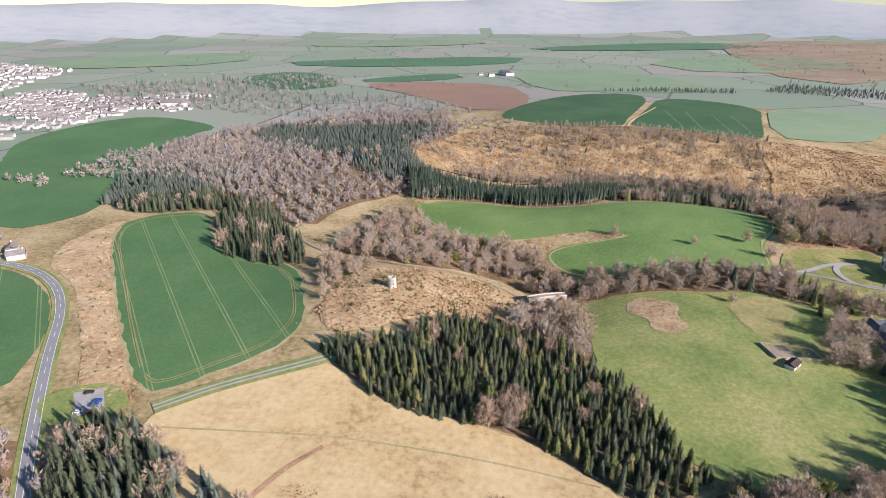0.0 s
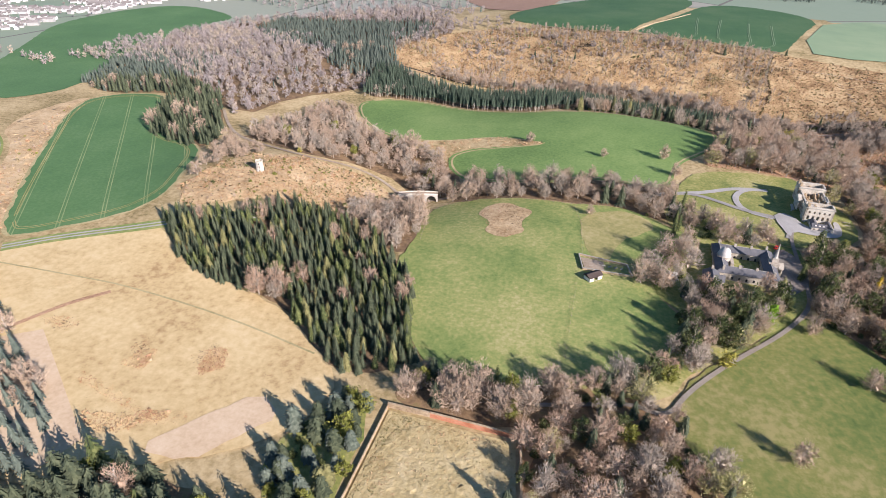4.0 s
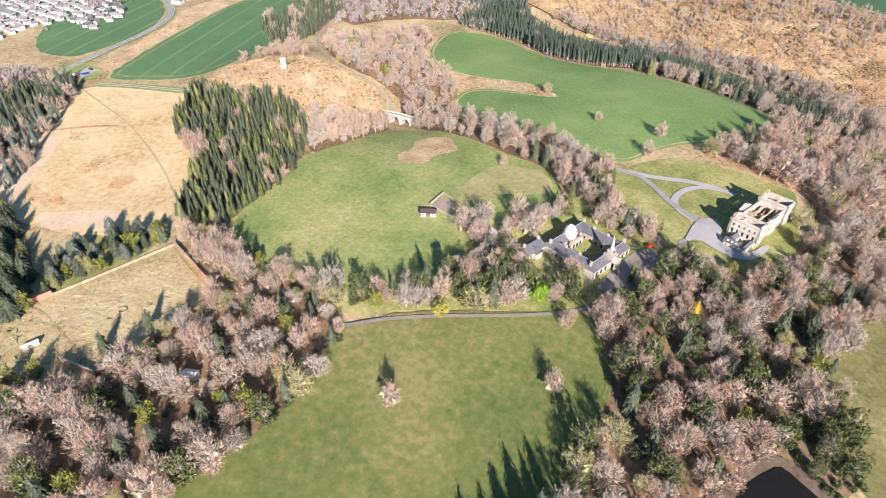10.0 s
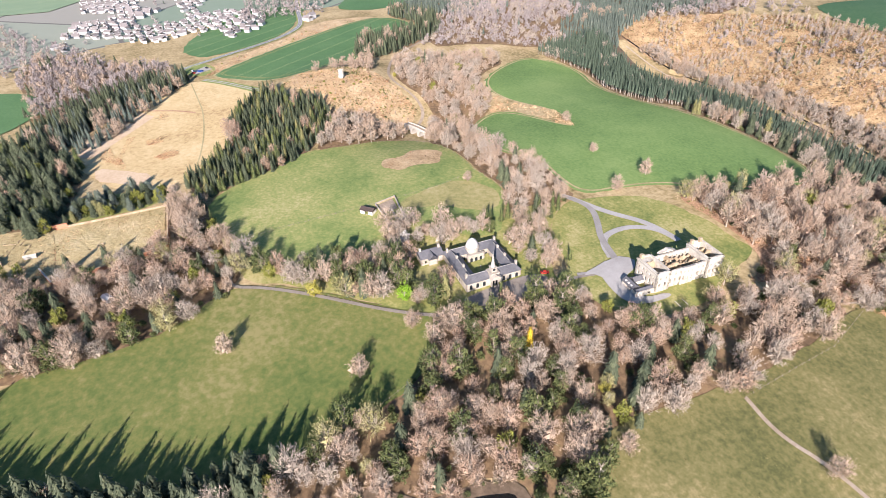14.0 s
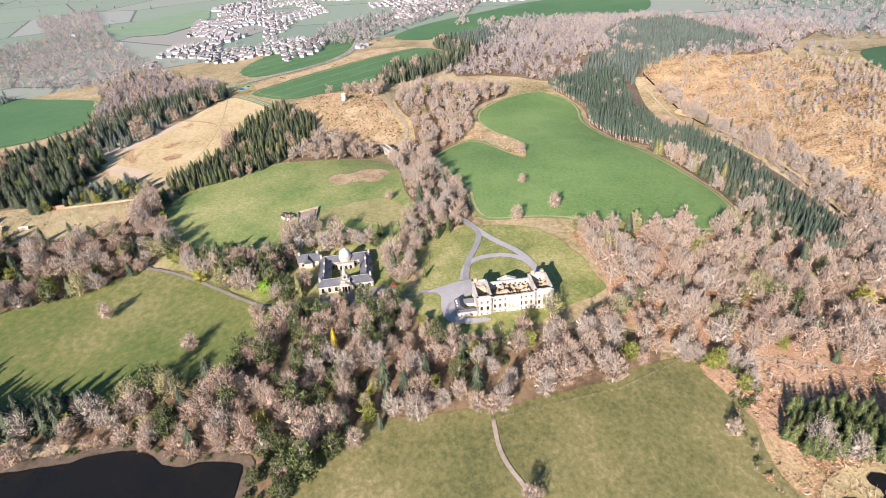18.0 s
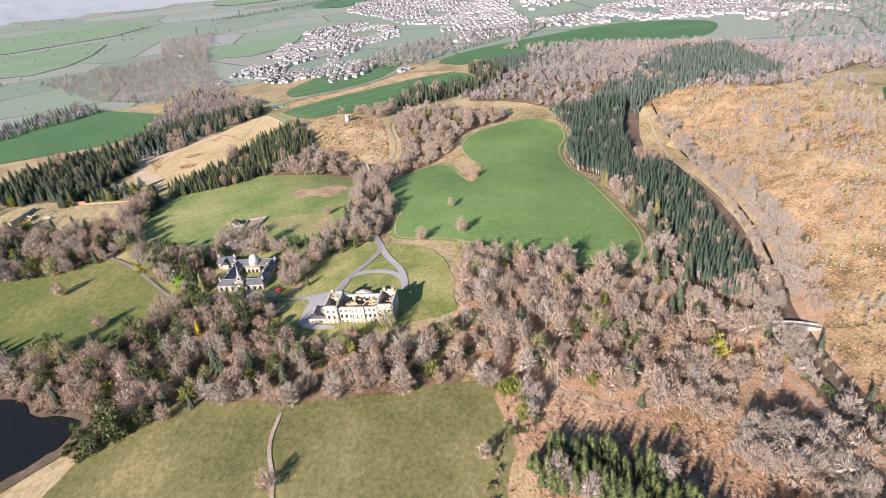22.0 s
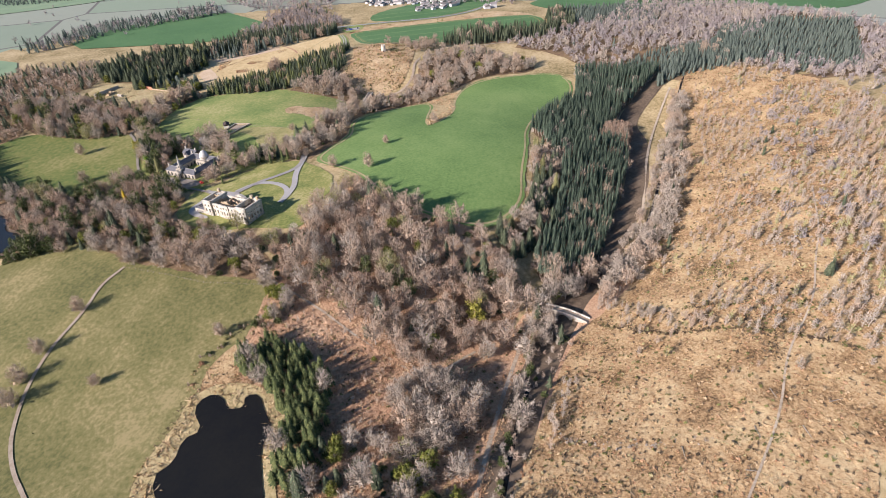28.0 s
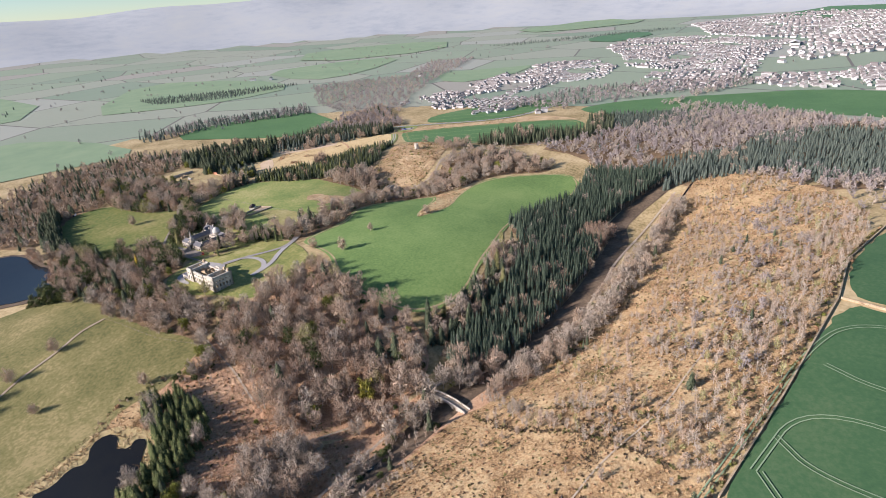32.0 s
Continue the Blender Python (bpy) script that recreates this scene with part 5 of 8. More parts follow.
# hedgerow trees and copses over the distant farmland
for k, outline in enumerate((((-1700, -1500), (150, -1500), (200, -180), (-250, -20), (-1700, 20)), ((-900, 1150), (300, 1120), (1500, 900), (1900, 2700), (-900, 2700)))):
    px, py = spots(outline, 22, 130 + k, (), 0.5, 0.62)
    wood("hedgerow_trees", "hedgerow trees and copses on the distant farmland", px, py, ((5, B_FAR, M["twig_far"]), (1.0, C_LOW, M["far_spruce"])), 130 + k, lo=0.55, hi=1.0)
# scattered birch scrub over the felled slope
px, py = spots(((-26, 640), (-52, 684), (25, 740), (102, 758), (172, 736), (237, 728), (325, 708), (387, 690), (400, 620), (357, 585), (330, 600), (257, 625), (140, 640)), 5.4, 5, (), 0.8, 0.22)
wood("birch_scrub", "thin pale birch scrub on the felled slope", px, py, ((4, BIRCH, M["twig_grey"]), (3, BIRCH, M["twig"]), (1.2, BIRCH, M["twig_olive"])), 5, lo=0.5, hi=1.1)
px, py = spots(((380, 700), (325, 711), (237, 731), (120, 758), (60, 760), (100, 730), (230, 700), (320, 680), (380, 672)), 5.5, 15)
wood("scrub_edge", "grey birch thicket along the crop field", px, py, ((4, BIRCH, M["twig_grey"]), (4, BIRCH, M["twig"]), (1.5, BIRCH, M["twig_olive"]), (1, SAPLING, M["twig"])), 15, lo=0.7, hi=1.3)
UPPER = ((20, 650), (-30, 684), (40, 738), (102, 752), (172, 730), (237, 722), (325, 702), (384, 686), (372, 650), (320, 640), (240, 655), (150, 668), (80, 655))
px, py = spots(UPPER, 5.0, 17, (), 0.6, 0.06)
wood("slope_thicket", "grey-brown thickets of young birch on the upper felled slope", px, py, ((3, SHRUB_LOW, M["twig_grey"]), (3, SAPLING, M["twig_grey"]), (2, SAPLING, M["twig"]), (0.7, SHRUB_LOW, M["twig_olive"]), (0.25, SHRUB_LOW, M["yew"])), 17, 0.1, 0.35, 0.95)
px, py = spots(((60, 640), (30, 660), (60, 690), (150, 680), (240, 660), (320, 650), (300, 630), (200, 640)), 7, 16)
wood("slope_saplings", "bare saplings on the felled slope", px, py, ((3, SAPLING, M["twig_grey"]), (3, SAPLING, M["twig"]), (1, BIRCH, M["twig"])), 16, lo=0.6, hi=1.3)


def tufts(name, label, outline, count, seed, mats, high=0.8, wide=0.9, avoid=()):
    """Tussocks, brash and dead bracken: tiny fans of blades."""
    rng = np.random.default_rng(seed)
    q = np.array(outline, float)
    px, py = rng.uniform(q[:, 0].min(), q[:, 0].max(), count * 3), rng.uniform(q[:, 1].min(), q[:, 1].max(), count * 3)
    dens = np.array([noise.noise((a * 0.035, b * 0.035, seed)) for a, b in zip(px, py)])
    ok = inside(px, py, q) & (dens > rng.uniform(-0.7, 0.35, len(px)))
    for a in avoid:
        ok &= ~inside(px, py, a)
    px, py = px[ok][:count], py[ok][:count]
    n, k = len(px), 3
    z = height(px, py) + 0.3
    base = np.column_stack([px, py, z])[:, None, :]
    d = rng.normal(size=(n, k, 3)) * (1, 1, 0.35) + (0, 0, 0.5)
    d /= np.linalg.norm(d, axis=2)[:, :, None]
    s = np.cross(d, rng.normal(size=(n, k, 3)))
    s /= np.linalg.norm(s, axis=2)[:, :, None] + 1e-6
    size = rng.uniform(0.4, 1.3, (n, 1, 1)) * (1 + rng.random((n, 1, 1)) ** 6 * 1.3)
    at = base + rng.normal(size=(n, k, 3)) * (wide * 0.35, wide * 0.35, 0) * size
    v = np.stack([at - s * wide * 0.22 * size, at + s * wide * 0.22 * size, at + d * high * 1.5 * size], 2).reshape(-1, 3)
    f = np.arange(len(v)).reshape(-1, 3)
    lie = np.array([noise.noise((a * 0.045, b * 0.045, seed + 50)) for a, b in zip(px, py)])
    pick = np.clip((0.5 + 1.1 * lie + rng.uniform(-0.38, 0.38, n)) * len(mats), 0, len(mats) - 1).astype(int)
    ob = mesh_object(name, v, f, mats, np.repeat(pick, k))
    return tagged(ob, label, "ground cover", kind="stuff")


def hummocks(name, label, outline, mat, seed, step=1.4, amp=0.55, lift=0.4):
    """Rough, knee-high hummocks over a piece of open ground, fading out at its edge."""
    rng = np.random.default_rng(seed)
    q = np.array([(a.x, a.y) for a in rounded(outline, 2)])
    xs, ys = np.meshgrid(np.arange(q[:, 0].min() - step, q[:, 0].max() + 2 * step, step), np.arange(q[:, 1].min() - step, q[:, 1].max() + 2 * step, step))
    rows, cols = xs.shape
    px, py = (xs + rng.uniform(-0.35, 0.35, xs.shape) * step).ravel(), (ys + rng.uniform(-0.35, 0.35, xs.shape) * step).ravel()
    ok = inside(px, py, q)
    wide = np.zeros(len(px))
    wide[ok] = [noise.noise((a * 0.07, b * 0.07, seed)) + 0.5 * noise.noise((a * 0.25, b * 0.25, seed)) for a, b in zip(px[ok], py[ok])]
    z = amp * (rng.random(len(px)) ** 1.6 * (0.75 + 0.6 * wide) + 0.35 * np.maximum(wide, 0))
    z = height(px, py) + lift + np.where(ok, np.maximum(z, 0), -0.6)
    i = np.arange(rows * cols).reshape(rows, cols)
    quad = np.stack([i[:-1, :-1], i[:-1, 1:], i[1:, 1:], i[1:, :-1]], -1).reshape(-1, 4)
    quad = quad[ok[quad].sum(1) >= 3]
    used = np.unique(quad)
    index = np.zeros(rows * cols, int)
    index[used] = np.arange(len(used))
    quad = index[quad]
    ob = mesh_object(name, np.column_stack([px, py, z])[used], np.concatenate([quad[:, [0, 1, 2]], quad[:, [0, 2, 3]]]), [mat], smooth=True)
    return tagged(ob, label, "ground cover", kind="stuff")


M["dry"] = material("dry_grass_blades", [(0.31, 0.21, 0.115), (0.48, 0.345, 0.20), (0.60, 0.46, 0.29)], 0.05, 0.95, 0, 0.5, 0.6, "island")
M["rust"] = material("dead_bracken_fronds", [(0.27, 0.145, 0.08), (0.44, 0.265, 0.15), (0.54, 0.37, 0.23)], 0.05, 0.95, 0, 0.5, 0.6, "island")
M["dark_brash"] = material("dark_brash", [(0.05, 0.035, 0.022), (0.12, 0.085, 0.055), (0.18, 0.13, 0.08)], 0.05, 0.95, 0, 0.5, 0.6, "island")
M["dull_green"] = material("sedge_blades", [(0.10, 0.10, 0.035), (0.20, 0.19, 0.07)], 0.05, 0.95, 0, 0.5, 0.6, "island")
draped("tower_hill_grass", ((-75, 285), (-60, 340), (-20, 350), (30, 355), (60, 330), (40, 300), (25, 270), (-10, 284), (-55, 262)), M["hillside"], 0.4, 9, 2, "pale dead grass on the tower hill", "hillside")
for patch in (((-67, 162), (-57, 167), (-46, 163), (-54, 157)), ((-17, 155), (-13, 161), (-7, 155), (-11, 149)), ((11, 156), (17, 166), (28, 157), (21, 148))):
    tufts("rust_tufts", "rusty dead bracken in the straw field", patch, 380, 25, [M["rust"], M["dark_brash"], M["rust"]], 0.22, 0.8)
draped("verge_bracken_ground", ((-163, 200), (-180, 238), (-205, 280), (-240, 332), (-272, 352), (-285, 400), (-262, 452), (-262, 418), (-219, 338), (-168, 253), (-143, 218)), M["hillside"], 0.3, 8, 2, "tan dead bracken between road and field", "bracken")
draped("track_bank", ((340, 546), (378, 538), (395, 522), (445, 536), (500, 548), (500, 556), (440, 553), (352, 552)), M["bracken"], 0.33, 6, 1, "rust bracken bank above the track", "bracken")
draped("pond_bracken", ((381, 424), (400, 411), (426, 400), (452, 407), (490, 412), (530, 440), (530, 500), (470, 548), (400, 522)), M["fell"], 0.3, 8, 2, "rust brown bracken round the pond", "bracken")
draped("garden_plots", ((84, 50), (87, 66), (93, 80), (95, 86), (156, 86), (158, 78), (147, 60), (152, 40), (124, 30), (100, 22)), M["garden"], 0.30, 8, 2, "dead grass over old garden plots", "garden")
M["meadow_blade"] = material("meadow_blades", [(0.20, 0.18, 0.07), (0.29, 0.25, 0.11)], 0.05, 0.95, 0, 0.5, 0.8, "island")
FELLED = ((-26, 630), (-52, 684), (25, 742), (102, 760), (172, 738), (237, 731), (325, 710), (387, 692), (480, 654), (560, 620), (560, 545), (470, 560), (425, 566), (357, 576), (330, 596), (257, 618), (140, 630))
HILLTOP = ((-75, 285), (-60, 340), (-20, 350), (30, 355), (60, 330), (40, 300), (25, 270), (-10, 284), (-55, 262))
hummocks("felled_hummocks", "hummocks of bracken and dead grass on the felled slope", FELLED, M["fell"], 3, 1.3, 0.4)
hummocks("hill_hummocks", "tussocky dead grass on the tower hill", HILLTOP, M["hillside"], 4, 1.5, 0.4)
hummocks("bracken_hummocks", "hummocks of rust bracken beside the pond", ((373, 412), (382, 440), (394, 483), (404, 520), (440, 533), (468, 536), (476, 486), (438, 472), (430, 424), (402, 416)), M["bracken"], 5, 1.2, 0.42)
hummocks("verge_hummocks", "tan bracken hummocks between road and field", ((-163, 204), (-182, 240), (-207, 282), (-242, 334), (-272, 356), (-283, 400), (-264, 440), (-262, 418), (-221, 338), (-170, 253), (-146, 220)), M["hillside"], 6, 1.6, 0.4)
hummocks("garden_hummocks", "tussocks of bleached grass in the walled garden", ((97, 86), (103, 143), (150, 137), (155, 86)), M["garden"], 7, 1.0, 0.2)
hummocks("plot_hummocks", "rough dead grass over the old plots", ((84, 52), (88, 66), (95, 84), (122, 85), (150, 85), (146, 60), (150, 42), (124, 32), (100, 24)), M["garden"], 8, 1.3, 0.25)
tufts("felled_brash", "dry grass tufts and brash over the felled slope", FELLED, 12000, 1, [M["dark_brash"], M["rust"], M["dry"], M["rust"], M["dry"], M["straw"], M["dry"], M["dull_green"]], 0.5, 0.95)
tufts("bracken_fronds", "rust brown dead bracken", ((371, 408), (380, 440), (392, 483), (402, 520), (440, 535), (480, 540), (490, 480), (440, 470), (432, 420), (400, 414)), 15000, 2, [M["rust"], M["dry"], M["rust"], M["rust"], M["dry"]], 0.5, 0.8)
tufts("hill_bracken", "dead bracken and dry grass on the tower hill", ((-75, 285), (-60, 340), (-20, 350), (30, 355), (60, 330), (40, 300), (25, 270), (-10, 284), (-55, 262)), 6500, 3, [M["dry"], M["dry"], M["rust"], M["dull_green"]], 0.8, 1.1)
tufts("verge_bracken", "dead bracken beside the road", ((-160, 200), (-200, 275), (-235, 335), (-270, 430), (-220, 338), (-168, 253), (-140, 215)), 6500, 4, [M["rust"], M["dry"], M["dry"], M["dull_green"]], 0.5, 0.9)
tufts("garden_tussocks", "bleached tussocks in the walled garden", ((97, 86), (103, 143), (150, 137), (155, 86)), 9000, 5, [M["dry"], M["dry"], M["dry"], M["dry"], M["rust"], M["dull_green"]], 0.26, 0.5)
tufts("plot_tussocks", "dead grass and weeds in the old plots", ((86, 50), (88, 66), (96, 84), (122, 85), (150, 85), (145, 58), (124, 32)), 5200, 13, [M["dry"], M["dry"], M["rust"], M["dull_green"], M["dark_brash"]], 0.35, 0.6)
tufts("mound_brambles", "brown brambles on the mound", ((122, 288), (115, 307), (121, 322), (136, 321), (144, 308), (141, 291), (134, 279)), 1100, 6, [M["rust"], M["dry"], M["dark_brash"]], 0.3, 0.8)
tufts("bank_grass", "uncut dry grass on the bank", ((74, 400), (92, 413), (135, 420), (150, 426), (112, 436), (66, 423), (36, 422), (42, 415)), 1500, 7, [M["dry"], M["rust"]], 0.8, 1.0)
tufts("reeds", "bleached reeds round the pond", ((520, 445), (500, 420), (483, 411), (460, 412), (444, 409), (434, 420), (431, 438), (440, 456), (458, 464), (468, 467), (485, 480), (512, 490)), 3500, 8, [M["dry"]], 1.0, 0.9, (POND,))
tufts("straw_tussocks", "coarse dead grass in the straw field", BUFF, 3500, 9, [M["dry"], M["straw"], M["dry"]], 0.16, 0.5)
tufts("wood_edge_grass", "dead grass and leaf litter under the trees", BEECH_WOOD, 5000, 10, [M["rust"], M["dry"], M["dull_green"]], 0.5, 1.0)
tufts("meadow_tussocks", "coarse grass tussocks in the meadow", MEADOW, 12000, 11, [M["dull_green"], M["meadow_blade"], M["meadow_blade"]], 0.16, 0.5)
for k, patch in enumerate((((-15, 144), (-15, 155), (-5, 156), (-3, 145)), ((19, 146), (16, 161), (24, 164), (28, 152)), ((-12, 119), (7, 122), (18, 127), (22, 123), (5, 113), (-2, 111)))):
    tufts("rust_tufts", "rusty dead bracken patch in the straw field", patch, 800, 20 + k, [M["rust"], M["rust"], M["dry"]], 0.3, 1.3)
for k, patch in enumerate((((250, 690), (300, 680), (310, 695), (270, 708)), ((330, 640), (380, 640), (390, 655), (340, 662)), ((150, 690), (200, 690), (210, 710), (160, 715)), ((430, 570), (470, 572), (465, 640), (440, 640)), ((200, 650), (260, 648), (250, 665), (205, 668)))):
    tufts("bracken_tufts", "dark rust bracken on the felled slope", patch, 900, 30 + k, [M["rust"], M["dark_brash"]], 0.7, 1.0)
# furrows across the felled slope, lined with dark brash and birches
def furrow(line, wide, count, seed, mats, high=0.8):
    p = rounded(line, 2, False)
    edge = [(a.x - wide, a.y) for a in p] + [(a.x + wide, a.y) for a in reversed(p)]
    return tufts("furrow_brash", "dark brash and sedge along a furrow of the felled slope", edge, count, seed, mats, high, 0.9)


FURROW = ((350, 584), (362, 606), (366, 622), (364, 640), (374, 668), (380, 684))
def along(line, step, seed, spread):
    """Places scattered along a line."""
    rng = np.random.default_rng(seed)
    p = rounded(line, 2, False)
    q = []
    for a, b in zip(p, p[1:]):
        n = max(1, int((b - a).length / step))
        q += [a.lerp(b, k / n) for k in range(n)]
    q = np.array([(a.x, a.y) for a in q]) + rng.normal(size=(len(q), 2)) * spread
    return q[:, 0], q[:, 1]


px, py = along(FURROW, 0.7, 70, 0.6)
wood("furrow_scrub", "dark low scrub along a furrow of the felled slope", px, py, ((3, SHRUB_LOW, M["dark_brash"]), (1, SHRUB_LOW, M["dull_green"])), 70, 0.1, 0.22, 0.5)
px, py = along(((346, 622), (347, 640), (350, 660), (352, 676)), 1.0, 71, 0.8)
wood("furrow_scrub", "dark low scrub along a short furrow", px, py, ((2, SHRUB_LOW, M["dark_brash"]), (2, SHRUB_LOW, M["dull_green"])), 71, 0.1, 0.18, 0.4)
for k, dx in enumerate((-70, -44, 24, 44, 66, 90)):
    px, py = along([(x + dx, y - dx * 0.12) for x, y in FURROW], 1.9, 72 + k, 0.9)
    wood("furrow_scrub", "sparse dark scrub along an old furrow", px, py, ((2, SHRUB_LOW, M["dark_brash"]), (1, SHRUB_LOW, M["dull_green"]), (1, SHRUB_LOW, M["rust"])), 72 + k, 0.1, 0.12, 0.36)
RIVER = ((375, 560), (344, 566), (318, 578), (285, 592), (240, 606), (190, 612), (120, 618))
for k, off in enumerate((-4.2, 3.8)):
    px, py = along([(x, y + off) for x, y in RIVER[2:]], 3.0, 90 + k, 1.2)
    wood("river_trees", "thin grey trees hiding the river", px, py, ((3, B_MID, M["twig_grey"]), (2, B_MID, M["twig"]), (3, BIRCH, M["twig_grey"]), (0.8, SHRUB_LOW, M["yew"])), 90 + k, lo=0.45, hi=0.85)
furrow(FURROW, 1.8, 1500, 40, [M["dark_brash"], M["dark_brash"], M["dull_green"]])
furrow(((346, 622), (347, 640), (350, 660), (352, 676)), 1.6, 700, 41, [M["dark_brash"], M["dull_green"], M["rust"]])
for k, dx in enumerate((-95, -70, -44, 22, 40, 58, 78, 100)):
    furrow([(x + dx, y - dx * 0.12) for x, y in FURROW], 1.3, 420, 42 + k, [M["dark_brash"], M["dull_green"], M["rust"]], 0.6)
tufts("brash_patch", "round dark patch of stumps and brash", ((313, 630), (306, 636), (305, 642), (314, 645), (324, 643), (331, 633), (324, 628)), 700, 60, [M["dark_brash"], M["dull_green"], M["dry"]], 0.7, 0.8)
for k, (x0, y0, x1, y1, n) in enumerate(((334, 583, 362, 632, 46), (364, 640, 374, 668, 14), (255, 612, 330, 582, 50), (346, 628, 350, 662, 14), (284, 655, 330, 676, 22), (395, 575, 440, 570, 18))):
    rng = np.random.default_rng(300 + k)
    u = rng.uniform(0, 1, n)
    wood("birch_row", "pale bare birches along a furrow", x0 + (x1 - x0) * u + rng.normal(size=n) * 2.2, y0 + (y1 - y0) * u + rng.normal(size=n) * 2.2, ((4, BIRCH, M["twig_grey"]), (2, BIRCH, M["twig"])), 300 + k, lo=0.6, hi=1.05)
px, py = spots(((250, 608), (262, 622), (284, 618), (280, 606)), 5.5, 61)
wood("river_firs", "small dark firs beside the river", px, py, ((3, C_MID, M["spruce"]), (1, SHRUB, M["olive_leaf"])), 61, lo=0.4, hi=0.75)
px, py = spots(((371, 408), (380, 440), (392, 483), (402, 520), (440, 535), (470, 530), (450, 490), (408, 470), (404, 440), (400, 416)), 6.0, 62)
wood("bank_saplings", "thin bare saplings in the bracken", px, py, ((4, SAPLING, M["twig"]), (1, SAPLING, M["twig_grey"]), (0.3, SHRUB, M["olive_leaf"])), 62, lo=0.4, hi=0.95)
px, py = spots(((-75, 285), (-60, 340), (-20, 350), (30, 355), (60, 330), (40, 300), (25, 270), (-10, 284), (-55, 262)), 7.5, 63)
wood("hill_gorse", "gorse and bare bushes on the tower hill", px, py, ((3, SAPLING, M["twig"]), (1.2, SHRUB, M["olive_leaf"]), (0.6, SHRUB, M["yew"])), 63, lo=0.3, hi=0.75)

# close-set tussocks over the open parts of the slope and the banks
TUSSOCK = [shrub(30 + k, 0.75, 0.8, 15, 0.62, 0.3) for k in range(3)]
for k, (outline, gap) in enumerate(((FELLED, 2.9), (HILLTOP, 3.4), (((373, 412), (382, 440), (394, 483), (404, 520), (440, 533), (468, 536), (476, 486), (438, 472), (430, 424), (402, 416)), 2.8))):
    px, py = spots(outline, gap, 160 + k, (POND,), 0.6)
    wood("tussocks", "close-set tussocks of dead grass, bracken and heather", px, py, ((3, TUSSOCK, M["dry"]), (2.4, TUSSOCK, M["rust"]), (1.5, TUSSOCK, M["dull_green"]), (1.5, TUSSOCK, M["dark_brash"]), (1.2, TUSSOCK, M["margin"])), 160 + k, -0.12, 0.6, 1.3)
# low clumps that roughen the felled slope and the track's bank
px, py = spots(FELLED, 5.0, 64, (), 0.8, 0.18)
wood("slope_scrub", "low clumps of dead bracken and gorse on the felled slope", px, py, ((2, SHRUB_LOW, M["rust"]), (2.4, SHRUB_LOW, M["dark_brash"]), (3, SHRUB_LOW, M["dull_green"]), (1, SHRUB_LOW, M["dry"])), 64, -0.1, 0.14, 0.42)
px, py = spots(((340, 547), (378, 540), (395, 524), (445, 538), (500, 549), (500, 553), (352, 550)), 3.4, 65)
wood("track_scrub", "bracken and brambles above the track", px, py, ((3, SHRUB_LOW, M["rust"]), (1, SHRUB_LOW, M["dull_green"]), (1, SHRUB_LOW, M["yew"]), (1, SAPLING, M["twig"])), 65, 0.1, 0.15, 0.5)
px, py = along(((388, 695), (325, 712), (237, 733), (182, 740), (115, 764)), 1.5, 66, 0.8)
wood("dyke_scrub", "scrub and gorse along the dry stone dyke", px, py, ((2, SHRUB_LOW, M["dark_brash"]), (2, SHRUB_LOW, M["dull_green"]), (1, SHRUB_LOW, M["olive_leaf"]), (1, SHRUB_LOW, M["rust"])), 66, 0.1, 0.2, 0.6)
tufts("track_bank_fronds", "dead bracken above the track", ((340, 547), (378, 539), (395, 523), (445, 537), (500, 549), (500, 554), (352, 550)), 4000, 14, [M["rust"], M["dry"], M["rust"]], 0.5, 0.8)

px, py = along(((370, 402), (381, 425), (392, 419), (400, 412), (426, 401), (440, 405)), 1.6, 67, 1.3)
wood("meadow_hedge", "ragged scrub along the meadow edge", px, py, ((2, SHRUB_LOW, M["yew"]), (2, SAPLING, M["twig"]), (1.5, SHRUB_LOW, M["rust"]), (1, SHRUB_LOW, M["olive_leaf"]), (0.7, BIRCH, M["twig_grey"])), 67, 0.1, 0.25, 0.8)
tufts("pond_fronds", "dead bracken and rushes round the pond", ((381, 424), (400, 411), (426, 400), (452, 407), (490, 412), (530, 440), (530, 500), (470, 548), (440, 470)), 5000, 15, [M["rust"], M["dry"], M["dull_green"], M["dark_brash"]], 0.5, 0.8, (POND,))
tufts("field_band", "brown dead bracken band in the straw field", ((-25, 133), (-3, 126), (18, 119), (30, 123), (26, 128), (15, 124), (-4, 131), (-26, 138)), 900, 16, [M["rust"], M["dry"], M["rust"]], 0.25, 0.8)

px, py = spots(((-163, 202), (-180, 238), (-205, 280), (-240, 332), (-268, 430), (-219, 338), (-168, 253), (-143, 218)), 8, 68, (TRAM,))
wood("verge_scrub", "low scrub and bushes beside the road", px, py, ((3, SAPLING, M["twig"]), (1, SHRUB_LOW, M["olive_leaf"]), (1, SHRUB_LOW, M["rust"])), 68, 0.1, 0.3, 0.8)
px, py = spots(((20, 700), (102, 752), (172, 730), (237, 722), (320, 702), (300, 670), (200, 676), (90, 668)), 10, 69, (), 0.7)
wood("far_slope_trees", "bare grey trees on the upper felled slope", px, py, ((3, BIRCH, M["twig_grey"]), (2, B_LOW, M["twig_far"]), (0.5, C_LOW, M["spruce"])), 69, lo=0.4, hi=0.9)

px, py = along(((331, 112), (336, 141), (337, 158), (338.5, 177), (347, 187), (355, 194), (358, 210), (362, 222)), 2.6, 75, 1.2)
wood("shore_scrub", "bare bushes and evergreens along the lake shore", px, py, ((3, SHRUB, M["yew"]), (3, SAPLING, M["twig"]), (2, B_MID, M["twig"]), (1, B_MID, M["twig_red"])), 75, 0.1, 0.45, 0.95)

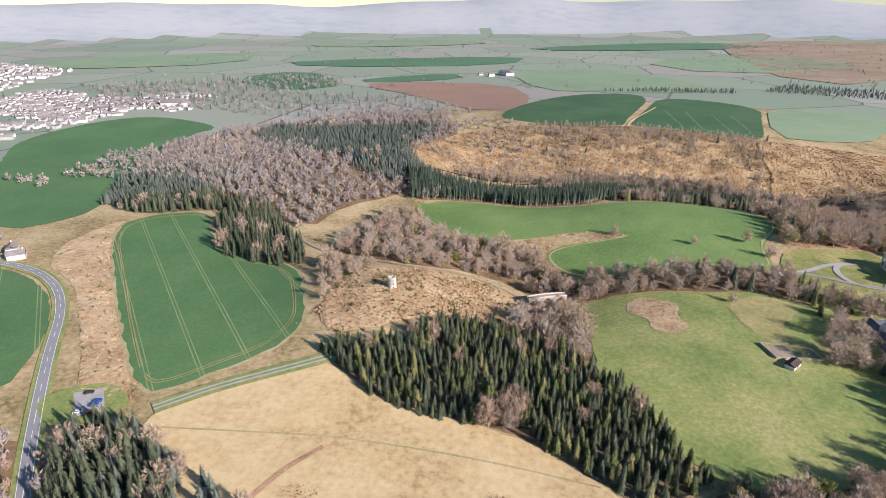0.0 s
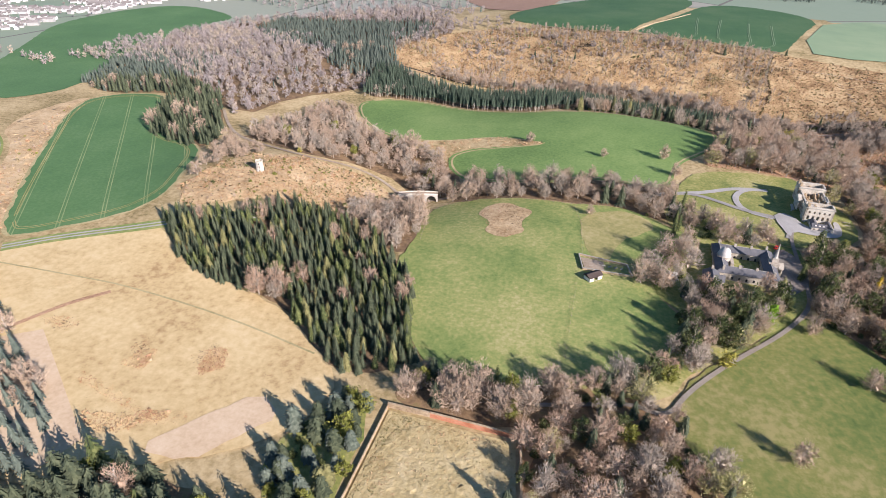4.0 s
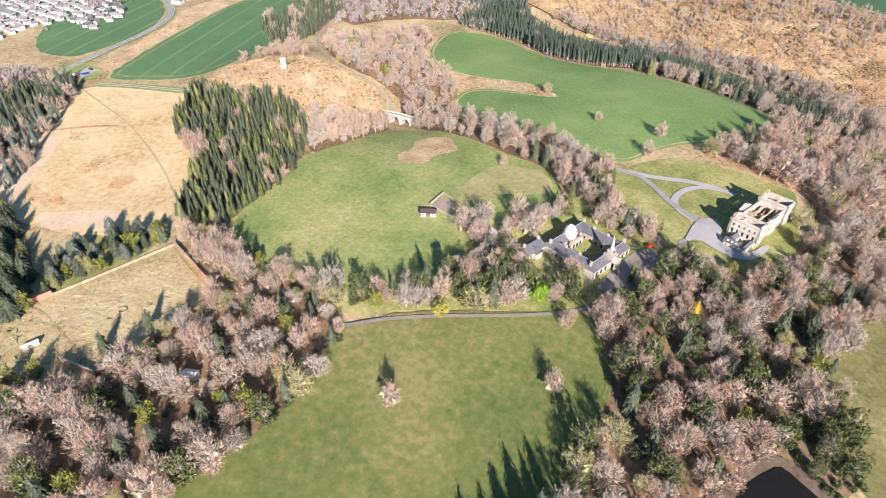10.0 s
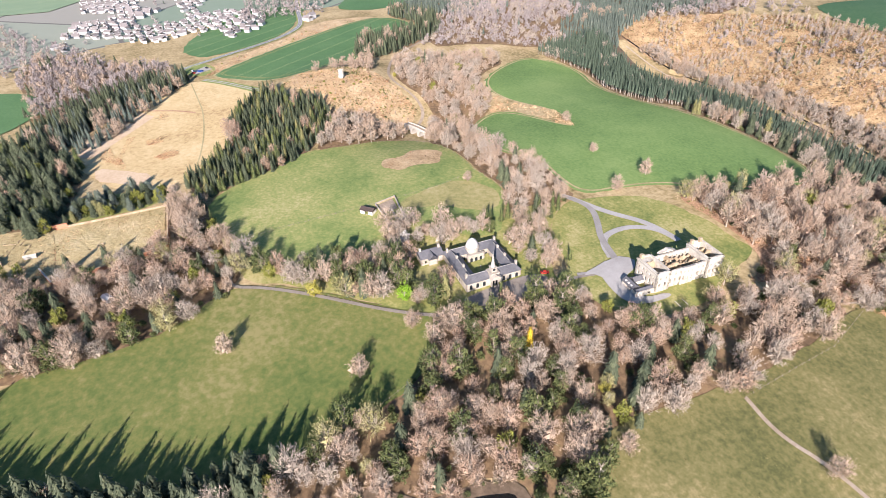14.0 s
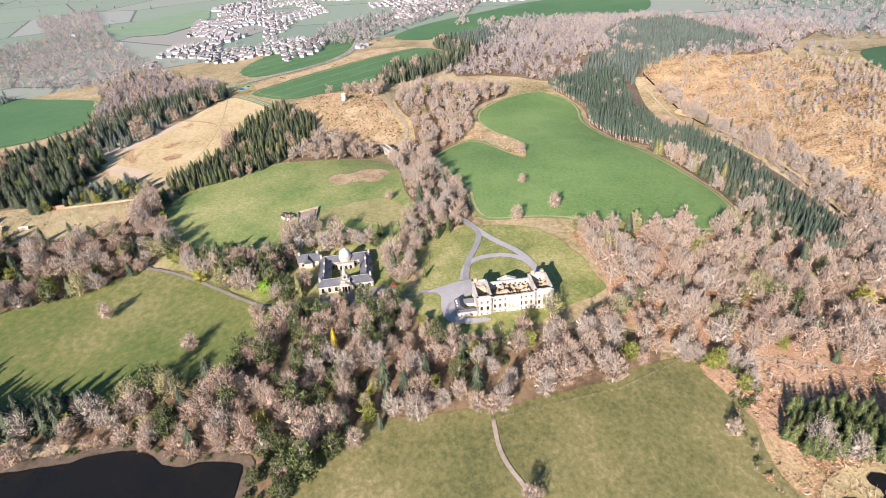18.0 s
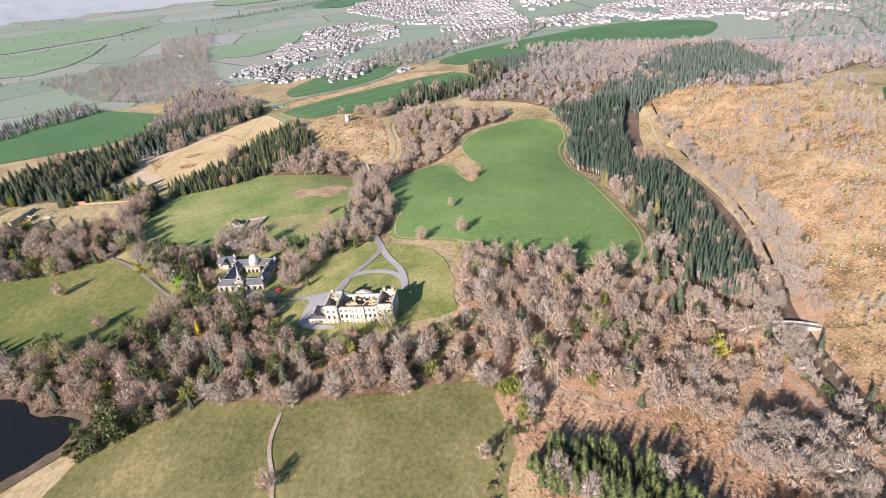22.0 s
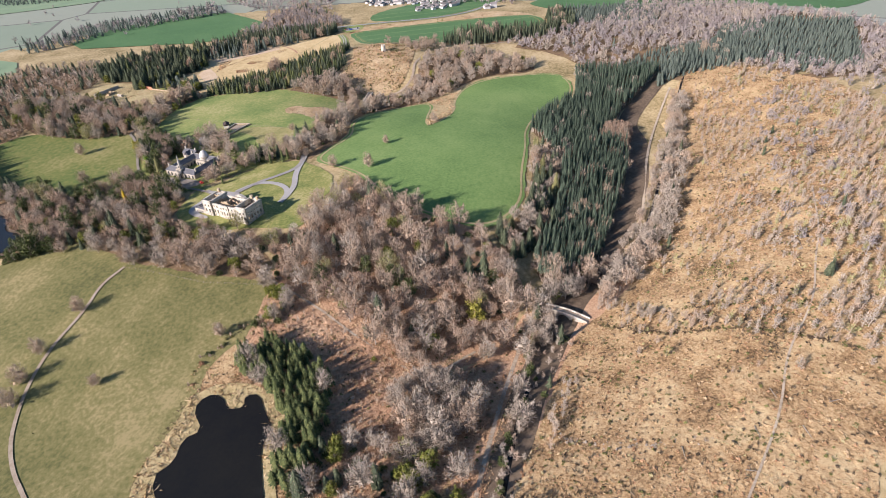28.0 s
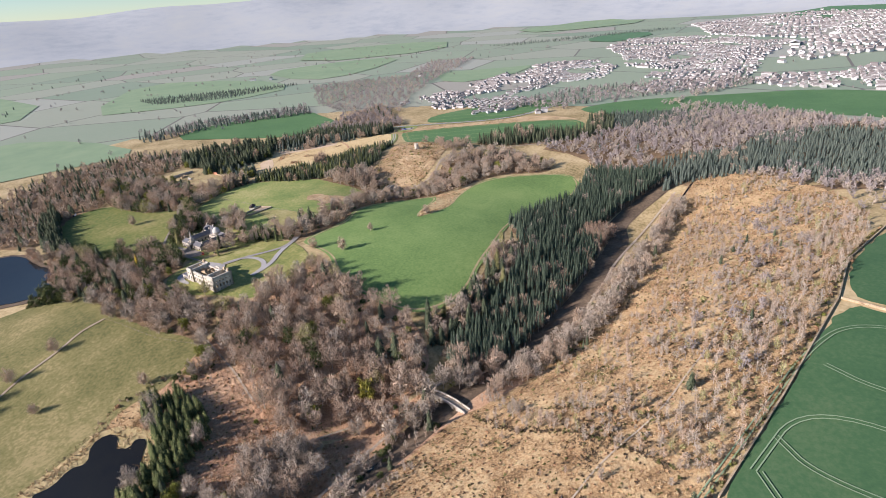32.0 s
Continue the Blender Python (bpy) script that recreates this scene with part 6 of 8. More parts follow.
# ---- buildings ----
M["stone"] = material("pale_ashlar", [(0.36, 0.31, 0.245), (0.55, 0.50, 0.42), (0.68, 0.635, 0.56)], 0.25, 0.85, 0.02, 1.6, 0.42)
M["stable_stone"] = material("warm_stable_stone", [(0.29, 0.25, 0.20), (0.43, 0.38, 0.315), (0.54, 0.49, 0.42)], 0.25, 0.9, 0.02, 1.8, 0.45)
M["dome_stone"] = material("weathered_pale_dome", [(0.38, 0.36, 0.33), (0.54, 0.52, 0.485), (0.64, 0.62, 0.585)], 0.3, 0.85, 0.02, 2.2, 0.45)
M["rubble"] = material("rubble_stone", [(0.20, 0.14, 0.09), (0.42, 0.32, 0.21), (0.58, 0.48, 0.34)], 0.3, 0.95, 0.1, 2.0)
M["slate"] = material("blue_grey_slate", [(0.085, 0.085, 0.095), (0.13, 0.13, 0.14), (0.19, 0.185, 0.19)], 0.2, 0.7, 0.02, 2.5)
M["dark_roof"] = material("dark_felt_roof", [(0.06, 0.045, 0.04), (0.10, 0.075, 0.065)], 0.2, 0.9, 0.02, 2)
M["render"] = material("white_harling", [(0.66, 0.63, 0.58), (0.78, 0.76, 0.72)], 0.2, 0.9, 0.01, 2)
M["brick"] = material("red_brick", [(0.36, 0.13, 0.07), (0.50, 0.22, 0.13), (0.58, 0.32, 0.22)], 0.3, 0.9, 0.03, 3)
M["glass"] = material("dark_window_glass", [(0.02, 0.025, 0.03), (0.035, 0.04, 0.045)], 0.3, 0.08)
M["timber"] = material("weathered_timber", [(0.22, 0.18, 0.14), (0.34, 0.29, 0.23)], 0.5, 0.9, 0.02, 4)
M["coping"] = material("grey_coping_stone", [(0.34, 0.32, 0.28), (0.48, 0.45, 0.40)], 0.3, 0.9, 0.02, 3)
# dark browns and green for ruin rubble, reused as shade in bridge roundels
M["shadow_floor"] = material("rubble_and_recess_shade", [(0.10, 0.075, 0.05), (0.20, 0.15, 0.10), (0.14, 0.15, 0.06)], 0.3, 0.95, 0.1, 2)


def part(name, data, mat, parent, label=""):
    """One mesh object under a thing, from vertices and faces."""
    verts, faces = data
    ob = mesh_object(name, verts, [tuple(int(i) for i in f) for f in faces], [mat], parent=parent)
    return tagged(ob, label)


def thing(name, x, y, z, turn, label, category, group=""):
    ob = new(name)
    ob.empty_display_size = 0.5
    ob.matrix_basis = pose(x, y, z, 0, 0, turn)
    return tagged(ob, label, category, group)


def box(x0, y0, z0, x1, y1, z1):
    v = [(x, y, z) for x in (x0, x1) for y in (y0, y1) for z in (z0, z1)]
    return v, [(0, 1, 3, 2), (4, 6, 7, 5), (0, 4, 5, 1), (2, 3, 7, 6), (0, 2, 6, 4), (1, 5, 7, 3)]


def merge(*pieces):
    v, f = [], []
    for pv, pf in pieces:
        n = len(v)
        v += [tuple(p) for p in pv]
        f += [tuple(i + n for i in q) for q in pf]
    return v, f


def wall(x0, y0, x1, y1, z0, z1, thick, holes=()):
    """A straight wall with openings that go through it. holes: along, bottom, width, height; the thickness lies left of the way from 0 to 1."""
    L_ = math.hypot(x1 - x0, y1 - y0)
    ux, uy = (x1 - x0) / L_, (y1 - y0) / L_
    P = lambda s, d, z: (x0 + ux * s - uy * d, y0 + uy * s + ux * d, z)
    xs = sorted({0, L_} | {h[0] for h in holes} | {h[0] + h[2] for h in holes})
    zs = sorted({z0, z1} | {h[1] for h in holes} | {h[1] + h[3] for h in holes})
    full = lambda i, k: 0 <= i < len(xs) - 1 and 0 <= k < len(zs) - 1 and not any(
        h[0] - 1e-6 <= (xs[i] + xs[i + 1]) / 2 <= h[0] + h[2] and h[1] <= (zs[k] + zs[k + 1]) / 2 <= h[1] + h[3] for h in holes)
    v, f = [], []

    def quad(*p):
        f.append(tuple(range(len(v), len(v) + 4)))
        v.extend(p)
    for i in range(len(xs) - 1):
        for k in range(len(zs) - 1):
            if not full(i, k):
                continue
            a, b, c, d = xs[i], xs[i + 1], zs[k], zs[k + 1]
            quad(P(a, 0, c), P(b, 0, c), P(b, 0, d), P(a, 0, d))
            quad(P(b, thick, c), P(a, thick, c), P(a, thick, d), P(b, thick, d))
            if not full(i - 1, k):
                quad(P(a, thick, c), P(a, 0, c), P(a, 0, d), P(a, thick, d))
            if not full(i + 1, k):
                quad(P(b, 0, c), P(b, thick, c), P(b, thick, d), P(b, 0, d))
            if not full(i, k - 1):
                quad(P(a, thick, c), P(b, thick, c), P(b, 0, c), P(a, 0, c))
            if not full(i, k + 1):
                quad(P(a, 0, d), P(b, 0, d), P(b, thick, d), P(a, thick, d))
    return v, f


def ragged(x0, y0, x1, y1, thick, low, high, seed, step=1.1):
    """A broken wall: its top steps up and down."""
    rng = random.Random(seed)
    n = max(2, int(math.hypot(x1 - x0, y1 - y0) / step))
    hs, h = [], rng.uniform(low, high)
    for _ in range(n + 1):
        h = min(high, max(low, h + rng.uniform(-1.4, 1.4)))
        hs.append(h)
    L_ = math.hypot(x1 - x0, y1 - y0)
    nx_, ny_ = -(y1 - y0) / L_ * thick / 2, (x1 - x0) / L_ * thick / 2
    v, f = [], []
    for k in range(n + 1):
        x, y = x0 + (x1 - x0) * k / n, y0 + (y1 - y0) * k / n
        v += [(x - nx_, y - ny_, -0.5), (x + nx_, y + ny_, -0.5), (x + nx_ * 0.8, y + ny_ * 0.8, hs[k]), (x - nx_ * 0.8, y - ny_ * 0.8, hs[k] + rng.uniform(-0.25, 0.25))]
        if k:
            a = 4 * (k - 1)
            b = 4 * k
            f += [(a + i, b + i, b + (i + 1) % 4, a + (i + 1) % 4) for i in range(4)]
    f += [(0, 1, 2, 3), (4 * n + 3, 4 * n + 2, 4 * n + 1, 4 * n)]
    return v, f


def gable_roof(x0, y0, x1, y1, eave, ridge, along="x", over=0.35, thick=0.22, hip=0.0):
    """A pitched roof with thickness over a rectangle."""
    x0, y0, x1, y1 = x0 - over, y0 - over, x1 + over, y1 + over
    if along == "x":
        m = (y0 + y1) / 2
        ring = [(x0, y0, eave), (x1, y0, eave), (x1, y1, eave), (x0, y1, eave), (x0 + hip, m, ridge), (x1 - hip, m, ridge)]
        faces = [(0, 1, 5, 4), (2, 3, 4, 5), (1, 2, 5), (3, 0, 4)]
    else:
        m = (x0 + x1) / 2
        ring = [(x0, y0, eave), (x1, y0, eave), (x1, y1, eave), (x0, y1, eave), (m, y0 + hip, ridge), (m, y1 - hip, ridge)]
        faces = [(1, 2, 5, 4), (3, 0, 4, 5), (0, 1, 4), (2, 3, 5)]
    v = ring + [(x, y, z - thick) for x, y, z in ring]
    f = faces + [tuple(i + 6 for i in reversed(q)) for q in faces] + [(k, k + 6, (k + 1) % 4 + 6, (k + 1) % 4) for k in range(4)]
    return v, f


def lathe(profile, sides=24, cx=0.0, cy=0.0):
    """A round body from radius and height pairs."""
    v, f = [], []
    for r, z in profile:
        v += [(cx + r * math.cos(2 * math.pi * k / sides), cy + r * math.sin(2 * math.pi * k / sides), z) for k in range(sides)]
    for i in range(len(profile) - 1):
        for k in range(sides):
            j = (k + 1) % sides
            f.append((i * sides + k, i * sides + j, (i + 1) * sides + j, (i + 1) * sides + k))
    f.append(tuple(range(sides - 1, -1, -1)))
    f.append(tuple(range((len(profile) - 1) * sides, len(profile) * sides)))
    return v, f


def window(parent, x, y, z, w, h, face="y-", arched=False, name="window"):
    """A window set into a wall's face: dark pane with a pale frame as its own part."""
    n = 8 if arched else 0
    out = [(-w / 2, 0), (w / 2, 0), (w / 2, h - (w / 2 if arched else 0))]
    if arched:
        out += [(w / 2 * math.cos(math.pi * k / n), h - w / 2 + w / 2 * math.sin(math.pi * k / n)) for k in range(1, n)]
    out.append((-w / 2, h - (w / 2 if arched else 0)))
    turn = {"y-": lambda a, b, d: (x + a, y - d, z + b), "y+": lambda a, b, d: (x - a, y + d, z + b), "x-": lambda a, b, d: (x - d, y - a, z + b), "x+": lambda a, b, d: (x + d, y + a, z + b)}[face]
    v = [turn(a, b, 0.05) for a, b in out] + [turn(a, b, -0.05) for a, b in out]
    k = len(out)
    f = [tuple(range(k)), tuple(range(2 * k - 1, k - 1, -1))] + [(i, i + k, (i + 1) % k + k, (i + 1) % k) for i in range(k)]
    pane = part(name, (v, f), M["glass"], parent, "dark glazed window")
    fv, ff = [], []
    for sgn in (1.0, 1.22):
        for a, b in out:
            fv.append(turn(a * sgn, (b - h / 2) * (1.0 if sgn == 1 else 1.12) + h / 2, 0.08))
    for i in range(k):
        j = (i + 1) % k
        ff.append((i, j, j + k, i + k))
    part("window_frame", (fv, ff), M["stone"], pane)
    return pane


def mansion():
    """The roofless mansion: outer walls pierced by windows, end pavilions, broken inner walls."""
    g = thing("mansion", 319.6, 329.7, -8.0, 81.4, "roofless pale stone ruined mansion with rows of empty windows", "mansion")
    bays = lambda a, n, gap, rows: [(a + gap * k + (gap - w) / 2, z, w, h) for k in range(n) for z, w, h in rows]
    rows = ((0.7, 1.0, 1.2), (3.1, 1.15, 2.5), (7.2, 1.05, 1.5))
    front = wall(7.4, 0, 28, 0, -1.5, 10.2, 0.9, bays(0.2, 8, 2.52, rows))
    part("front_wall", front, M["stone"], g)
    part("back_wall", wall(28, 13, 7.4, 13, -1.5, 10.2, 0.9, bays(0.2, 8, 2.52, rows)), M["stone"], g)
    prow = ((0.7, 0.9, 1.1), (3.1, 1.3, 2.6), (7.4, 1.0, 1.5))
    for nm, a, b, top in (("west_pavilion", 0, 7.4, 11.8), ("east_pavilion", 28, 36.7, 12.4)):
        w = b - a
        p = merge(wall(a, -1.0, b, -1.0, -1.5, top, 0.9, bays(w * 0.1, 3 if w > 8 else 2, w * 0.8 / (3 if w > 8 else 2), prow)), wall(b, -1.0, b, 14.0, -1.5, top, 0.9, bays(1.0, 5, 2.6, prow) if a else ()),
                  wall(b, 14.0, a, 14.0, -1.5, top, 0.9, bays(w * 0.1, 2, w * 0.4, prow)), wall(a, 14.0, a, -1.0, -1.5, top, 0.9, bays(1.0, 5, 2.6, prow) if not a else ()))
        pav = part(nm, p, M["stone"], g)
        part("cornice", merge(box(a - 0.25, -1.25, top - 1.1, b + 0.25, -0.98, top - 0.7), box(a - 0.25, 13.98, top - 1.1, b + 0.25, 14.25, top - 0.7), box(a - 0.25, -1.0, top - 1.1, a + 0.02, 14.0, top - 0.7), box(b - 0.02, -1.0, top - 1.1, b + 0.25, 14.0, top - 0.7)), M["coping"], pav)
        part("string_course", merge(box(a - 0.14, -1.14, 2.3, b + 0.14, -0.99, 2.6), box(b - 0.01, -1.0, 2.3, b + 0.14, 14.0, 2.6)), M["coping"], pav)
        for cx in ((a + 2.0, b - 2.0) if a else (a + 1.6,)):
            part("chimney_stack", box(cx - 0.8, 12.2, top - 0.5, cx + 0.8, 13.6, top + 1.9), M["rubble"], pav, "broken stone chimney stack")
    part("cornice", merge(box(7.5, -0.26, 9.2, 27.9, 0.02, 9.6), box(7.5, 12.98, 9.2, 27.9, 13.26, 9.6)), M["coping"], g)
    part("string_course", merge(box(7.5, -0.14, 2.3, 27.9, 0.01, 2.6), box(7.5, 12.99, 2.3, 27.9, 13.14, 2.6)), M["coping"], g)
    part("centre_bay", wall(14.2, -0.6, 21.2, -0.6, -1.5, 10.6, 0.55, bays(0.2, 3, 2.2, rows)), M["stone"], g)
    part("portico", merge(([(13, 13.9, 9.4), (22.5, 13.9, 9.4), (17.75, 13.9, 11.2), (13, 16.0, 9.4), (22.5, 16.0, 9.4), (17.75, 16.0, 11.2)], [(0, 1, 2), (5, 4, 3), (0, 2, 5, 3), (2, 1, 4, 5), (0, 3, 4, 1)]), box(13, 13.9, 8.6, 22.5, 16, 9.4)), M["stone"], g, "white triangular portico")
    for k in range(6):
        part("column", lathe([(0.5, 2.4), (0.46, 4.5), (0.38, 8.6)], 12, 13.6 + k * 1.66, 15.4), M["stone"], g)
    for k in range(2):
        part("portico_stair", box(14 - k, 16 + k * 1.2, -0.5, 21.5 + k, 17.2 + k * 1.2, 2.0 - k * 0.9), M["coping"], g)
    part("ruin_floor", box(0.9, 0.0, -0.6, 35.8, 13.0, 0.5), M["shadow_floor"], g, "rubble and weeds inside the shell")
    for k, x in enumerate((7.9, 14.6, 21.0, 27.6)):
        part("inner_wall", ragged(x, 0.95, x, 12.1, 0.8, 6.5, 10.0, 5 + k, 0.7), M["rubble"], g, "broken inner wall")
    for k, (a, b, y, lo, hi) in enumerate(((8.3, 27.2, 2.7, 6.0, 9.6), (8.3, 27.2, 5.0, 7.6, 10.4), (8.3, 20.6, 7.2, 7.0, 10.2), (21.4, 27.2, 7.6, 6.5, 10.2), (8.3, 27.2, 9.9, 7.4, 10.0), (1.0, 6.4, 3.4, 6.0, 9.0), (1.0, 6.4, 9.0, 9.6, 11.6), (28.9, 35.7, 3.5, 8.6, 11.4), (28.9, 35.7, 6.6, 8.0, 11.2), (28.9, 35.7, 10.0, 8.8, 11.8))):
        part("inner_wall", ragged(a, y, b, y, 0.85, lo, hi, 40 + k, 0.65), M["rubble"], g, "broken inner wall")
    for k in range(7):
        part("fallen_stone_heap", lathe([(1.5, 0.4), (1.1, 1.6), (0.5, 2.6), (0.05, 2.9)], 7, 9.8 + 2.7 * k, 3.9 + 5.0 * (k % 2)), M["rubble"], g)
    part("pavilion_cap", box(0.9, 9.4, 10.6, 6.5, 13.1, 11.0), M["stone"], g, "flat stone cap of the pavilion")
    # low service wing
    wing = part("service_wing", merge(wall(-9.4, -0.6, 0, -0.6, -1.2, 3.2, 0.5, [(1.5, 0.8, 0.9, 1.3), (6.3, 0.8, 0.9, 1.3)]), wall(-9.4, 10.6, -9.4, -0.6, -1.2, 3.0, 0.5, [(k * 2.6 + 1, 0.8, 0.9, 1.3) for k in range(4)]),
                                    wall(0, 10.6, -9.4, 10.6, -1.2, 3.0, 0.5), wall(-5.2, 3.4, -5.2, 7.0, -1.2, 2.8, 0.4), wall(-5.2, 7.0, 0, 7.0, -1.2, 2.8, 0.4)), M["stone"], g, "white single-storey service wing")
    part("slate_roof", gable_roof(-9.4, 3.0, -5.2, 10.6, 3.0, 4.7, "y", 0.2), M["slate"], wing)
    part("slate_roof", gable_roof(-5.0, 7.0, 0, 10.6, 3.0, 4.5, "x", 0.15), M["slate"], wing)
    part("slate_roof", gable_roof(-9.2, -0.3, -0.1, 2.6, 3.0, 3.9, "x", 0.05), M["slate"], wing)
    for k in range(3):
        part("skylight", box(-9.0, 4.2 + 2 * k, 3.6, -8.2, 5.2 + 2 * k, 4.05), M["render"], wing)
    g.scale = (1, 1, 0.93)
    # garden stairs
    st = thing("garden_stair", 330.5, 335.0, -9.0, 81.4, "curved pale stone garden steps below the terrace", "stairs")
    for k in range(5):
        part("step", box(-1.8, -0.6 * k, -0.6, 1.8, -0.6 * k + 0.62, 0.9 - 0.18 * k), M["coping"], st)
    for s_ in (-2.1, 1.8):
        part("stair_parapet", box(s_, -3.2, -0.6, s_ + 0.3, 0.8, 1.3), M["stone"], st)
    tw = thing("terrace_wall", 333.2, 352.0, -9.6, 81.4, "low weathered terrace wall below the mansion", "wall")
    part("wall_body", box(-7, 0, -0.8, 7, 0.5, 1.0), M["stone"], tw)
    part("coping_stone", box(-7.1, -0.08, 1.0, 7.1, 0.58, 1.16), M["coping"], tw)


def stable_block():
    g = thing("stable_block", 272.8, 258.6, -9.7, 83.2, "pale stone stable courtyard with slate roofs, spire and dome", "stable")
    W, D, R, E, H = 28.7, 30.0, 6.4, 4.5, 6.9
    op = lambda n, gap, a, z=0.9, w=1.1, h=2.0: [(a + gap * k, z, w, h) for k in range(n)]
    for nm, a, b, sides in (("front_range", (0, 0), (W, R), 1), ("back_range", (0, D - R), (W, D), 1), ("west_range", (0, R), (R, D - R), 0), ("east_range", (W - R, R), (W, D - R), 0)):
        (x0, y0), (x1, y1) = a, b
        rg = part(nm, merge(wall(x0, y0, x1, y0, -2.2, E, 0.5), wall(x1, y0, x1, y1, -2.2, E, 0.5), wall(x1, y1, x0, y1, -2.2, E, 0.5), wall(x0, y1, x0, y0, -2.2, E, 0.5)), M["stable_stone"], g)
        part("slate_roof", gable_roof(x0, y0, x1, y1, E, H, "x" if sides else "y", 0.3, 0.22, 2.4 if sides else -2.6), M["slate"], rg)
        if sides:
            yo, fo, yi, fi = (y0, "y-", y1, "y+") if y0 == 0 else (y1, "y+", y0, "y-")
            for k in range(8):
                x = 2.2 + 3.45 * k
                if abs(x - W / 2) > 3:
                    window(rg, x, yo, 0.8, 1.5 if y0 == 0 else 1.1, 2.7 if y0 == 0 else 1.8, fo, y0 == 0)
            for k in range(3):
                for x in (W / 2 - 3.2 - 1.9 * k, W / 2 + 3.2 + 1.9 * k):
                    window(rg, x, yi, 0.2, 1.1, 2.3, fi, True)
            for x in (1.2, W - 1.2):
                part("chimney", box(x - 0.5, (y0 + y1) / 2 - 0.5, H - 1.2, x + 0.5, (y0 + y1) / 2 + 0.5, H + 1.3), M["stable_stone"], rg)
            part("ridge_cap", box(2.4, (y0 + y1) / 2 - 0.15, H - 0.04, W - 2.4, (y0 + y1) / 2 + 0.15, H + 0.1), M["coping"], rg)
        else:
            xo, fo, xi, fi = (x0, "x-", x1, "x+") if x0 == 0 else (x1, "x+", x0, "x-")
            for k in range(5):
                window(rg, xo, y0 + 1.8 + 3.4 * k, 0.9, 1.0, 1.7, fo)
                window(rg, xi, y0 + 1.8 + 3.4 * k, 0.3, 1.1, 2.3, fi, True)
            for k in range(2):
                part("chimney", box((x0 + x1) / 2 - 0.45, y0 + 4 + 8 * k, H - 0.6, (x0 + x1) / 2 + 0.45, y0 + 5.2 + 8 * k, H + 1.2), M["stable_stone"], rg)
            part("ridge_cap", box((x0 + x1) / 2 - 0.15, y0, H - 0.04, (x0 + x1) / 2 + 0.15, y1, H + 0.1), M["coping"], rg)
    part("court_grass", box(R, R, -1.2, W - R, D - R, 0.05), M["lawn_grass"], g, "mown grass court with a gravel ring")
    part("court_path", merge(box(R, R, 0.05, W - R, R + 2.2, 0.09), box(R, D - R - 2.2, 0.05, W - R, D - R, 0.09), box(R, R + 2.2, 0.05, R + 2, D - R - 2.2, 0.09), box(W - R - 2, R + 2.2, 0.05, W - R, D - R - 2.2, 0.09)), M["gravel"], g)
    part("court_fountain", lathe([(1.8, 0.0), (1.8, 0.6), (1.5, 0.6), (1.5, 0.35), (0.3, 0.35), (0.25, 1.5), (0.05, 1.7)], 16, W / 2, D / 2), M["coping"], g)
    # gate tower and spire over the front range
    cx = W / 2
    tower = part("gate_tower", merge(box(cx - 2.3, -0.8, -2.2, cx + 2.3, R * 0.62, 7.0), box(cx - 2.5, -1.0, 6.7, cx + 2.5, R * 0.62 + 0.2, 7.1)), M["stable_stone"], g)
    part("belfry", merge(box(cx - 1.35, 0.2, 7.1, cx + 1.35, 2.9, 9.6), box(cx - 1.55, 0.0, 9.3, cx + 1.55, 3.1, 9.65)), M["stable_stone"], tower)
    part("clock_face", lathe([(0.7, 0), (0.7, 0.08)], 20), M["glass"], tower).matrix_local = pose(cx, 0.18, 8.5, 90)
    part("spire", lathe([(1.25, 9.65), (0.95, 10.6), (0.66, 12.8), (0.10, 17.4), (0.03, 18.2)], 8, cx, 1.55), M["coping"], tower, "tapered grey stone needle spire")
    part("archway", wall(cx - 2.0, -0.84, cx + 2.0, -0.84, -0.6, 4.0, 0.03, ()), M["glass"], tower, "dark arched gateway")
    for k in range(4):
        part("column", lathe([(0.36, -1.0), (0.34, 2.0), (0.27, 4.8)], 10, cx - 2.4 + 1.6 * k, -2.6), M["stable_stone"], tower)
    part("pediment", merge(([(cx - 3, -3.1, 5.4), (cx + 3, -3.1, 5.4), (cx, -3.1, 7.0), (cx - 3, -0.8, 5.4), (cx + 3, -0.8, 5.4), (cx, -0.8, 7.0)], [(0, 1, 2), (5, 4, 3), (0, 2, 5, 3), (2, 1, 4, 5), (0, 3, 4, 1)]), box(cx - 3, -3.1, 4.8, cx + 3, -0.8, 5.4)), M["stable_stone"], tower)
    # domed pavilion behind the court
    dm = part("domed_pavilion", lathe([(3.4, -2.0), (3.4, 6.2), (3.65, 6.3), (3.65, 6.8), (3.2, 6.85)], 28, cx, D - 4.6), M["stable_stone"], g, "round pale stone pavilion")
    part("dome", lathe([(3.2, 6.8)] + [(3.2 * math.cos(a * 0.15), 6.9 + 4.4 * math.sin(a * 0.15)) for a in range(1, 10)] + [(0.68, 11.2), (0.6, 10.8)], 28, cx, D - 4.6), M["dome_stone"], dm, "smooth white dome with an open eye")
    part("pavilion_base", box(cx - 4.6, D - 9.6, -2, cx + 4.6, D - R - 1.6, 4.7), M["stable_stone"], dm)
    for k in range(3):
        window(dm, cx - 2.6 + 2.6 * k, D - 9.6, 0.3, 1.5, 3.0, "y-", True)
    # side wing
    w2 = thing("stable_cottage", 240.5, 261.5, -9.6, 83.2, "small slate-roofed stone cottage joined to the stables", "cottage")
    w2.scale = (1.25, 1.25, 1.12)
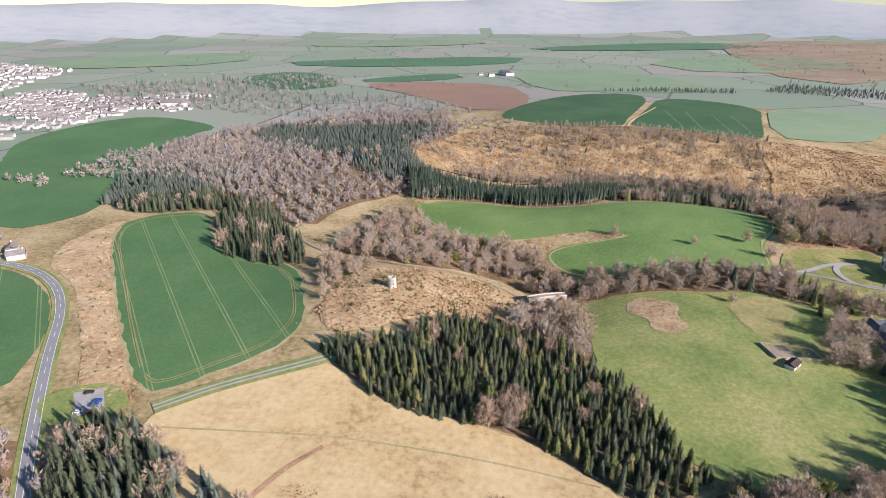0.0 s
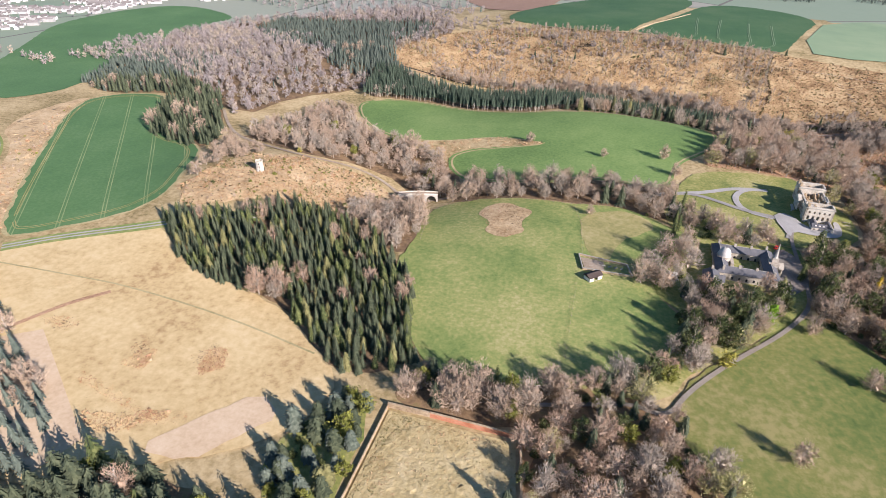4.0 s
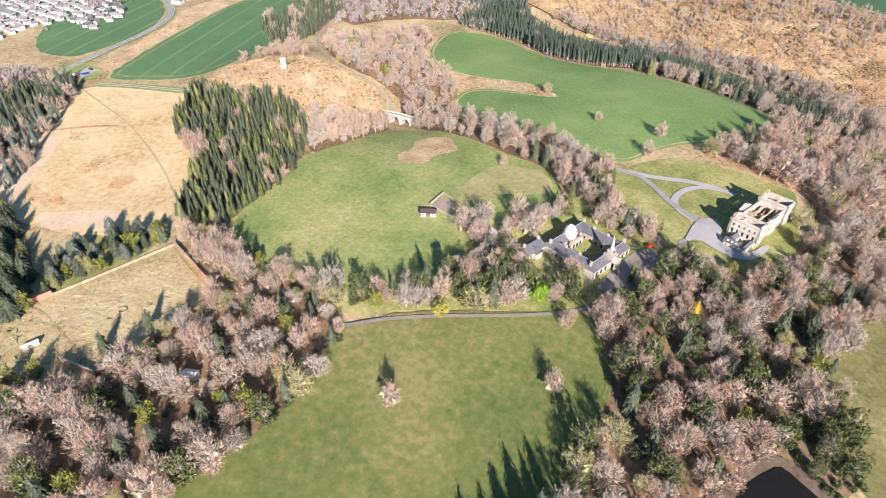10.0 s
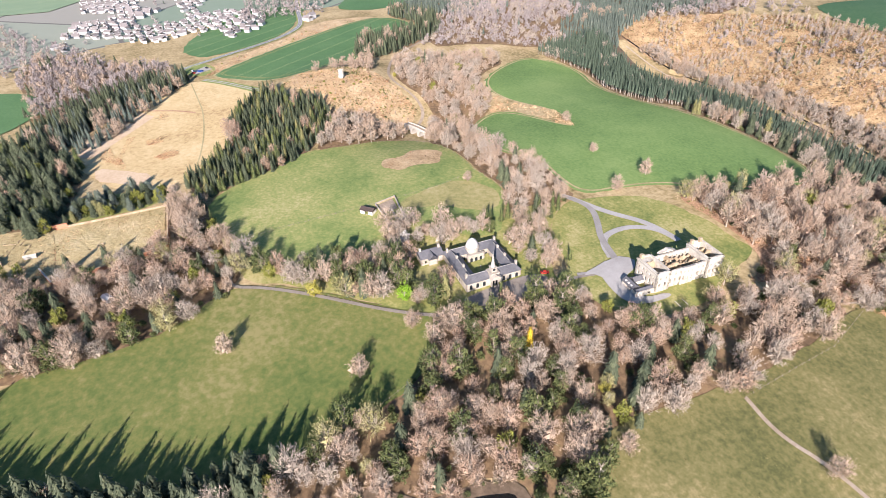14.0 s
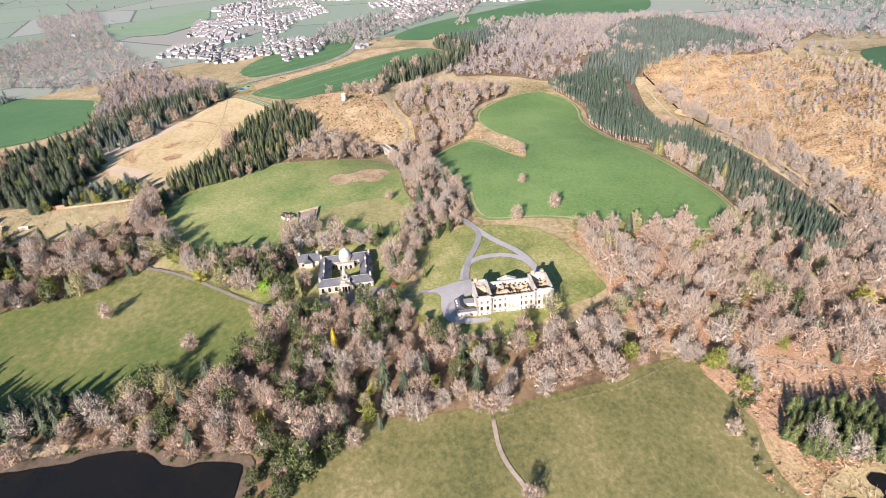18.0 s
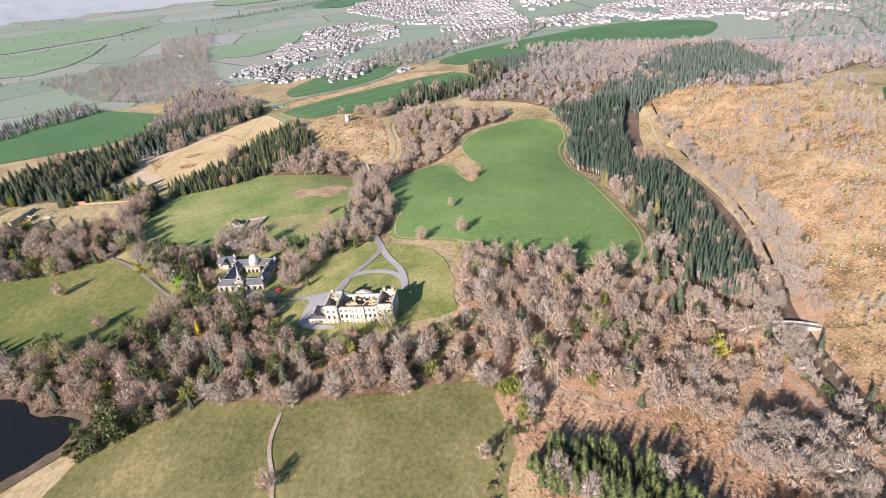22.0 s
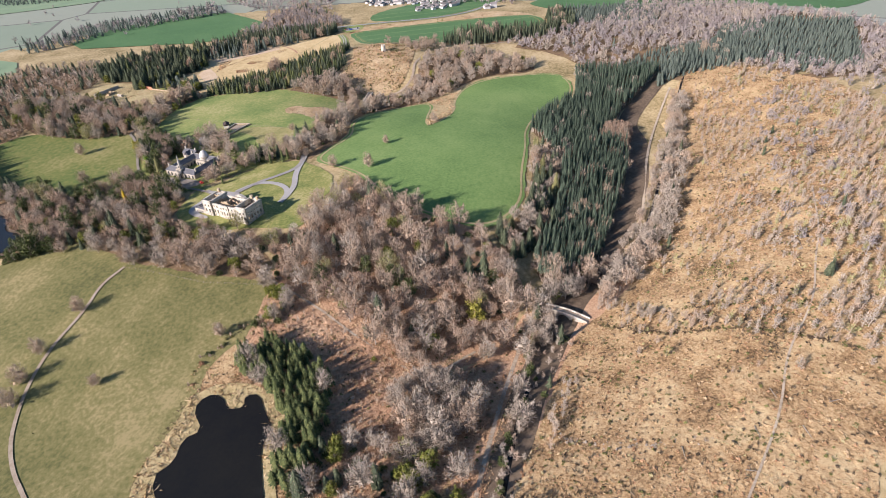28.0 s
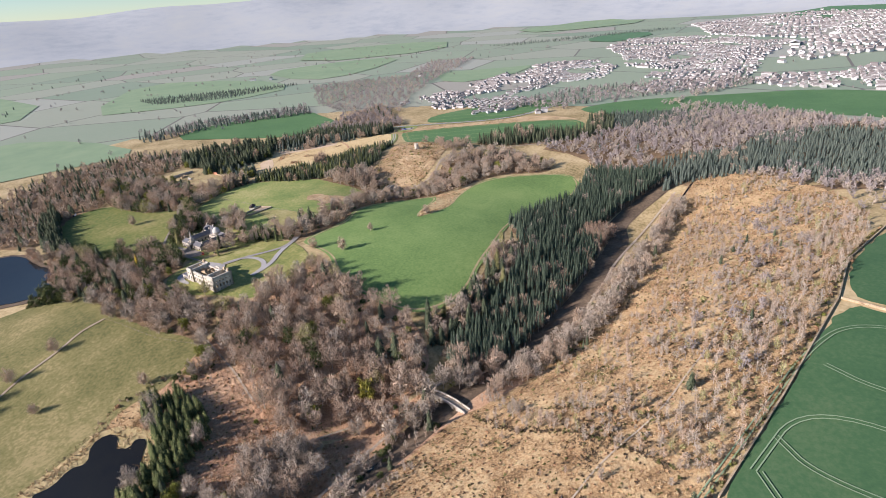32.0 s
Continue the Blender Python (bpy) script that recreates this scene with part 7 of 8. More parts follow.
    part("cottage_wall", merge(wall(-9, -3, 0.5, -3, -1.5, 3.6, 0.5, [(1.5, 0.9, 1, 1.3), (5.5, 0.9, 1, 1.3)]), wall(0.5, -3, 0.5, 3, -1.5, 3.6, 0.5), wall(0.5, 3, -9, 3, -1.5, 3.6, 0.5, [(2, 0.9, 1, 1.3), (6, 0.9, 1, 1.3)]), wall(-9, 3, -9, -3, -1.5, 3.6, 0.5)), M["stable_stone"], w2)
    part("slate_roof", gable_roof(-9, -3, 0.5, 3, 3.6, 6.0, "x", 0.3), M["slate"], w2)
    part("cross_roof", gable_roof(-6.2, -4.6, -2.4, 0.0, 3.6, 5.8, "y", 0.2), M["slate"], w2)
    part("porch_wall", box(-6.0, -4.4, -1.5, -2.6, -3.0, 3.5), M["stable_stone"], w2)
    for x in (-8.3, -0.3):
        part("chimney", box(x - 0.45, -0.4, 5.4, x + 0.45, 0.4, 7.3), M["stable_stone"], w2)


def hill_tower():
    t = thing("hill_tower", -31.0, 311.5, float(height(-31, 311.5)) - 0.4, 20, "cream round tapered tower with a broken top on the hill", "tower")
    part("shaft", lathe([(2.75, -1.0), (2.7, 0.6), (2.3, 6.4), (2.35, 6.5), (2.35, 7.6), (1.9, 7.6), (1.9, 6.6)], 20), M["stone"], t)
    part("string_course", lathe([(2.42, 6.0), (2.55, 6.05), (2.55, 6.35), (2.42, 6.4)], 20), M["coping"], t)
    for k, z in enumerate((1.0, 3.6, 5.6)):
        window(t, 0, -2.72 + 0.06 * z, z, 0.6, 1.0, "y-")
    part("doorway", box(2.45, -0.5, 0.2, 2.8, 0.5, 2.2), M["glass"], t)
    for k in range(5):
        a = k * 1.25
        part("merlon", box(2.1 * math.cos(a) - 0.35, 2.1 * math.sin(a) - 0.35, 7.5, 2.1 * math.cos(a) + 0.35, 2.1 * math.sin(a) + 0.35, 8.2), M["stone"], t)


def arch_bridge(name, x0, y0, x1, y1, deck, wide, arches, spring, label, mat, rise=1.0):
    """A stone bridge whose arches go right through; parapets and deck are its parts."""
    L_ = math.hypot(x1 - x0, y1 - y0)
    b = thing(name, x0, y0, deck, math.degrees(math.atan2(y1 - y0, x1 - x0)), label, "bridge")
    n = 60
    top = lambda s: rise * math.sin(math.pi * s / L_)
    holes = [(L_ * (k + 0.5) / arches + o, r) for k in range(arches) for o, r in ((0.0, spring),)]

    def under(s):
        for c, r in holes:
            if abs(s - c) < r:
                return math.sqrt(r * r - (s - c) ** 2) * 1.05 - r * 1.05 - 0.9 + top(c)
        return -9.5
    v, f = [], []
    for k in range(n + 1):
        s = L_ * k / n
        for y in (-wide / 2, wide / 2):
            v += [(s, y, under(s)), (s, y, top(s))]
        if k:
            a, c = 4 * (k - 1), 4 * k
            f += [(a, c, c + 1, a + 1), (c + 2, a + 2, a + 3, c + 3), (a + 1, c + 1, c + 3, a + 3), (c, a, a + 2, c + 2)]
    f += [(0, 1, 3, 2), (4 * n, 4 * n + 2, 4 * n + 3, 4 * n + 1)]
    part("arch_body", (v, f), mat, b)
    for y in (-wide / 2, wide / 2 - 0.4):
        pv, pf = [], []
        for k in range(25):
            s = L_ * k / 24
            pv += [(s, y - 0.06, top(s)), (s, y + 0.46, top(s)), (s, y + 0.46, top(s) + 0.8), (s, y - 0.06, top(s) + 0.8)]
            if k:
                a, c = 4 * (k - 1), 4 * k
                pf += [(a + i, c + i, c + (i + 1) % 4, a + (i + 1) % 4) for i in range(4)]
        pf += [(3, 2, 1, 0), (96, 97, 98, 99)]
        part("parapet", (pv, pf), M["stone"], b)
    dv, df = [], []
    for k in range(25):
        s = L_ * k / 24
        dv += [(s, -wide / 2 + 0.5, top(s) + 0.06), (s, wide / 2 - 0.5, top(s) + 0.06)]
        if k:
            df.append((2 * k - 2, 2 * k - 1, 2 * k + 1, 2 * k)[::-1])
    part("deck", (dv, df), M["earth"], b)
    if arches == 1:
        # dark discs on the faces paint the shade of round recesses
        for c in (L_ / 2 - spring - 1.3, L_ / 2 + spring + 1.3):
            for y in (-wide / 2 - 0.05, wide / 2 + 0.05):
                part("round_recess", lathe([(0.8, 0), (0.8, 0.06)], 16), M["shadow_floor"], b).matrix_local = pose(c, y + (0.03 if y < 0 else 0.03), top(c) - 1.6, 90)


def straight_wall(name, pts, high, thick, mat, cap, label, group=""):
    """A free-standing wall over the ground in one run, with a coping part."""
    for (x0, y0), (x1, y1) in zip(pts, pts[1:]):
        n = max(2, int(math.hypot(x1 - x0, y1 - y0) / 5))
        ob = thing(name, x0, y0, float(height(x0, y0)), 0, label, "wall", group)
        L_ = math.hypot(x1 - x0, y1 - y0)
        ox, oy = -(y1 - y0) / L_ * thick / 2, (x1 - x0) / L_ * thick / 2
        for nm, a, b, k_, mt in (("wall_body", -1.0, high, 1.0, mat), ("coping", high, high + 0.18, 1.35, cap)):
            v, f = [], []
            for k in range(n + 1):
                x, y = x0 + (x1 - x0) * k / n, y0 + (y1 - y0) * k / n
                g = float(height(x, y)) - float(height(x0, y0)) + 0.3
                v += [(x - x0 - ox * k_, y - y0 - oy * k_, g + a), (x - x0 + ox * k_, y - y0 + oy * k_, g + a), (x - x0 + ox * k_, y - y0 + oy * k_, g + b), (x - x0 - ox * k_, y - y0 - oy * k_, g + b)]
                if k:
                    p, q = 4 * (k - 1), 4 * k
                    f += [(p + i, q + i, q + (i + 1) % 4, p + (i + 1) % 4) for i in range(4)]
            f += [(3, 2, 1, 0), (4 * n, 4 * n + 1, 4 * n + 2, 4 * n + 3)]
            part(nm, (v, f), mt, ob)


def fence(pts, label, gap=5.0):
    """Posts and wire round a field."""
    x0, y0 = pts[0]
    ob = thing("field_fence", x0, y0, float(height(x0, y0)), 0, label, "fence")
    z0 = float(height(x0, y0))
    places = []
    for (a, b), (c, d) in zip(pts, pts[1:]):
        n = max(1, int(math.hypot(c - a, d - b) / gap))
        places += [(a + (c - a) * k / n, b + (d - b) * k / n) for k in range(n)]
    places.append(pts[-1])
    me = None
    for x, y in places:
        p = part("post", box(-0.07, -0.07, -0.5, 0.07, 0.07, 1.2), M["timber"], ob) if me is None else new("post", me)
        me = p.data
        p.parent = ob
        p.location = (x - x0, y - y0, float(height(x, y)) + 0.3 - z0)
    for h in (0.4, 0.75, 1.05):
        v = [(a - x0 + u, b - y0 + u, float(height(a, b)) + 0.3 - z0 + h + w) for a, b in places for u, w in ((-0.012, 0.0), (0.012, 0.0), (0.0, 0.02))]
        f = [(3 * k + j, 3 * k + (j + 1) % 3, 3 * k + 3 + (j + 1) % 3, 3 * k + 3 + j) for k in range(len(places) - 1) for j in range(3)]
        part("rail", (v, f), M["timber"], ob)


def car(x, y, turn, paint, label):
    c = thing("car", x, y, float(height(x, y)) + 0.72, turn, label, "car", "parked cars")
    prof = [(-2.1, 0.35), (-2.05, 0.85), (-1.3, 0.95), (-0.8, 1.42), (0.75, 1.45), (1.35, 0.95), (2.05, 0.8), (2.1, 0.35)]
    n = len(prof)
    v = [(a, -0.85 if z < 1 else -0.68, z) for a, z in prof] + [(a, 0.85 if z < 1 else 0.68, z) for a, z in prof]
    body = part("body", (v, [tuple(range(n)), tuple(range(2 * n - 1, n - 1, -1))] + [(k, k + n, (k + 1) % n + n, (k + 1) % n) for k in range(n)]), paint, c)
    part("windscreen", ([(0.82, -0.62, 1.43), (0.82, 0.62, 1.43), (1.34, 0.72, 1.0), (1.34, -0.72, 1.0)], [(0, 1, 2, 3)]), M["glass"], body)
    part("rear_window", ([(-0.86, -0.62, 1.41), (-0.86, 0.62, 1.41), (-1.3, 0.72, 1.0), (-1.3, -0.72, 1.0)], [(3, 2, 1, 0)]), M["glass"], body)
    for s in (-1, 1):
        part("side_window", ([(-0.7, s * 0.73, 1.36), (0.68, s * 0.73, 1.38), (1.05, s * 0.84, 1.0), (-1.0, s * 0.84, 1.0)], [(0, 1, 2, 3)]), M["glass"], body)
        for a in (-1.3, 1.3):
            w = part("wheel", lathe([(0.32, -0.1), (0.32, 0.1)], 14), M["dark_roof"], c)
            w.matrix_local = pose(a, s * 0.8, 0.32, 90)


mansion()
stable_block()
hill_tower()
arch_bridge("river_bridge", 340.6, 553.5, 346.8, 578.5, -23.6, 4.2, 1, 4.2, "pale stone single-arch bridge over the shaded river", M["stable_stone"], 1.3)
arch_bridge("old_bridge", 56, 331.5, 82, 337.0, -13.2, 4.5, 3, 3.2, "old grey stone bridge with three arches", M["coping"], 0.6)
straight_wall("garden_wall", ((95.4, 91), (101, 146)), 0.8, 0.35, M["rubble"], M["rubble"], "weathered stone garden wall with dull coping", "garden walls")
straight_wall("garden_wall", ((94.6, 83), (95.4, 91)), 2.4, 0.6, M["brick"], M["brick"], "red brick end of the garden wall", "garden walls")
straight_wall("garden_wall", ((101, 146), (118, 144.2)), 2.0, 0.6, M["rubble"], M["rubble"], "weathered stone garden wall with dull coping", "garden walls")
straight_wall("garden_wall", ((118, 144.2), (152.5, 140), (157.5, 84)), 2.2, 0.6, M["brick"], M["rubble"], "red brick garden wall with stone coping", "garden walls")
straight_wall("garden_wall", ((157.5, 84), (140, 78)), 2.4, 0.6, M["brick"], M["coping"], "broken red brick garden wall", "garden walls")
fence(((216, 178), (236, 199), (262, 220), (281, 239)), "post and wire fence along the estate drive", 4)
straight_wall("field_dyke", ((388, 697), (325, 714), (237, 735), (182, 742), (115, 766)), 0.8, 0.5, M["rubble"], M["rubble"], "dark dry stone dyke along the crop field", "crop dykes")
straight_wall("field_dyke", ((237, 736), (246, 757), (330, 900)), 0.8, 0.5, M["rubble"], M["rubble"], "low dry stone wall between crop fields", "crop dykes")
straight_wall("pen_wall", ((174, 267), (176, 253.5), (201, 252)), 1.3, 0.4, M["rubble"], M["coping"], "low stone wall of a sheepfold", "sheepfold walls")
straight_wall("pen_wall", ((201, 252), (199, 262), (188, 264), (174, 267)), 1.2, 0.4, M["rubble"], M["coping"], "low stone wall of a sheepfold", "sheepfold walls")
draped("pen_floor", ((175, 265), (177, 255), (187, 254), (187, 263)), M["earth"], 0.75, 5, 0, "bare earth inside the sheepfold", "pen")
fence(((86, 268), (82, 316), (100, 330), (131, 330), (170, 326), (203, 328)), "post and wire fence along the pasture")
fence(((168, 186), (171, 220), (174, 250), (176, 268), (176, 300), (172, 322)), "post and wire fence dividing the pasture")
fence(((284, 507), (273, 518), (245, 526), (214, 520), (174, 516), (137, 508), (78, 511)), "pale fence along the grazed pasture")
fence(((281, 241), (293, 232), (306, 214), (311, 193), (314, 172)), "post and wire fence beside the shaded wood edge", 4)
fence(((380, 316), (380, 371), (373, 403)), "post and wire fence along the meadow", 4)

sh = thing("field_shed", 181, 247, float(height(181, 247)) + 0.3, 38, "field shed with a dark roof and white walls", "shed")
part("shed_wall", merge(wall(-4, -2.4, 4, -2.4, -0.6, 2.4, 0.2, [(2.8, 0, 2.4, 2.1)]), wall(4, -2.4, 4, 2.4, -0.6, 2.4, 0.2), wall(4, 2.4, -4, 2.4, -0.6, 2.4, 0.2), wall(-4, 2.4, -4, -2.4, -0.6, 2.4, 0.2)), M["render"], sh)
part("shed_roof", gable_roof(-4, -2.4, 4, 2.4, 2.4, 3.7, "x", 0.35, 0.15), M["dark_roof"], sh)
for k in range(4):
    b = thing("trough", 187 + 3.0 * k, 259.5 - 0.5 * k, float(height(188, 259)) + 0.4, 20 * k, "grey feed trough inside the sheepfold", "trough", "troughs")
    part("trough_body", merge(box(-0.9, -0.35, 0, 0.9, -0.25, 0.5), box(-0.9, 0.25, 0, 0.9, 0.35, 0.5), box(-0.9, -0.25, 0, -0.8, 0.25, 0.5), box(0.8, -0.25, 0, 0.9, 0.25, 0.5), box(-0.8, -0.25, 0, 0.8, 0.25, 0.1)), M["coping"], b)
hut = thing("white_hut", 185, 108, float(height(185, 108)) + 0.3, 30, "small white-roofed hut among bare trees", "hut")
part("hut_wall", merge(wall(-2.6, -1.6, 2.6, -1.6, -0.6, 2.2, 0.15, [(2.0, 0, 0.9, 1.9)]), wall(2.6, -1.6, 2.6, 1.6, -0.6, 2.2, 0.15), wall(2.6, 1.6, -2.6, 1.6, -0.6, 2.2, 0.15), wall(-2.6, 1.6, -2.6, -1.6, -0.6, 2.2, 0.15)), M["render"], hut)
part("hut_roof", gable_roof(-2.6, -1.6, 2.6, 1.6, 2.2, 3.0, "x", 0.25, 0.1), M["render"], hut)
well = thing("garden_well", 129, 107, float(height(129, 107)) + 0.3, 0, "round dark stone well in dead grass", "well")
part("well_ring", lathe([(1.9, -0.5), (1.9, 0.7), (1.45, 0.7), (1.45, -0.2)], 18), M["rubble"], well)
part("well_water", lathe([(1.44, -0.1), (1.44, -0.05)], 18), M["water"], well)
gh = thing("glasshouse_ruin", 100, 50, float(height(110, 48)) + 0.3, -6, "long ruined glasshouse wall with pale piers", "greenhouse")
part("back_wall", box(0, 0, -0.8, 30, 0.5, 3.0), M["coping"], gh)
for k in range(10):
    part("pier", box(0.6 + 3.1 * k, -2.4, -0.6, 1.2 + 3.1 * k, 0, 1.6), M["stable_stone"], gh)
part("front_wall", box(0, -2.9, -0.6, 30, -2.5, 0.8), M["stable_stone"], gh)
cot = thing("ruined_cottage", 120, 56, float(height(120, 56)) + 0.3, 12, "roofless stone cottage ruin with broken walls", "ruin")
for k, (a, b, c, d) in enumerate(((-5, -3, 5, -3), (5, -3, 5, 3), (5, 3, -5, 3), (-5, 3, -5, -3), (0, -3, 0, 2))):
    part("broken_wall", ragged(a, b, c, d, 0.5, 0.6, 2.6, 200 + k), M["rubble"], cot)
for k, (x, y, l, a) in enumerate(((103, 68, 14, -20), (106, 64, 16, -20), (101, 61, 9, 65), (128, 66, 8, 70), (112, 71, 10, -18), (134, 62, 9, 62), (131, 53, 11, 12))):
    ed_ = thing("plot_edging", x, y, float(height(x, y)) + 0.3, a, "low stone edging of an old garden plot", "edging", "plot edgings")
    part("edging_stone", ragged(-l / 2, 0, l / 2, 0, 0.45, 0.15, 0.55, 500 + k), M["rubble"], ed_)
beam = thing("stone_lean_to", 122.5, 73, float(height(122, 73)) + 0.3, 82, "small pale roofed lean-to beside the garden", "outbuilding")
part("lean_to_wall", box(-3, -1, -0.5, 3, 1, 1.8), M["coping"], beam)
part("lean_to_roof", gable_roof(-3, -1, 3, 1, 1.8, 2.5, "x", 0.2, 0.1), M["stone"], beam)
M["blue_car"] = material("blue_car_paint", [(0.03, 0.09, 0.35), (0.04, 0.11, 0.4)], 1, 0.25)
M["dark_car"] = material("dark_car_paint", [(0.03, 0.03, 0.04), (0.05, 0.05, 0.06)], 1, 0.25)
M["red_car"] = material("red_car_paint", [(0.55, 0.04, 0.03), (0.62, 0.06, 0.04)], 1, 0.3)
M["white_car"] = material("white_car_paint", [(0.75, 0.75, 0.76), (0.8, 0.8, 0.8)], 1, 0.3)
car(-164.5, 217, 20, M["dark_car"], "dark grey car parked in the car park")
car(-157.5, 211, 25, M["blue_car"], "blue car parked in the car park")
car(-157.8, 208.6, 25, M["blue_car"], "bright blue car parked in the car park")
car(-162, 203.5, 20, M["white_car"], "white car parked at the car park edge")
car(-156, 203, 25, M["red_car"], "red car parked near the trees")
car(282, 297, 60, M["red_car"], "bright red vehicle parked by the stables")
car(254, 52, 60, M["white_car"], "white car in tree shade beside the park")
car(257, 54, 60, M["dark_car"], "dark car in tree shade beside the park")

# brash windrow and fallen trunks on the felled slope
rng = np.random.default_rng(77)
px, py = rng.uniform(0, 1, 110), rng.normal(size=110)
wood("brash_row", "dark windrow of brash across the felled slope", 430 + 4 * np.sin(px * 5) + py * 1.2, 572 + px * 78, ((3, SHRUB_LOW, M["bark"]), (1, SHRUB_LOW, M["dull_green"])), 77, 0.2, 0.2, 0.42)
for k in range(26):
    x, y = rng.uniform(250, 460), rng.uniform(600, 690)
    if y > 745 - 0.17 * x or y < 640 - 0.12 * (x - 150):
        continue
    lg = thing("fallen_trunk", x, y, float(height(x, y)) + 0.55, rng.uniform(0, 180), "pale fallen trunk on the felled slope", "log", "fallen trunks")
    v, f = rod((-rng.uniform(2, 5), 0, 0), (3, 0, 0.15), 0.22, 0.12, 6)
    part("trunk", (v, f), M["timber"], lg)

# ---- the town and farms ----
M["tile_roof"] = material("brown_tile_roof", [(0.16, 0.14, 0.13), (0.235, 0.21, 0.20), (0.33, 0.30, 0.29)], 0.02, 0.85, 0, 0.3, 0.6, "island")
M["town_wall"] = material("town_harling", [(0.36, 0.345, 0.335), (0.52, 0.505, 0.495), (0.70, 0.69, 0.685)], 0.02, 0.9, 0, 0.2, 0.6, "island")
HOUSES = []
for k, (w, d, h) in enumerate(((9, 7, 5.0), (15, 7.5, 5.2), (11, 8, 3.4))):
    HOUSES.append((box(-w / 2, -d / 2, -1.5, w / 2, d / 2, h), merge(gable_roof(-w / 2, -d / 2, w / 2, d / 2, h, h + 2.6, "x", 0.4, 0.2), ([(-w / 2, -d / 2, h), (-w / 2, d / 2, h), (-w / 2, 0, h + 2.3), (w / 2, -d / 2, h), (w / 2, d / 2, h), (w / 2, 0, h + 2.3)], [(0, 2, 1), (3, 4, 5)])), box(w / 2 - 1.4, -0.4, h + 1.6, w / 2 - 0.6, 0.4, h + 3.6)))
PLAIN = []
for w, d, h in ((9, 7, 4.6), (17, 7.5, 5.0), (11, 8, 3.4)):
    PLAIN.append((([(-w / 2, -d / 2, -1), (w / 2, -d / 2, -1), (w / 2, d / 2, -1), (-w / 2, d / 2, -1), (-w / 2, -d / 2, h), (w / 2, -d / 2, h), (w / 2, d / 2, h), (-w / 2, d / 2, h), (-w / 2, 0, h + 2.4), (w / 2, 0, h + 2.4)],
                   [(0, 1, 5, 4), (2, 3, 7, 6), (1, 2, 6, 9, 5), (3, 0, 4, 8, 7)]),
                  ([(-w / 2 - 0.3, -d / 2 - 0.4, h - 0.25), (w / 2 + 0.3, -d / 2 - 0.4, h - 0.25), (w / 2 + 0.3, 0, h + 2.5), (-w / 2 - 0.3, 0, h + 2.5), (w / 2 + 0.3, d / 2 + 0.4, h - 0.25), (-w / 2 - 0.3, d / 2 + 0.4, h - 0.25)], [(0, 1, 2, 3), (3, 2, 4, 5)])))
TOWN = (
    ((-270, 120), (-266, 200), (-269, 259), (-302, 313), (-409, 331), (-440, 250), (-620, 300), (-674, 360), (-852, 350), (-1000, 250), (-948, 143), (-704, 106), (-485, 105), (-346, 80)),
    ((-566, 432), (-798, 452), (-874, 365), (-1100, 300), (-1330, 191), (-1612, 197), (-1650, 420), (-1400, 700), (-1000, 640), (-720, 640), (-571, 601), (-500, 480)),
    ((-870, 660), (-1200, 700), (-1450, 740), (-1700, 450), (-2300, 300), (-2900, 800), (-2200, 1500), (-1300, 1050)),
    ((-1200, 1050), (-1900, 1300), (-1700, 2000), (-1000, 1600), (-900, 1150)),
    ((-867, 1141), (-807, 1222), (-424, 985), (-490, 940), (-600, 901), (-700, 760), (-860, 840)),
    ((-735, 646), (-721, 878), (-636, 1066), (-518, 1181), (-432, 1128), (-484, 1031), (-524, 935), (-556, 828), (-574, 695), (-606, 649)))
rng = np.random.default_rng(9)
first, built = {}, 0
rest_v, rest_f, rest_i, n = [], [], [], 0
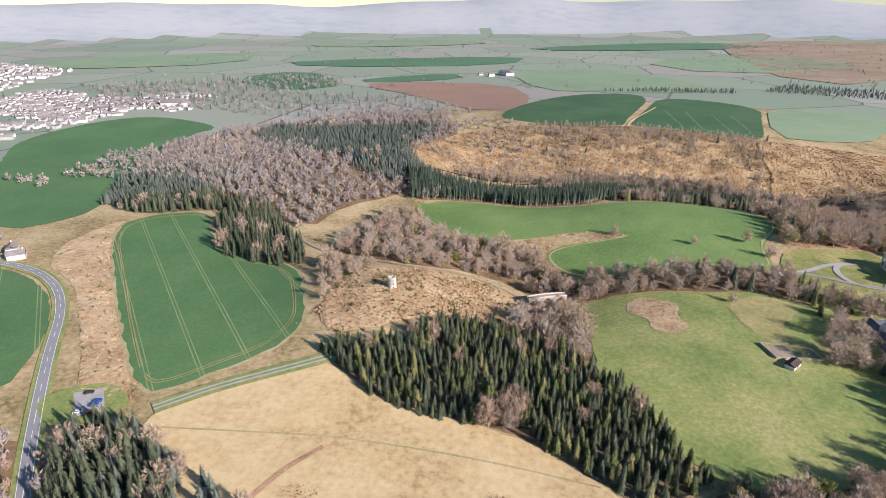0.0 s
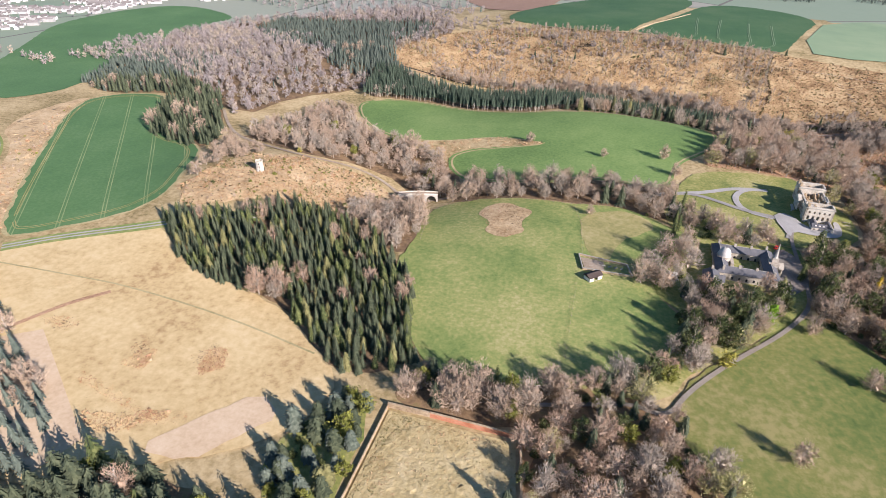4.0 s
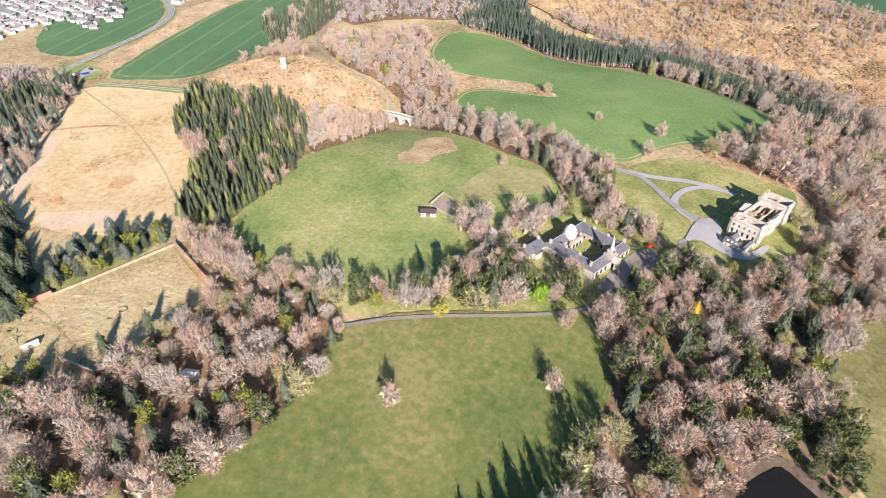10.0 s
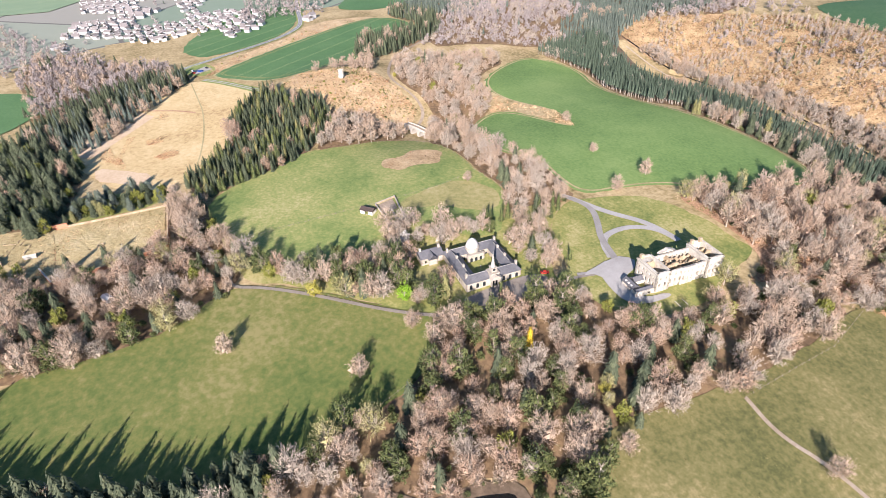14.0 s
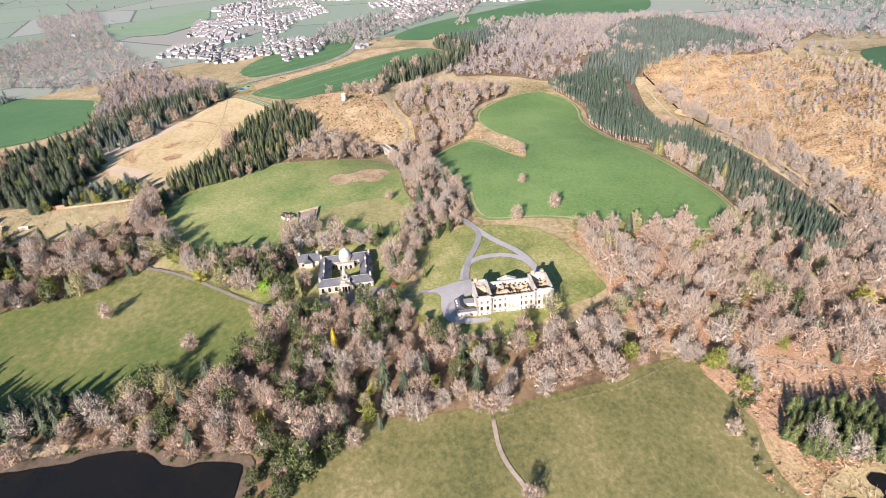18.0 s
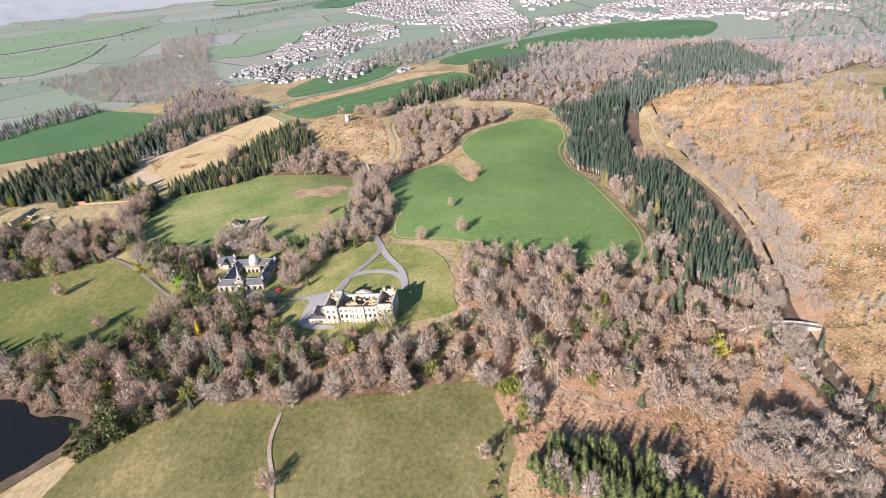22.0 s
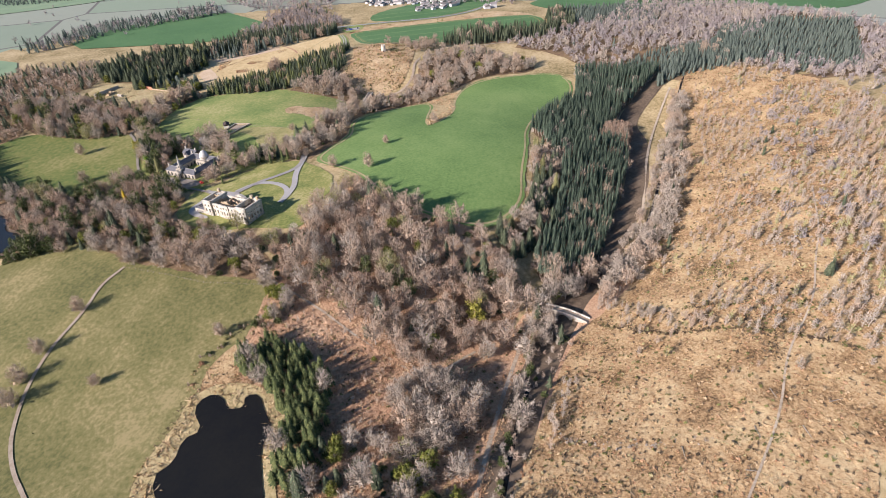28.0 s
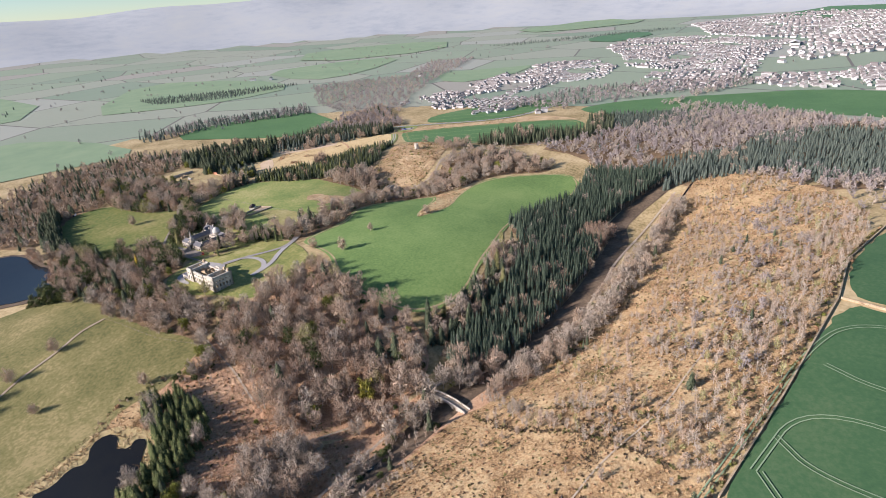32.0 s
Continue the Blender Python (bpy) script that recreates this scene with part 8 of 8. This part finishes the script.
for zone, (outline, gap) in enumerate(zip(TOWN, (11.5, 12.5, 19, 22, 13, 15))):
    px, py = spots(outline, gap, 31 + zone, (), 0.22)
    order = np.argsort(np.hypot(px - 300, py - 300))
    for q in order:
        x, y = px[q], py[q]
        if noise.noise((x * 0.012, y * 0.012, 5.0)) < -0.22:
            continue
        k = int(rng.integers(3)) if rng.random() < 0.9 else 1
        turn = 40 + 50 * noise.noise((x * 0.004, y * 0.004, 1.0)) * 2 + (90 if rng.random() < 0.35 else 0)
        s = rng.uniform(0.85, 1.2) * (0.62, 0.68, 0.95, 1.05, 0.7, 0.75)[zone]
        if built < 280 and zone in (0, 4):
            m = pose(x, y, float(height(x, y)), 0, 0, turn) @ Matrix.Diagonal((s, s, s, 1))
            if k in first:
                copy_thing(first[k][0], m @ Matrix.Diagonal((1 / first[k][1],) * 3 + (1,)))
            else:
                h = thing("town_house", x, y, float(height(x, y)), turn, "pale harled town house with a tiled pitched roof", "house", "town houses")
                h.scale = (s, s, s)
                wl = part("house_wall", HOUSES[k][0], M["town_wall"], h)
                rf = part("house_roof", HOUSES[k][1], M["tile_roof"], h)
                part("chimney", HOUSES[k][2], M["town_wall"], rf)
                first[k] = (h, s)
            built += 1
            continue
        c, sn, z = math.cos(radians(turn)) * s, math.sin(radians(turn)) * s, float(height(x, y))
        for (v, f), mi in zip(PLAIN[k], (0, 1)):
            rest_v += [(x + a * c - b * sn, y + a * sn + b * c, z + e * s) for a, b, e in v]
            rest_f += [tuple(i + n for i in g) for g in f]
            rest_i += [mi] * len(f)
            n += len(v)
tagged(mesh_object("distant_houses", rest_v, rest_f, [M["town_wall"], M["tile_roof"]], rest_i), "pale houses and tiled roofs of the distant town", "houses", kind="stuff")
px, py = np.concatenate([np.array(spots(o, 54, 90 + k, (), 0.45)) for k, o in enumerate(TOWN)], 1)
wood("town_trees", "bare trees among the town houses", px, py, ((4, B_FAR, M["twig_far"]), (1, C_LOW, M["far_spruce"])), 90, lo=0.45, hi=0.85)
for x, y, turn, k, words_ in ((-300, 366, 30, 2, "white roadside lodge with a tiled roof"), (-308, 374, 120, 0, "small white roadside cottage beside the lodge"), (120, 1470, 20, 1, "white farm house on the far plain"), (160, 1500, 110, 1, "long pale farm shed on the far plain"), (95, 1500, 20, 2, "farm building on the far plain"),
                              (-640, -560, 40, 1, "white farm house below the hills"), (-610, -600, 130, 1, "farm shed below the hills"), (-700, -100, 20, 1, "farm house beside the wood"), (-470, 1020, 10, 1, "long white shed below the town"), (-1280, 700, 0, 1, "long white factory shed in the town"), (-1500, 800, 20, 1, "long white factory shed in the town")):
    f = thing("farm_house", x, y, float(height(x, y)) + 0.5, turn, words_, "house")
    if "factory" in words_ or "long" in words_:
        f.scale = (3, 3, 1.5)
    rf = part("house_roof", HOUSES[k][1], M["tile_roof"] if "factory" not in words_ else M["render"], f)
    part("house_wall", HOUSES[k][0], M["town_wall"], f)
    part("chimney", HOUSES[k][2], M["town_wall"], rf)
